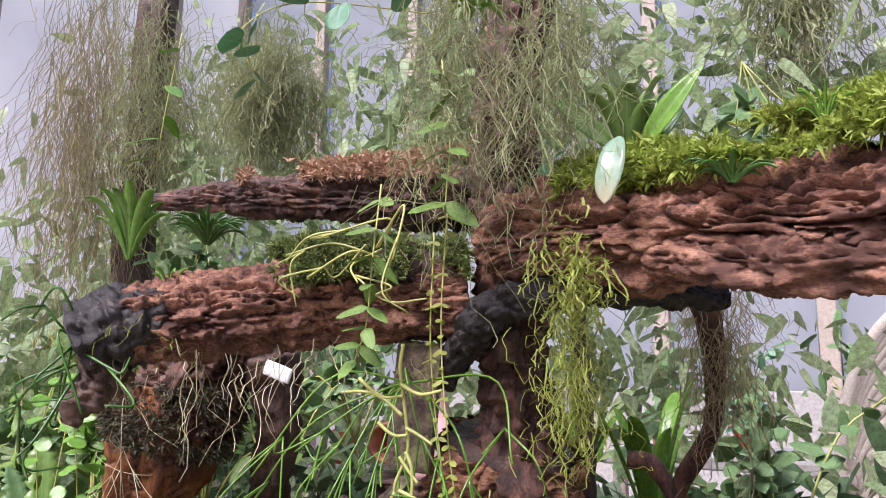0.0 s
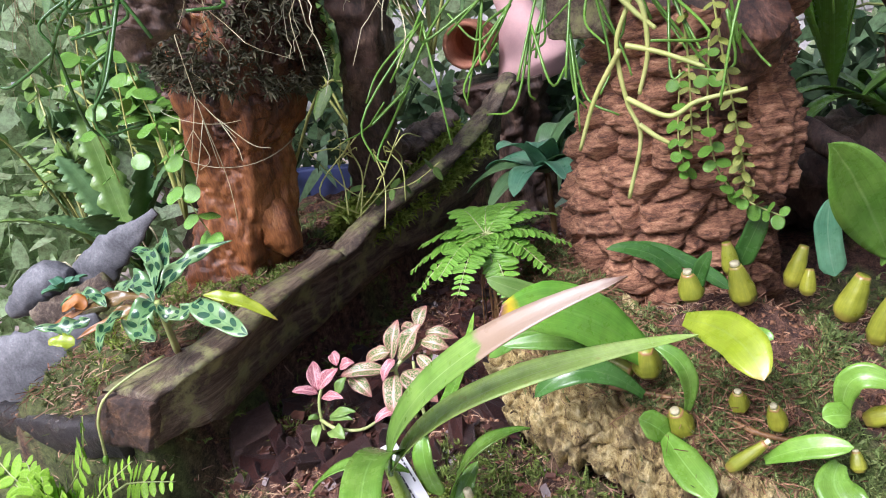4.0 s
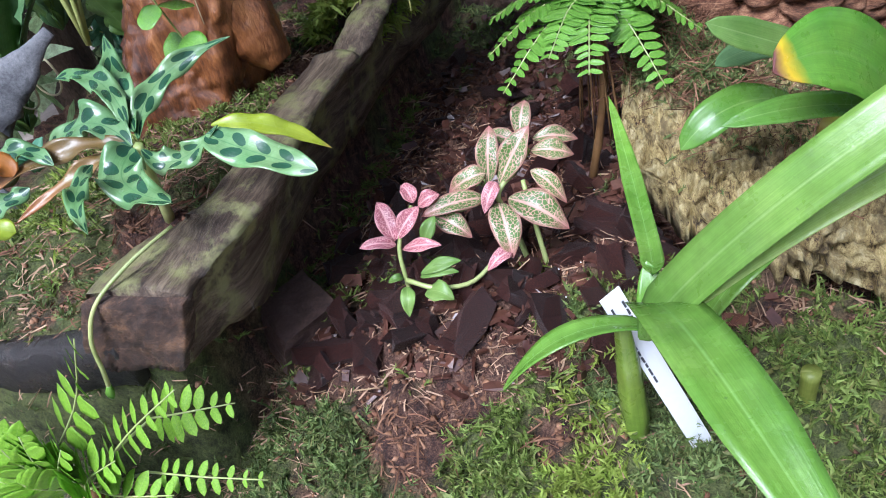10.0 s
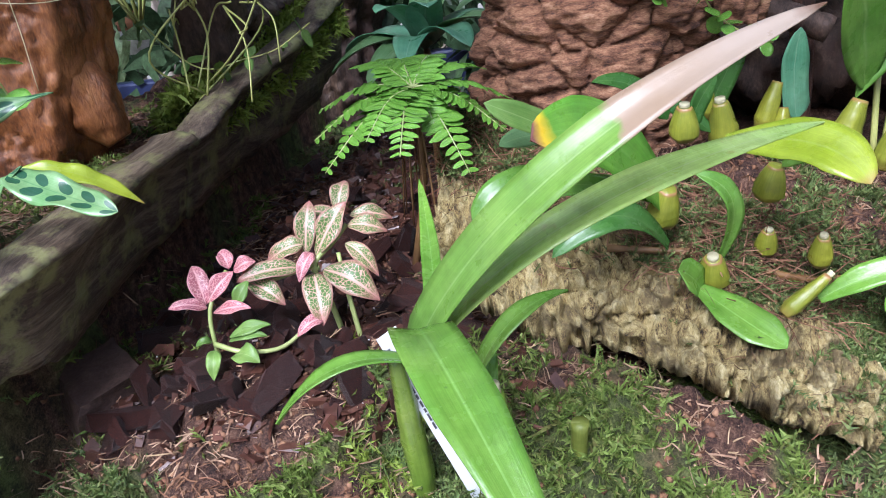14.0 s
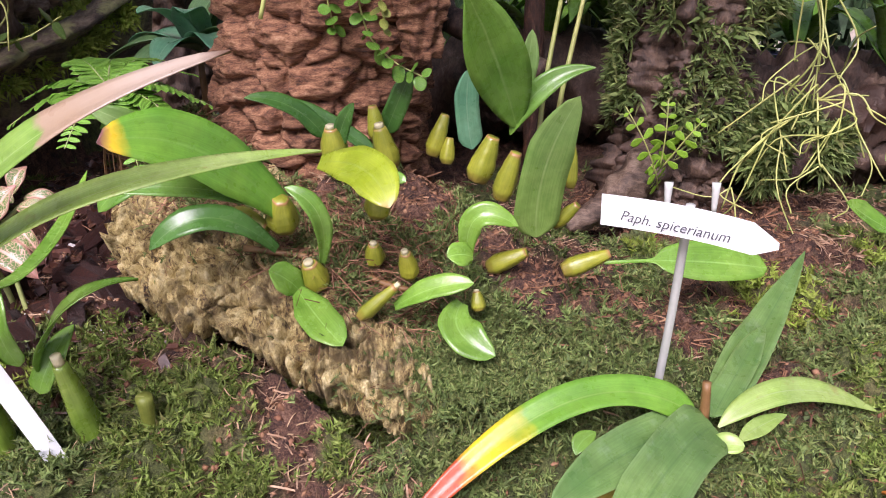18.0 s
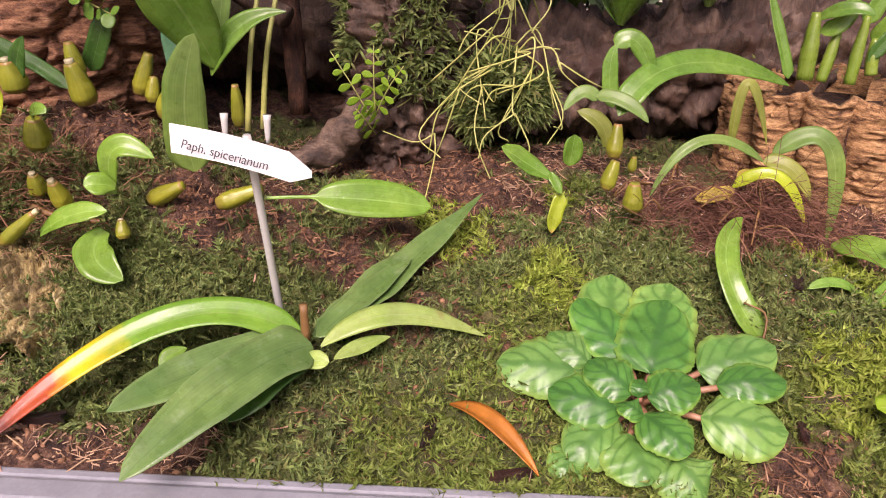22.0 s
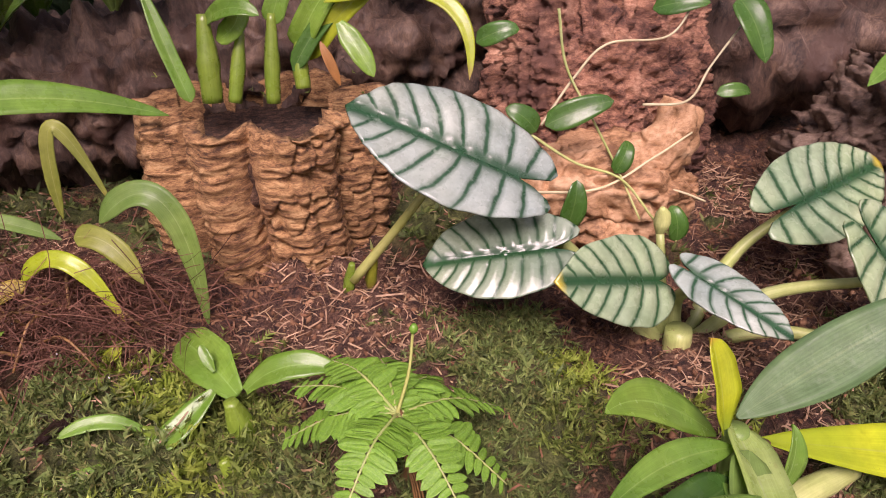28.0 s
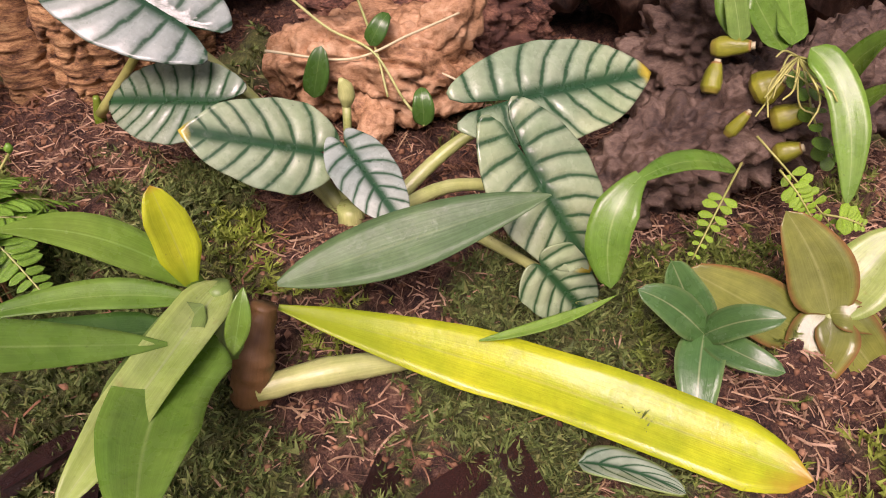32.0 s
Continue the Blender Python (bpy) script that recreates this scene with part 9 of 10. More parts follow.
ho = thing("hanging_leaf_orchid", (-0.11, 0.66, 1.33), "orchid with one pale leaf hanging down", "orchid")
leaf(ho, (-0.104, 0.600, 1.326), (-0.115, 0.585, 1.262), 0.028, M["paleleaf"], mid=(-0.108, 0.582, 1.295), up=(-0.1, -1, 0), prof="ellip", fold=0.1)
leaf(ho, (-0.10, 0.66, 1.325), (-0.035, 0.65, 1.40), 0.026, M["green"], arch=0.006, up=(0, -1, 0.3), prof="lance", fold=0.3)
leaf(ho, (-0.09, 0.67, 1.33), (-0.06, 0.68, 1.372), 0.02, M["deep"], arch=0.004, up=(0, -1, 0.3), prof="lance", fold=0.3)
leaf(ho, (-0.09, 0.67, 1.33), (-0.085, 0.68, 1.385), 0.02, M["deep"], arch=0.004, up=(0, -1, 0.3), prof="lance", fold=0.3)
leaf(ho, (-0.12, 0.66, 1.33), (-0.19, 0.67, 1.40), 0.024, M["pale"], arch=0.006, up=(0, -1, 0.3), prof="lance", fold=0.3)
leaf(ho, (-0.05, 0.6, 1.47), (-0.01, 0.58, 1.53), 0.05, M["yelgreen"], arch=0.006, up=(0, -1, 0.3), prof="lance", fold=0.2)

# vines
ROUND = unit_leaf_mesh("round_leaf", M["bead"], 0.92, prof="ellip", n=14, m=8, fold=0.08)
ROUNDB = unit_leaf_mesh("blue_round_leaf", M["bluegreen"], 0.95, prof="ellip", n=14, m=8, fold=0.05)
SMALLP = unit_leaf_mesh("pale_leaf", M["olive"], 0.55, prof="ellip", n=6, m=4, fold=0.1)
ROUNDF = unit_leaf_mesh("far_round_leaf", M["farround"], 0.7, prof="ovate", n=6, m=4, fold=0.08)
OVAL = unit_leaf_mesh("oval_leaf", M["pale"], 0.5, prof="ovate", n=7, m=4, fold=0.15)
OVALD = unit_leaf_mesh("dark_oval_leaf", M["green"], 0.45, prof="ovate", n=7, m=4, fold=0.15)


def vine(name, label, pts, me, size, count, seed=0, r=0.0009, stem="root", droop=0.3, pairs=True, category="vine"):
    pl = thing(name, pts[0], label, category)
    r2 = np.random.RandomState(seed)
    tube("stem", pts, [r, r * 0.8], M[stem], pl, n=max(12, 6 * len(pts)), sides=5)
    c = spline(pts, 200)
    t, a, b = frames(c)
    for k in range(count):
        i = int(199 * (k + 0.6) / count)
        th = r2.uniform(0, 6.28)
        for g in ((0, math.pi) if pairs else (0,)):
            d = a[i] * math.cos(th + g) + b[i] * math.sin(th + g) + t[i] * 0.2 - v3((0, 0.35, droop))
            place_leaflet(me, pl, c[i], d, v3((0, -0.6, 0.8)) + r2.normal(0, 0.25, 3), size * r2.uniform(0.75, 1.15), "leaf")
    return pl


vine("button_vine", "trailing vine with pairs of small pale button leaves", [(-0.265, 0.575, 1.27), (-0.268, 0.570, 1.15), (-0.262, 0.58, 1.03), (-0.255, 0.60, 0.94), (-0.252, 0.62, 0.88)], SMALLP, 0.0105, 34, 1)
vine("button_vine", "trailing vine with pairs of small pale button leaves", [(-0.285, 0.585, 1.25), (-0.29, 0.59, 1.13), (-0.285, 0.61, 1.0), (-0.29, 0.63, 0.92)], SMALLP, 0.0095, 22, 2)
vine("bead_vine", "thin vine with bright green bead leaves on the stump", [(-0.285, 0.715, 0.99), (-0.29, 0.71, 0.92), (-0.285, 0.72, 0.87), (-0.265, 0.72, 0.845), (-0.235, 0.715, 0.83)], ROUND, 0.013, 13, 3)
vine("bead_vine", "thin vine with bright green bead leaves on the stump", [(-0.315, 0.74, 0.96), (-0.32, 0.735, 0.90), (-0.315, 0.735, 0.865)], ROUND, 0.012, 7, 4)
vine("round_leaf_vine", "hanging vine with round bright green leaves", [(-0.70, 0.545, 1.17), (-0.76, 0.55, 1.08), (-0.775, 0.57, 1.0), (-0.78, 0.585, 0.92), (-0.775, 0.60, 0.86)], ROUND, 0.021, 9, 5)
vine("round_leaf_vine", "hanging vine with round bright green leaves", [(-0.80, 0.60, 1.15), (-0.84, 0.60, 1.05), (-0.86, 0.60, 0.95)], ROUND, 0.021, 7, 6, pairs=False)
vine("round_leaf_vine", "hanging vine with round bright green leaves", [(-0.90, 0.62, 1.12), (-0.93, 0.62, 1.02), (-0.92, 0.62, 0.93)], ROUND, 0.022, 7, 7, pairs=False)
vine("blue_round_vine", "vine with large blue-green round leaves", [(-0.36, 0.72, 1.56), (-0.44, 0.56, 1.52), (-0.47, 0.50, 1.47), (-0.455, 0.495, 1.43), (-0.44, 0.495, 1.40)], ROUNDB, 0.040, 9, 8, pairs=False)
vine("oval_leaf_vine", "trailing vine with grey-green oval leaves over the trunk", [(-0.335, 0.565, 1.30), (-0.33, 0.545, 1.22), (-0.335, 0.545, 1.16), (-0.36, 0.56, 1.12)], OVAL, 0.032, 8, 9)
vine("oval_leaf_vine", "trailing vine with grey-green oval leaves over the trunk", [(-0.27, 0.57, 1.42), (-0.255, 0.56, 1.34), (-0.26, 0.56, 1.26)], OVAL, 0.036, 6, 10)
vine("oval_leaf_vine", "trailing vine with grey-green oval leaves over the trunk", [(-0.62, 0.55, 1.52), (-0.64, 0.55, 1.42), (-0.66, 0.56, 1.36)], OVALD, 0.045, 5, 11, pairs=False)
vine("segment_vine", "thin vine with pale leaf pairs creeping over the timber", [(-0.80, 0.80, 0.92), (-0.74, 0.81, 0.845), (-0.69, 0.82, 0.845), (-0.66, 0.83, 0.85), (-0.63, 0.85, 0.868)], OVAL, 0.022, 7, 12)
tv = thing("tumbling_vine", (0.66, 0.765, 0.74), "wiry vine with small dark green leaves over the driftwood", "vine")
leaf(tv, (0.672, 0.760, 0.762), (0.723, 0.755, 0.780), 0.026, M["deep"], mid=(0.698, 0.754, 0.775), up=(0.0, -0.8, 0.5), prof="ovate", fold=0.2, n=12)
leaf(tv, (0.687, 0.735, 0.684), (0.694, 0.740, 0.724), 0.024, M["deep"], mid=(0.691, 0.734, 0.708), up=(0.0, -0.8, 0.5), prof="ovate", fold=0.2, n=12)
leaf(tv, (0.729, 0.750, 0.723), (0.742, 0.760, 0.745), 0.019, M["deep"], mid=(0.736, 0.751, 0.738), up=(0.0, -0.8, 0.5), prof="ovate", fold=0.2, n=12)
leaf(tv, (0.774, 0.720, 0.674), (0.770, 0.730, 0.701), 0.021, M["deep"], mid=(0.772, 0.721, 0.692), up=(0.0, -0.8, 0.5), prof="ovate", fold=0.2, n=12)
leaf(tv, (0.667, 0.765, 0.756), (0.643, 0.770, 0.774), 0.023, M["deep"], mid=(0.655, 0.764, 0.769), up=(0.0, -0.8, 0.5), prof="ovate", fold=0.2, n=12)
leaf(tv, (0.777, 0.820, 0.834), (0.815, 0.800, 0.841), 0.023, M["deep"], mid=(0.796, 0.806, 0.841), up=(0.0, -0.8, 0.5), prof="ovate", fold=0.2, n=12)
leaf(tv, (0.636, 0.840, 0.808), (0.669, 0.830, 0.819), 0.022, M["deep"], mid=(0.653, 0.831, 0.818), up=(0.0, -0.8, 0.5), prof="ovate", fold=0.2, n=12)
leaf(tv, (0.839, 0.800, 0.844), (0.854, 0.770, 0.799), 0.035, M["deep"], mid=(0.847, 0.781, 0.826), up=(0.0, -0.8, 0.5), prof="ovate", fold=0.2, n=12)
leaf(tv, (0.829, 0.790, 0.770), (0.860, 0.790, 0.769), 0.015, M["deep"], mid=(0.845, 0.786, 0.774), up=(0.0, -0.8, 0.5), prof="ovate", fold=0.2, n=12)
tube("stem", [(0.662, 0.765, 0.754), (0.697, 0.755, 0.732), (0.732, 0.745, 0.720), (0.757, 0.730, 0.690)], [0.0012, 0.001], M["stem"], tv, n=18, sides=6)
tube("stem", [(0.757, 0.730, 0.690), (0.774, 0.720, 0.674)], [0.0012, 0.001], M["stem"], tv, n=18, sides=6)
vine("green_bead_cluster", "green bead leaves hanging beside the cork slab", [(1.02, 0.68, 0.76), (1.03, 0.655, 0.73), (1.05, 0.65, 0.705)], ROUND, 0.012, 7, 15)


def stringy(name, label, root, tips, r, mat, seed=0, category="hanging cactus", sag=0.03, branch=2):
    pl = thing(name, root, label, category)
    r2 = np.random.RandomState(seed)
    for t in tips:
        m_ = (v3(root) + v3(t)) / 2 + v3((0, -0.01, sag)) + r2.normal(0, 0.02, 3)
        tube("strand", [v3(root) + r2.normal(0, 0.005, 3), m_, t], [r, r * 0.8], M[mat], pl, n=14, sides=6, amp=0.1, freq=60)
        for k in range(branch):
            e = v3(t) + r2.normal(0, 0.03, 3) + v3((0, -0.005, -0.02))
            tube("strand", [m_ * 0.4 + v3(t) * 0.6, (v3(t) + e) / 2 + r2.normal(0, 0.01, 3), e], [r * 0.85, r * 0.6], M[mat], pl, n=10, sides=6)
    return pl


stringy("stick_cactus", "dark green stick cactus hanging from the slab", (-0.375, 0.69, 1.10), [(-0.46 + 0.03 * k, 0.60 + 0.012 * (k % 3), 1.03 - 0.015 * (k % 4)) for k in range(9)] + [(-0.52, 0.60, 1.0), (-0.55, 0.62, 0.95), (-0.40, 0.58, 0.99)], 0.0014, "green", 1, branch=3)
pfc = thing("pale_forked_cactus", (-0.33, 0.59, 1.14), "pale green forked strands of cactus hanging over the stump", "hanging cactus")
tube("strand", [(-0.320, 0.588, 1.142), (-0.323, 0.588, 1.117), (-0.317, 0.588, 1.079), (-0.313, 0.588, 1.040), (-0.327, 0.588, 1.006), (-0.324, 0.588, 0.965), (-0.317, 0.588, 0.939), (-0.330, 0.588, 0.894)], [0.0021, 0.0015], M["root"], pfc, n=56, sides=7, amp=0.08, freq=80)
tube("strand", [(-0.317, 0.584, 1.073), (-0.338, 0.584, 1.088), (-0.360, 0.584, 1.095), (-0.390, 0.584, 1.094)], [0.0021, 0.0015], M["root"], pfc, n=28, sides=7, amp=0.08, freq=80)
tube("strand", [(-0.313, 0.584, 1.062), (-0.299, 0.584, 1.056), (-0.284, 0.584, 1.048)], [0.0021, 0.0015], M["root"], pfc, n=21, sides=7, amp=0.08, freq=80)
tube("strand", [(-0.320, 0.584, 1.035), (-0.310, 0.584, 1.023), (-0.299, 0.584, 1.012)], [0.0021, 0.0015], M["root"], pfc, n=21, sides=7, amp=0.08, freq=80)
tube("strand", [(-0.324, 0.584, 1.002), (-0.345, 0.584, 0.971), (-0.361, 0.584, 0.934)], [0.0021, 0.0015], M["root"], pfc, n=21, sides=7, amp=0.08, freq=80)
tube("strand", [(-0.320, 0.584, 1.004), (-0.297, 0.584, 0.996), (-0.270, 0.584, 0.983)], [0.0021, 0.0015], M["root"], pfc, n=21, sides=7, amp=0.08, freq=80)
tube("strand", [(-0.323, 0.584, 0.968), (-0.296, 0.584, 0.953), (-0.276, 0.584, 0.961), (-0.245, 0.584, 0.966)], [0.0021, 0.0015], M["root"], pfc, n=28, sides=7, amp=0.08, freq=80)
tube("strand", [(-0.316, 0.584, 0.949), (-0.306, 0.584, 0.940), (-0.297, 0.584, 0.934)], [0.0021, 0.0015], M["root"], pfc, n=21, sides=7, amp=0.08, freq=80)
tube("strand", [(-0.320, 0.584, 1.103), (-0.298, 0.584, 1.094), (-0.274, 0.584, 1.098)], [0.0021, 0.0015], M["root"], pfc, n=21, sides=7, amp=0.08, freq=80)
tube("strand", [(-0.345, 0.584, 1.066), (-0.328, 0.584, 1.055), (-0.312, 0.584, 1.055)], [0.0021, 0.0015], M["root"], pfc, n=21, sides=7, amp=0.08, freq=80)
tube("strand", [(-0.369, 0.584, 1.108), (-0.342, 0.584, 1.091), (-0.317, 0.584, 1.092)], [0.0021, 0.0015], M["root"], pfc, n=21, sides=7, amp=0.08, freq=80)
tube("strand", [(-0.313, 0.584, 1.040), (-0.306, 0.584, 1.025), (-0.306, 0.584, 0.996), (-0.314, 0.584, 0.970)], [0.0021, 0.0015], M["root"], pfc, n=28, sides=7, amp=0.08, freq=80)
stringy("dark_root_plant", "wiry dark green stems round the broken log", (-0.655, 0.50, 1.13), [(-0.72, 0.48, 1.10), (-0.76, 0.47, 1.06), (-0.62, 0.46, 1.07), (-0.70, 0.45, 1.17), (-0.66, 0.45, 1.12), (-0.58, 0.47, 1.11), (-0.69, 0.46, 1.04)], 0.0018, "deep", 3, "plant")
stringy("log_front_roots", "pale green roots creeping over the log", (-0.36, 0.60, 1.24), [(-0.45, 0.56, 1.235), (-0.42, 0.56, 1.21), (-0.40, 0.555, 1.25), (-0.35, 0.55, 1.20), (-0.31, 0.55, 1.22)], 0.0014, "root", 4, "roots")
stringy("stump_roots", "thin pale roots hanging over the orange stump", (-0.80, 0.66, 1.05), [(-0.79, 0.65, 0.93), (-0.76, 0.655, 0.96), (-0.83, 0.65, 0.94)], 0.0006, "rootw", 5, "roots")
stringy("grass_stems", "thin yellow-green stems beside the orange stump", (-0.735, 0.80, 0.82), [(-0.74 + 0.02 * k, 0.79, 0.90 + 0.012 * (k % 3)) for k in range(6)], 0.0012, "root", 6, "plant", 0.0)
stringy("yellow_root_orchid", "yellow-green tangle of aerial roots on the mossy wood", (0.115, 0.80, 0.795), [(0.07, 0.77, 0.78), (0.05, 0.765, 0.745), (0.09, 0.765, 0.735), (0.12, 0.76, 0.74), (0.155, 0.765, 0.75), (0.16, 0.775, 0.785), (0.10, 0.77, 0.76), (0.13, 0.77, 0.765), (0.035, 0.76, 0.70)], 0.0010, "root", 7, "orchid", 0.012, 2)
stringy("yellow_root_tail", "pale yellow roots hanging over the mossy stump", (0.10, 0.82, 0.92), [(0.095, 0.80, 0.83), (0.115, 0.80, 0.82), (0.085, 0.79, 0.80), (0.13, 0.79, 0.815), (0.11, 0.785, 0.79), (0.10, 0.80, 0.85)], 0.0010, "root", 8, "orchid", 0.0, 2)
sr_ = thing("slab_roots", (0.70, 0.78, 0.70), "pale roots wandering over the red cork slab", "roots")
tube("root", [(0.674, 0.775, 0.757), (0.704, 0.790, 0.790), (0.733, 0.800, 0.812), (0.785, 0.800, 0.817), (0.811, 0.810, 0.852)], [0.0012, 0.0009], M["rootw"], sr_, n=40, sides=6)
tube("root", [(0.651, 0.740, 0.717), (0.714, 0.745, 0.713), (0.760, 0.750, 0.734), (0.795, 0.760, 0.749)], [0.0012, 0.0009], M["rootw"], sr_, n=32, sides=6)
tube("root", [(0.757, 0.775, 0.769), (0.792, 0.770, 0.772), (0.813, 0.780, 0.796), (0.847, 0.800, 0.824)], [0.0012, 0.0009], M["rootw"], sr_, n=32, sides=6)
tube("root", [(0.773, 0.760, 0.703), (0.791, 0.755, 0.700), (0.812, 0.750, 0.692)], [0.0012, 0.0009], M["rootw"], sr_, n=24, sides=6)
tube("root", [(0.690, 0.800, 0.840), (0.696, 0.790, 0.799), (0.713, 0.770, 0.763), (0.733, 0.750, 0.722), (0.745, 0.730, 0.691)], [0.0012, 0.0009], M["stem"], sr_, n=40, sides=6)

wt = thing("white_wall_tag", (-0.632, 0.765, 1.113), "small white plastic tag fixed to the dark stump", "tag")
tube("plate", [(-0.653, 0.762, 1.120), (-0.611, 0.767, 1.106)], [0.0105, 0.011, 0.011, 0.0105], M["tag"], wt, n=12, sides=16, flat=0.18)

# ---- plants at the back of the bed ----
bp = thing("dark_leaf_rosette", gz(-0.54, 0.97), "rosette of blue-green oval leaves among the bark", "plant")
for a, L, up_ in ((-95, 0.10, 0.0), (-55, 0.10, 0.01), (-20, 0.10, 0.02), (15, 0.09, 0.02), (165, 0.105, 0.0), (200, 0.11, -0.01), (238, 0.10, -0.02), (-75, 0.065, 0.05), (-125, 0.07, 0.05), (90, 0.07, 0.05), (30, 0.06, 0.07)):
    d = v3((math.cos(radians(a)), math.sin(radians(a)), 0))
    leaf(bp, v3((-0.535, 0.96, 0.815)), v3((-0.535, 0.96, 0.815 + up_)) + d * L, 0.052, M["bluegreen"] if a % 2 else M["grey"], arch=0.02, prof="ovate", fold=0.2)
tube("stem", [gz(-0.54, 0.965, -0.01), (-0.535, 0.96, 0.815)], [0.005, 0.004], M["stemb"], bp, n=5, sides=8)
sf_ = thing("parsley_leaf_plant", gz(-0.02, 0.775), "small plant with lacy parsley-like leaves", "plant")
for b, t in (((-0.02, 0.785, 0.72), (-0.06, 0.77, 0.795)), ((-0.02, 0.785, 0.73), (0.01, 0.765, 0.785)), ((-0.02, 0.785, 0.71), (-0.035, 0.755, 0.745)), ((-0.02, 0.785, 0.73), (-0.02, 0.78, 0.80))):
    frond(sf_, b, t, 0.008, 5, FL, 0.014, M["root"], up=(0, -0.8, 0.6))
fe = thing("front_fern", gz(-0.86, 0.42), "bright lime fern fronds at the front of the timber", "fern")
FLL = unit_leaf_mesh("fern_pinna", M["fernl"], 0.50, prof="strap", n=6, m=4, fold=0.1)
fb = v3((-0.850, 0.394, 0.645))
for t in ((-0.930, 0.390, 0.700), (-0.892, 0.395, 0.715), (-0.870, 0.380, 0.712), (-0.845, 0.380, 0.716), (-0.820, 0.380, 0.705), (-0.792, 0.385, 0.690), (-0.766, 0.385, 0.658), (-0.905, 0.380, 0.675), (-0.955, 0.395, 0.725), (-0.860, 0.370, 0.685)):
    frond(fe, fb + (v3(t) - fb) * 0.1, t, 0.010, 7, FLL, 0.026, M["stem"], up=(0, -0.75, 0.65), ahead=0.55)
for b, t, arch, pairs, size in (((-0.866, 0.400, 0.670), (-0.779, 0.400, 0.776), -0.010, 7, 0.024), ((-0.822, 0.398, 0.668), (-0.735, 0.401, 0.735), 0.006, 8, 0.020), ((-0.795, 0.424, 0.683), (-0.728, 0.428, 0.694), 0.010, 7, 0.019), ((-0.790, 0.398, 0.662), (-0.707, 0.400, 0.657), 0.003, 8, 0.012)):
    frond(fe, b, t, arch, pairs, FLL, size, M["stem"], up=(0, -0.75, 0.65), ahead=0.35)
    tube("stalk", [fb, (fb + v3(b)) / 2 + v3((0, -0.004, 0.004)), b], [0.0014, 0.0010], M["stem"], fe, n=8, sides=6)
tube("rootstock", [(-0.850, 0.396, 0.595), fb], [0.008, 0.006], M["stemb"], fe, n=6, sides=8)
cs_ = thing("creeping_shoot", (-0.785, 0.432, 0.78), "thin yellow-green shoot hanging over the sawn timber end", "shoot")
tube("shoot", [(-0.752, 0.478, 0.795), (-0.770, 0.452, 0.788), (-0.786, 0.430, 0.776), (-0.797, 0.422, 0.755), (-0.804, 0.422, 0.730), (-0.811, 0.424, 0.712)], [0.0012, 0.0013, 0.0014, 0.0014, 0.0016], M["stem"], cs_, n=30, sides=8)
tube("tip", [(-0.810, 0.424, 0.714), (-0.812, 0.423, 0.708), (-0.814, 0.424, 0.702)], [0.0016, 0.0032, 0.0012], M["bead"], cs_, n=8, sides=8)
bs = thing("brown_stone", (-0.762, 0.535, 0.62), "smooth brown stone beside the timber edge", "stone")
bmst = bmesh.new()
bmesh.ops.create_cube(bmst, size=1)
bmesh.ops.subdivide_edges(bmst, edges=bmst.edges[:], cuts=5, use_grid_fill=True)
for vv in bmst.verts:
    n_ = noise.noise(vv.co * 2.1) * 0.13 + noise.noise(vv.co * 6) * 0.035
    vv.co = Vector((vv.co.x * 0.052 * (1 - 0.25 * vv.co.z), vv.co.y * 0.050, vv.co.z * 0.040 + 0.012 * vv.co.x)) * (1 + n_)
bmesh.ops.rotate(bmst, verts=bmst.verts, cent=(0, 0, 0), matrix=Euler((0.2, 0.1, 0.9)).to_matrix())
bmesh.ops.translate(bmst, verts=bmst.verts, vec=(-0.748, 0.545, 0.655))
part("stone", bmst, M["brownstone"], bs)
ps = thing("planter_orchid", (0.46, 0.865, 0.735), "orchid in the cork planter with upright green shoots", "orchid")
tube("shoot", [(0.423, 0.850, 0.766), (0.423, 0.855, 0.799), (0.423, 0.860, 0.833)], [0.0085, 0.0093, 0.0047], M["bulbg"], ps, n=14, sides=12, amp=0.08, freq=50)
tube("shoot", [(0.440, 0.850, 0.765), (0.445, 0.855, 0.792), (0.450, 0.860, 0.819)], [0.0059, 0.0065, 0.0033], M["bulbg"], ps, n=14, sides=12, amp=0.08, freq=50)
tube("shoot", [(0.470, 0.850, 0.763), (0.472, 0.855, 0.797), (0.475, 0.860, 0.832)], [0.0059, 0.0065, 0.0033], M["bulbg"], ps, n=14, sides=12, amp=0.08, freq=50)
tube("shoot", [(0.495, 0.860, 0.771), (0.494, 0.865, 0.789), (0.494, 0.870, 0.807)], [0.0065, 0.0071, 0.0036], M["bulbg"], ps, n=14, sides=12, amp=0.08, freq=50)
leaf(ps, (0.406, 0.850, 0.767), (0.376, 0.880, 0.857), 0.015, M["green"], mid=(0.395, 0.860, 0.803), up=(0.17, -0.82, 0.55), prof="strap", fold=0.35, n=18)
leaf(ps, (0.431, 0.860, 0.813), (0.446, 0.860, 0.866), 0.019, M["bright"], mid=(0.451, 0.850, 0.834), up=(0.10, -0.85, 0.52), prof="strap", fold=0.3)
leaf(ps, (0.423, 0.860, 0.825), (0.467, 0.830, 0.836), 0.017, M["green"], mid=(0.444, 0.840, 0.840), up=(0.11, -0.85, 0.52), prof="tongue", fold=0.3)
leaf(ps, (0.474, 0.860, 0.823), (0.502, 0.870, 0.880), 0.020, M["green"], mid=(0.486, 0.860, 0.853), up=(0.05, -0.86, 0.50), prof="strap", fold=0.3)
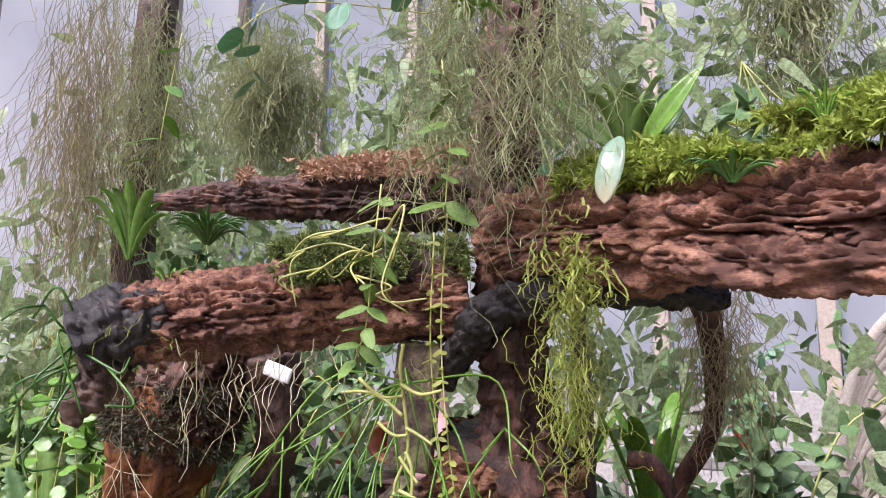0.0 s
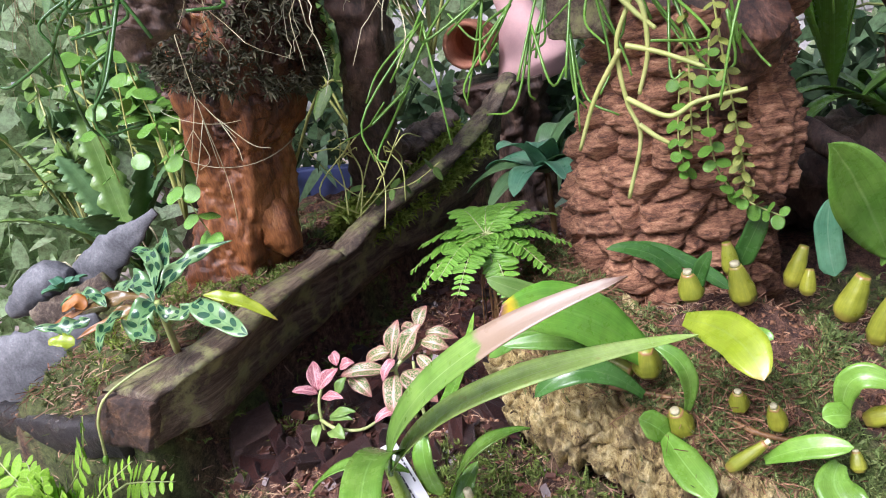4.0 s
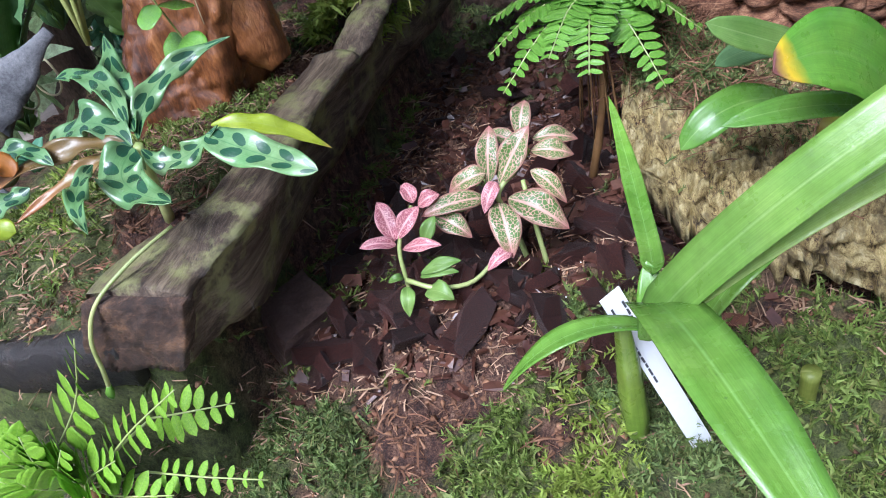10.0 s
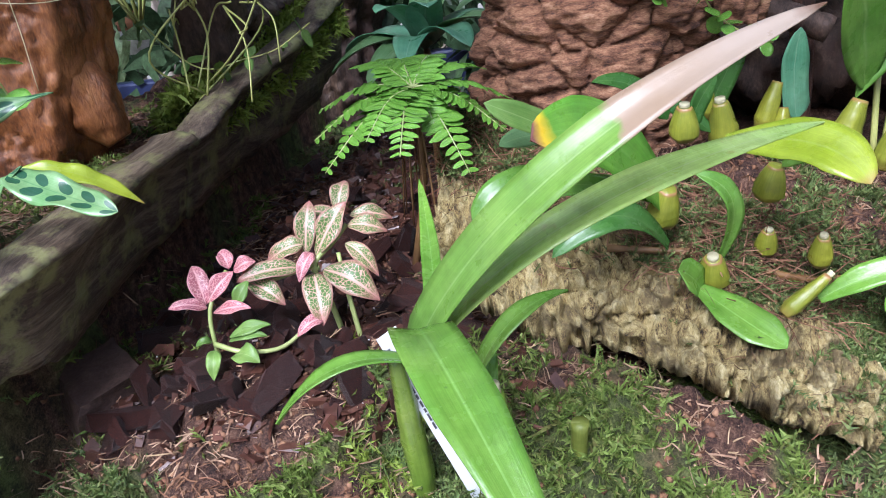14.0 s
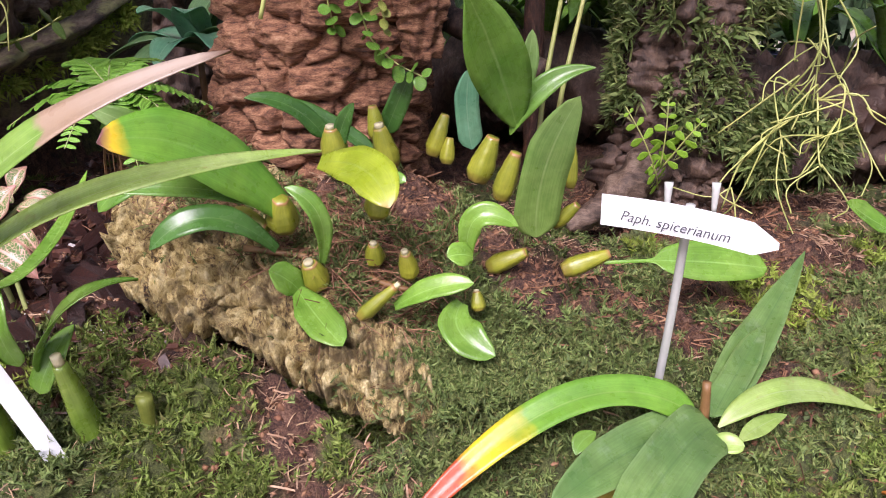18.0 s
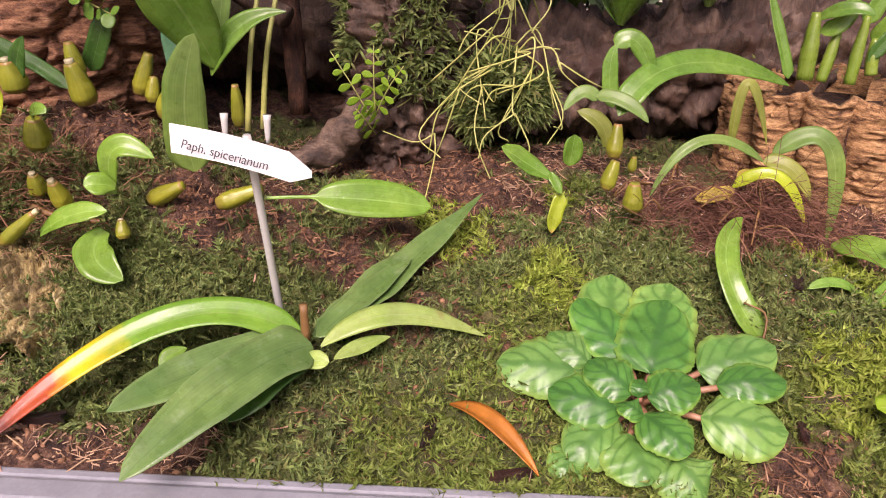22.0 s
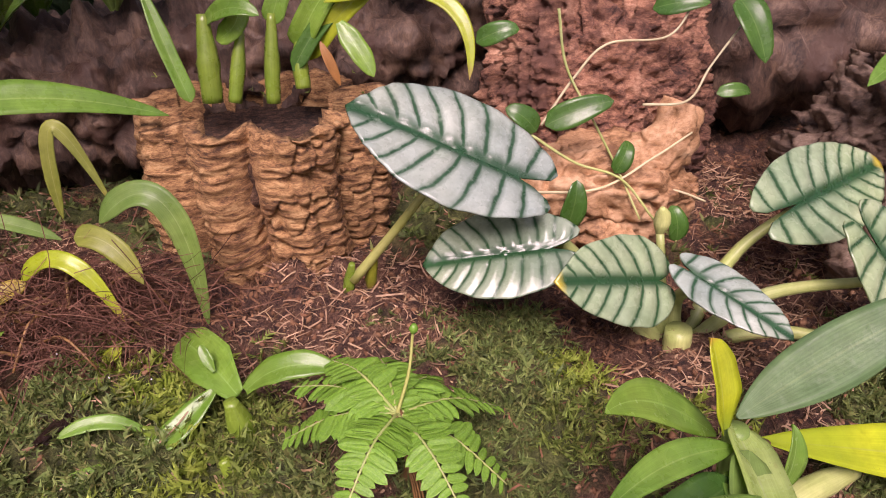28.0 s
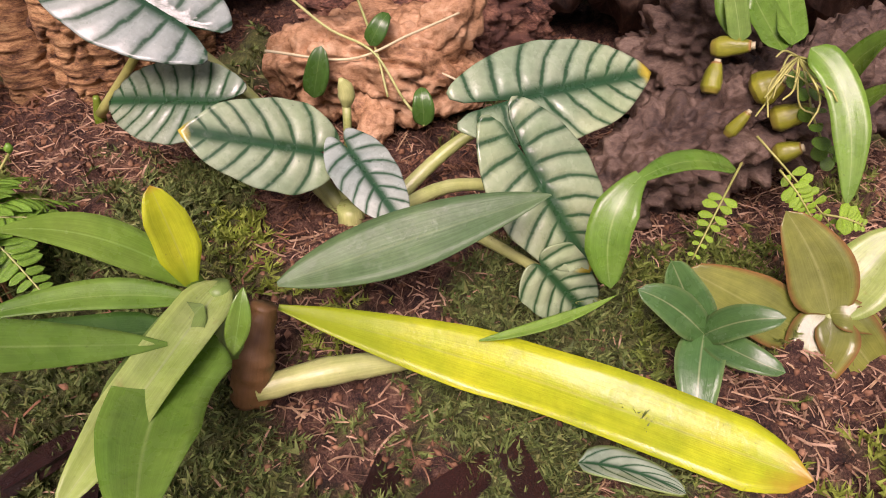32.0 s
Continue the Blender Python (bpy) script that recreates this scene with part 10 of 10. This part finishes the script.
leaf(ps, (0.494, 0.870, 0.802), (0.535, 0.860, 0.864), 0.025, M["bright"], mid=(0.509, 0.860, 0.835), up=(0.02, -0.85, 0.52), prof="strap", fold=0.3, n=18)
leaf(ps, (0.502, 0.870, 0.792), (0.569, 0.840, 0.858), 0.019, M["yelgreen"], mid=(0.533, 0.850, 0.836), up=(-0.01, -0.85, 0.52), prof="strap", fold=0.25, n=18)
leaf(ps, (0.488, 0.860, 0.786), (0.543, 0.860, 0.843), 0.017, M["deep"], mid=(0.514, 0.860, 0.822), up=(0.01, -0.85, 0.53), prof="strap", fold=0.3)
leaf(ps, (0.516, 0.850, 0.841), (0.617, 0.780, 0.794), 0.014, M["yelgreen"], mid=(0.600, 0.810, 0.849), up=(-0.10, -0.76, 0.64), prof="strap", fold=0.2, n=24)
leaf(ps, (0.525, 0.820, 0.831), (0.548, 0.800, 0.794), 0.019, M["bright"], mid=(0.535, 0.810, 0.816), up=(-0.02, -0.90, 0.43), prof="tongue", fold=0.2, n=16)
leaf(ps, (0.523, 0.810, 0.786), (0.510, 0.815, 0.819), 0.009, M["brown"], mid=(0.515, 0.810, 0.806), up=(0.01, -0.83, 0.56), prof="lance", fold=0.4)
for nm, at, sd, mt in (("rear_orchid", (0.24, 0.93, 0.80), 21, "green"), ("rear_orchid", (0.34, 0.95, 0.82), 22, "pale"), ("rear_orchid", (0.60, 0.96, 0.83), 23, "bluegreen"), ("rear_orchid", (0.86, 0.90, 0.82), 24, "green"), ("rear_orchid", (1.12, 0.86, 0.82), 25, "pale"), ("rear_orchid", (0.16, 0.92, 0.86), 26, "green"), ("rear_orchid", (1.05, 0.92, 0.84), 27, "olive")):
    tuft(nm, "strap-leaved orchid at the rear of the bench", at, 8, 0.13, 0.026, mt, 0.9, 0.9, "strap", sd, "orchid")
for at, sd in (((-0.02, 1.12, 0.80), 31), ((0.10, 1.18, 0.80), 32), ((-0.12, 1.15, 0.78), 33), ((0.22, 1.15, 0.78), 34)):
    tuft("rear_strap_orchid", "orchid with long arching strap leaves at the back rail", at, 9, 0.22, 0.034, "green", 0.7, 0.9, "strap", sd, "orchid", 0.5)
for at, sd in (((-0.33, 1.10, 0.85), 35), ((-0.20, 1.10, 0.86), 36)):
    tuft("upright_orchid", "upright orchid with tall bright leaves", at, 9, 0.26, 0.03, "bright", 2.6, 0.8, "strap", sd, "orchid", 0.1)

# ---- left background plants on the bench ----
for at, sd, L in (((-1.05, 0.90, 0.78), 41, 0.26), ((-1.18, 0.80, 0.74), 42, 0.26), ((-1.25, 1.0, 0.80), 43, 0.3)):
    pl = thing("fishbone_cactus", at, "clump of serrated fishbone cactus stems", "cactus")
    r2 = np.random.RandomState(sd)
    for k in range(9):
        a = r2.uniform(0, 6.28)
        d = v3((math.cos(a) * 0.6, math.sin(a) * 0.5 - 0.1, r2.uniform(0.5, 1.1)))
        t = v3(at) + d * L * r2.uniform(0.7, 1.1)
        leaf(pl, at, t, 0.036, M["far"] if k % 3 else M["pale"], arch=0.03, prof="strap", fold=0.2, teeth=0.8, n=44, m=4)
for at, sd in (((-1.02, 0.78, 0.98), 51), ((-1.2, 0.9, 1.02), 52), ((-0.95, 0.95, 1.0), 53), ((-1.35, 1.0, 1.05), 54), ((-1.15, 1.15, 1.2), 58), ((-0.95, 0.85, 1.12), 59),
               ((-1.5, 1.0, 0.95), 160), ((-1.35, 0.85, 0.90), 161), ((-1.55, 1.2, 1.15), 162), ((-0.80, 1.2, 1.12), 163), ((-1.0, 1.2, 1.0), 164), ((-1.3, 1.2, 1.28), 166), ((-0.05, 1.25, 0.92), 175)):
    r2 = np.random.RandomState(sd)
    pl = thing("leafy_shrub", at, "leafy green shrub behind the logs", "shrub")
    for s in range(6):
        e = v3(at) + v3((r2.normal(0, 0.09), r2.normal(0, 0.06), r2.uniform(-0.08, 0.18)))
        tube("twig", [v3(at) - v3((0, 0, 0.15 if at[2] < 1.3 else 0.9)), v3(at) * 0.5 + e * 0.5, e], [0.003, 0.0015], M["root"], pl, n=8, sides=5)
        for k in range(11):
            p = v3(at) * (1 - (k + 1) / 11) + e * ((k + 1) / 11)
            place_leaflet((OVALD, ROUNDF, OVAL)[sd % 3], pl, p, r2.normal(0, 1, 3) + v3((0, -0.4, 0.1)), v3((0, -0.5, 0.8)) + r2.normal(0, 0.3, 3), r2.uniform(0.03, 0.055), "leaf")
fg = thing("stone_frog_figurine", (-1.17, 0.62, 0.745), "small grey stone frog figurine", "figurine")
fv1, ff1, _ = tube_data([(-1.205, 0.60, 0.765), (-1.17, 0.62, 0.785), (-1.14, 0.635, 0.80), (-1.115, 0.645, 0.80)], [0.012, 0.03, 0.028, 0.012], n=24, sides=20, amp=0.12, freq=30)
mesh_ob("body", fv1, ff1, M["slate"], fg)
sl1 = thing("slate_piece", (-1.03, 0.70, 0.80), "pointed grey slate leaning in the bed", "slate")
tube("stone", [(-1.13, 0.66, 0.775), (-1.06, 0.68, 0.82), (-0.985, 0.705, 0.868)], [0.03, 0.03, 0.006], M["slate"], sl1, n=24, sides=16, amp=0.2, freq=20, flat=0.35)
sl2 = thing("slate_piece", (-1.05, 0.52, 0.72), "flat grey slate lying by the timber", "slate")
tube("stone", [(-1.16, 0.50, 0.70), (-1.08, 0.53, 0.735), (-0.98, 0.575, 0.775)], [0.045, 0.045, 0.012], M["slate"], sl2, n=24, sides=16, amp=0.2, freq=20, flat=0.3)
sl3 = thing("slate_piece", (-1.03, 0.58, 0.76), "weathered slate with wire loops behind it", "slate")
tube("stone", [(-1.10, 0.575, 0.76), (-1.0, 0.62, 0.80)], [0.03, 0.02], M["plank"], sl3, n=20, sides=16, amp=0.2, freq=20, flat=0.35)
wl = thing("wire_basket", (-1.12, 0.66, 0.80), "pale looped wire basket edge", "basket")
for k in range(7):
    c = v3((-1.16 + 0.022 * k, 0.64 + 0.012 * k, 0.79 + 0.006 * k))
    tube("loop", [c + v3((0.016 * math.cos(a), 0.004, 0.02 * math.sin(a))) for a in np.linspace(0, 2 * math.pi, 10)], [0.0012, 0.0012], M["rootw"], wl, n=26, sides=5)
for at, sd in (((-1.07, 0.60, 0.80), 61), ((-0.95, 0.585, 0.79), 62)):
    tuft("small_succulent", "small pale green succulent rosette", at, 7, 0.032, 0.016, "bluegreen", 0.6, 1.0, "ellip", sd, "succulent", 0.05)
sw = thing("upright_log_section", (-0.59, 1.32, 0.66), "dark upright log section carrying pots", "log")
tube("log", [(-0.73, 1.32, 0.62), (-0.73, 1.32, 0.78), (-0.73, 1.31, 0.905)], [0.075, 0.066, 0.09], M["darkwood"], sw, n=60, sides=70, amp=0.12, freq=14, ridges=11, ridge_amp=0.15, seed=91)
tp = thing("terracotta_pot", (-0.76, 1.25, 0.93), "small terracotta pot lying on its side", "pot")
tube("pot", [(-0.77, 1.36, 0.975), (-0.765, 1.29, 0.974), (-0.762, 1.27, 0.974), (-0.757, 1.24, 0.972)], [0.026, 0.034, 0.041, 0.041], M["terra"], tp, n=14, sides=28, hollow=0.08)
wv = thing("pale_vase", (-0.68, 1.33, 0.89), "pale pinkish ceramic vase behind the pot", "vase")
tube("vase", [(-0.665, 1.33, 0.885), (-0.675, 1.33, 0.93), (-0.69, 1.33, 1.0), (-0.71, 1.33, 1.09)], [0.05, 0.07, 0.05, 0.03, 0.035], M["cushion"], wv, n=20, sides=24)

# ---- the glasshouse round the bench ----
floor = mesh_ob("floor", [(-9, -5, 0), (9, -5, 0), (9, 9, 0), (-9, 9, 0)], [[0, 1, 2, 3]], M["floor"], smooth=False)
tagged(floor, "beige concrete glasshouse floor", "floor", kind="structure")
wall = thing("wall_north", (0, 5.6, 0), "whitish rear wall of the glasshouse with posts", "wall", kind="structure")
part("panel", box_bm((-8, 5.6, 0), (8, 5.75, 1.0), 0.01), M["whitewall"], wall)
for k in range(-7, 8):
    part("post", box_bm((k * 1.1 - 0.06, 5.5, 0), (k * 1.1 + 0.06, 5.6, 6.4), 0.01), M["timber"], wall)
    part("pane", box_bm((k * 1.1 + 0.07, 5.62, 1.0), (k * 1.1 + 1.03, 5.65, 6.4), 0.0), M["frosted"], wall)
wl_ = thing("wall_west", (-5.5, 0, 0), "pale side wall of the glasshouse", "wall", kind="structure")
part("panel", box_bm((-5.65, -5, 0), (-5.5, 5.6, 1.0), 0.01), M["whitewall"], wl_)
part("pane", box_bm((-5.62, -5, 1.0), (-5.58, 5.6, 6.4), 0.0), M["frosted"], wl_)
for k in range(6):
    part("post", box_bm((-5.5, -4 + 1.7 * k, 0), (-5.4, -3.88 + 1.7 * k, 6.4), 0.01), M["timber"], wl_)
we_ = thing("wall_east", (5.5, 0, 0), "pale side wall of the glasshouse", "wall", kind="structure")
part("panel", box_bm((5.5, -5, 0), (5.65, 5.6, 1.0), 0.01), M["whitewall"], we_)
part("pane", box_bm((5.58, -5, 1.0), (5.62, 5.6, 6.4), 0.0), M["frosted"], we_)
ws_ = thing("wall_south", (0, -4.5, 0), "low pale wall behind the walkway", "wall", kind="structure")
part("panel", box_bm((-5.5, -4.65, 0), (5.5, -4.5, 1.2), 0.01), M["whitewall"], ws_)

for x0, y0, w_, lab in ((-2.6, 2.6, 2.0, "pale bench with potted plants"), (-0.2, 3.9, 1.6, "pale bench with potted plants")):
    tb = thing("plant_bench", (x0, y0, 0), lab, "bench")
    part("top", box_bm((x0 - w_ / 2, y0 - 0.35, 0.68), (x0 + w_ / 2, y0 + 0.35, 0.74), 0.01), M["whitewall"], tb)
    for sx in (-1, 1):
        for sy in (-1, 1):
            part("leg", box_bm((x0 + sx * (w_ / 2 - 0.08) - 0.03, y0 + sy * 0.3 - 0.03, 0), (x0 + sx * (w_ / 2 - 0.08) + 0.03, y0 + sy * 0.3 + 0.03, 0.68), 0.005), M["timber"], tb)
rp = np.random.RandomState(77)
FARL = unit_leaf_mesh("far_leaf", M["far"], 0.45, prof="ovate", n=6, m=4, fold=0.15)
FARP = unit_leaf_mesh("far_pale_leaf", M["bluegreen"], 0.5, prof="ovate", n=6, m=4, fold=0.15)


def potted(at, h, potmat, n, size, me, label, r=0.07):
    pl = thing("potted_plant", at, label, "potted plant")
    a = v3(at)
    tube("pot", [a, a + v3((0, 0, 0.11)), a + v3((0, 0, 0.13))], [r * 0.7, r, r * 1.08], M[potmat], pl, n=8, sides=20, hollow=0.02)
    for s in range(6):
        e = a + v3((rp.normal(0, 0.12), rp.normal(0, 0.1), 0.13 + h * rp.uniform(0.5, 1)))
        tube("stem", [a + v3((0, 0, 0.12)), (a + e) / 2 + v3((0, 0, 0.1)), e], [0.005, 0.002], M["root"], pl, n=8, sides=5)
        for k in range(n):
            f_ = (k + 1) / n
            place_leaflet(me, pl, (a + v3((0, 0, 0.13))) * (1 - f_) + e * f_, rp.normal(0, 1, 3) + v3((0, -0.3, 0.2)), v3((0, -0.4, 0.9)) + rp.normal(0, 0.3, 3), size * rp.uniform(0.7, 1.2), "leaf")


for at, h, pm_, me, lab in (((-0.75, 3.8, 0.74), 0.5, "terra", FARL, "leafy plant in a terracotta pot"), ((-0.35, 3.75, 0.74), 0.4, "redpl", FARP, "blue-green plant in a red pot"), ((0.15, 3.8, 0.74), 0.5, "black", FARL, "leafy plant in a black pot"),
                            ((-3.2, 2.6, 0.74), 0.6, "terra", FARL, "leafy plant in a terracotta pot"), ((-2.7, 2.55, 0.74), 0.7, "lilac", FARP, "blue-green plant in a pale pot"), ((-2.1, 2.6, 0.74), 0.5, "black", FARL, "leafy plant in a black pot"), ((-1.75, 2.5, 0.74), 0.7, "terra", FARP, "blue-green plant in a terracotta pot")):
    potted(at, h, pm_, 12, 0.10, me, lab)
for at, n_, me, sz in (((0.30, 1.60, 1.60), 5, FARP, 0.06), ((-0.10, 1.75, 1.75), 5, FARL, 0.07), ((-0.85, 1.60, 1.75), 6, FARL, 0.06), ((-0.55, 1.5, 1.65), 6, FARP, 0.05), ((-1.7, 1.6, 1.5), 7, FARL, 0.07), ((-2.1, 1.7, 1.25), 7, FARP, 0.07), ((-1.5, 1.7, 1.15), 7, FARL, 0.07), ((-2.2, 1.6, 0.9), 8, FARL, 0.07), ((-1.6, 1.5, 0.75), 8, FARP, 0.06)):
    pl = thing("hanging_foliage", at, "hanging leafy foliage behind the bench", "foliage")
    for s in range(n_):
        e = v3(at) + v3((rp.normal(0, 0.12), rp.normal(0, 0.1), -rp.uniform(0.05, 0.35)))
        tube("stem", [v3(at) + v3((0, 0, 0.1)), (v3(at) + e) / 2 + rp.normal(0, 0.02, 3), e], [0.002, 0.0015], M["root"], pl, n=8, sides=5)
        for k in range(9):
            f_ = (k + 0.5) / 9
            place_leaflet(me, pl, v3(at) * (1 - f_) + e * f_, rp.normal(0, 1, 3) + v3((0, -0.3, -0.3)), v3((0, -0.6, 0.7)) + rp.normal(0, 0.3, 3), sz * rp.uniform(0.7, 1.2), "leaf")

# wicker chair beyond the bench
ch = thing("wicker_chair", (0.38, 3.1, 0), "cream wicker chair with a pink cushion", "chair")
for k in range(13):
    a = math.pi * k / 12
    tube("hoop", [(0.38 - 0.36 * math.cos(t_), 3.25 - 0.01 * k, 0.42 + (0.30 + 0.40 * math.sin(a / 2)) * math.sin(t_) * 1.05 + 0.02 * k) for t_ in np.linspace(0, math.pi, 9)], [0.022, 0.022], M["wicker"], ch, n=26, sides=8)
tube("back", [(0.38, 3.30, 0.40), (0.38, 3.34, 0.75), (0.38, 3.40, 1.08)], [0.30, 0.33, 0.24, 0.05], M["cushion"], ch, n=20, sides=30, flat=0.2)
tube("seat", [(0.38, 2.95, 0.38), (0.38, 3.0, 0.44)], [0.30, 0.32], M["wicker"], ch, n=10, sides=30)
for sx in (-1, 1):
    tube("arm", [(0.38 + sx * 0.34, 3.2, 0.72), (0.38 + sx * 0.38, 3.0, 0.68), (0.38 + sx * 0.34, 2.8, 0.55), (0.38 + sx * 0.3, 2.75, 0.0)], [0.045, 0.05, 0.045, 0.03], M["wicker"], ch, n=30, sides=12, rings=40, ring_amp=0.12)
    tube("leg", [(0.38 + sx * 0.25, 3.2, 0.40), (0.38 + sx * 0.25, 3.2, 0.0)], [0.03, 0.025], M["wicker"], ch, n=8, sides=10)
# roof bars
for k in range(7):
    rb = thing("roof_bar", (0, -4 + 1.6 * k, 6.4), "pale glasshouse roof bar", "roof bar", "roof bars", "structure")
    part("bar", box_bm((-5.6, -4.03 + 1.6 * k, 6.4), (5.6, -3.97 + 1.6 * k, 6.52), 0.005), M["whitewall"], rb)

# massed foliage on the benches behind
def foliage(name, blobs, leaf_len, leaf_w, mat, label, seed):
    r3 = np.random.RandomState(seed)
    pts = np.vstack([r3.normal(0, 1, (n_, 3)) * np.array(sp_) + np.array(c_) for c_, sp_, n_ in blobs])
    n_ = len(pts)
    d = unit(r3.normal(0, 1, (n_, 3)) + np.array([[0, -0.3, -0.2]]))
    L = leaf_len * r3.uniform(0.6, 1.4, n_)
    v, f = ribbons(pts, d, L, L * leaf_w, r3.normal(0, 0.15, (n_, 3)) + np.array([[0, 0, -0.25]]), 4)
    return fast_mesh(name, v, f, mat, label, "foliage")


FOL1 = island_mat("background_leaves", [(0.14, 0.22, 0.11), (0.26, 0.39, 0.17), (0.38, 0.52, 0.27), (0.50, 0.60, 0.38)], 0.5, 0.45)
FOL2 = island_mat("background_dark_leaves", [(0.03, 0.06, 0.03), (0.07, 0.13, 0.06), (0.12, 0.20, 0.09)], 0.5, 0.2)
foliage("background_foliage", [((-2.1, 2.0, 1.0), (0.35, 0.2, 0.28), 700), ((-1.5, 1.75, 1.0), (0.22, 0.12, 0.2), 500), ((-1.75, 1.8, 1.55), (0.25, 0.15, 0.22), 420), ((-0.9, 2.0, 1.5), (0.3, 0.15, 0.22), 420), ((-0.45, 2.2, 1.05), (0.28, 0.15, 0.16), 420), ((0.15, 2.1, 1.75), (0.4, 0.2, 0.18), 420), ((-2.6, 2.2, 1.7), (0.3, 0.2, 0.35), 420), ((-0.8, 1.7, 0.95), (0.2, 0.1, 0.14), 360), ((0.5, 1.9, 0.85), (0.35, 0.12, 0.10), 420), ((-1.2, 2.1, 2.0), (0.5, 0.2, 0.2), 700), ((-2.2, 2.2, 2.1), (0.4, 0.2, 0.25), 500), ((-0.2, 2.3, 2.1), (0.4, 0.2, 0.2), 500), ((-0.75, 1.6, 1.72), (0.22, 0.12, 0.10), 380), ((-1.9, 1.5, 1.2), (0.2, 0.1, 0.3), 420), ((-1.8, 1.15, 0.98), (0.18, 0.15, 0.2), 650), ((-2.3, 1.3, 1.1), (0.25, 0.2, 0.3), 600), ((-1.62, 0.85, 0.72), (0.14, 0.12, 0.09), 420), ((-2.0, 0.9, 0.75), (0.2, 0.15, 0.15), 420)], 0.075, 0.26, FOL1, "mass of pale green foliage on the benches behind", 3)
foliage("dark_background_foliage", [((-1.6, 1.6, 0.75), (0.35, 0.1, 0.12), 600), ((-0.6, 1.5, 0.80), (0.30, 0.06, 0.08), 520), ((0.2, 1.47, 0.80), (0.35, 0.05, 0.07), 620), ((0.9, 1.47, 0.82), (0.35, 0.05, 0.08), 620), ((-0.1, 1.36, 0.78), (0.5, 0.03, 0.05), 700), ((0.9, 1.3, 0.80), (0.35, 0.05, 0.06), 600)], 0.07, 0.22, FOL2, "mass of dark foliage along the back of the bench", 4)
for x0, y0, z0, h0, n0_ in ((-1.75, 1.9, 2.15, 0.5, 500), (-1.0, 2.0, 2.2, 0.5, 500), (-0.62, 1.9, 2.1, 0.45, 420), (0.02, 2.0, 2.2, 0.45, 420), (-2.35, 2.0, 2.1, 0.6, 420)):
    strands("far_hanging_moss", cloud(n0_, (x0, y0, z0), (0.06, 0.05, 0.12)), rs.uniform(h0 * 0.3, h0 * 1.1, n0_), 0.0022, TIL, "pale curtain of hanging moss in the background", "hanging moss", 0.03, int(n0_ + x0 * 10))
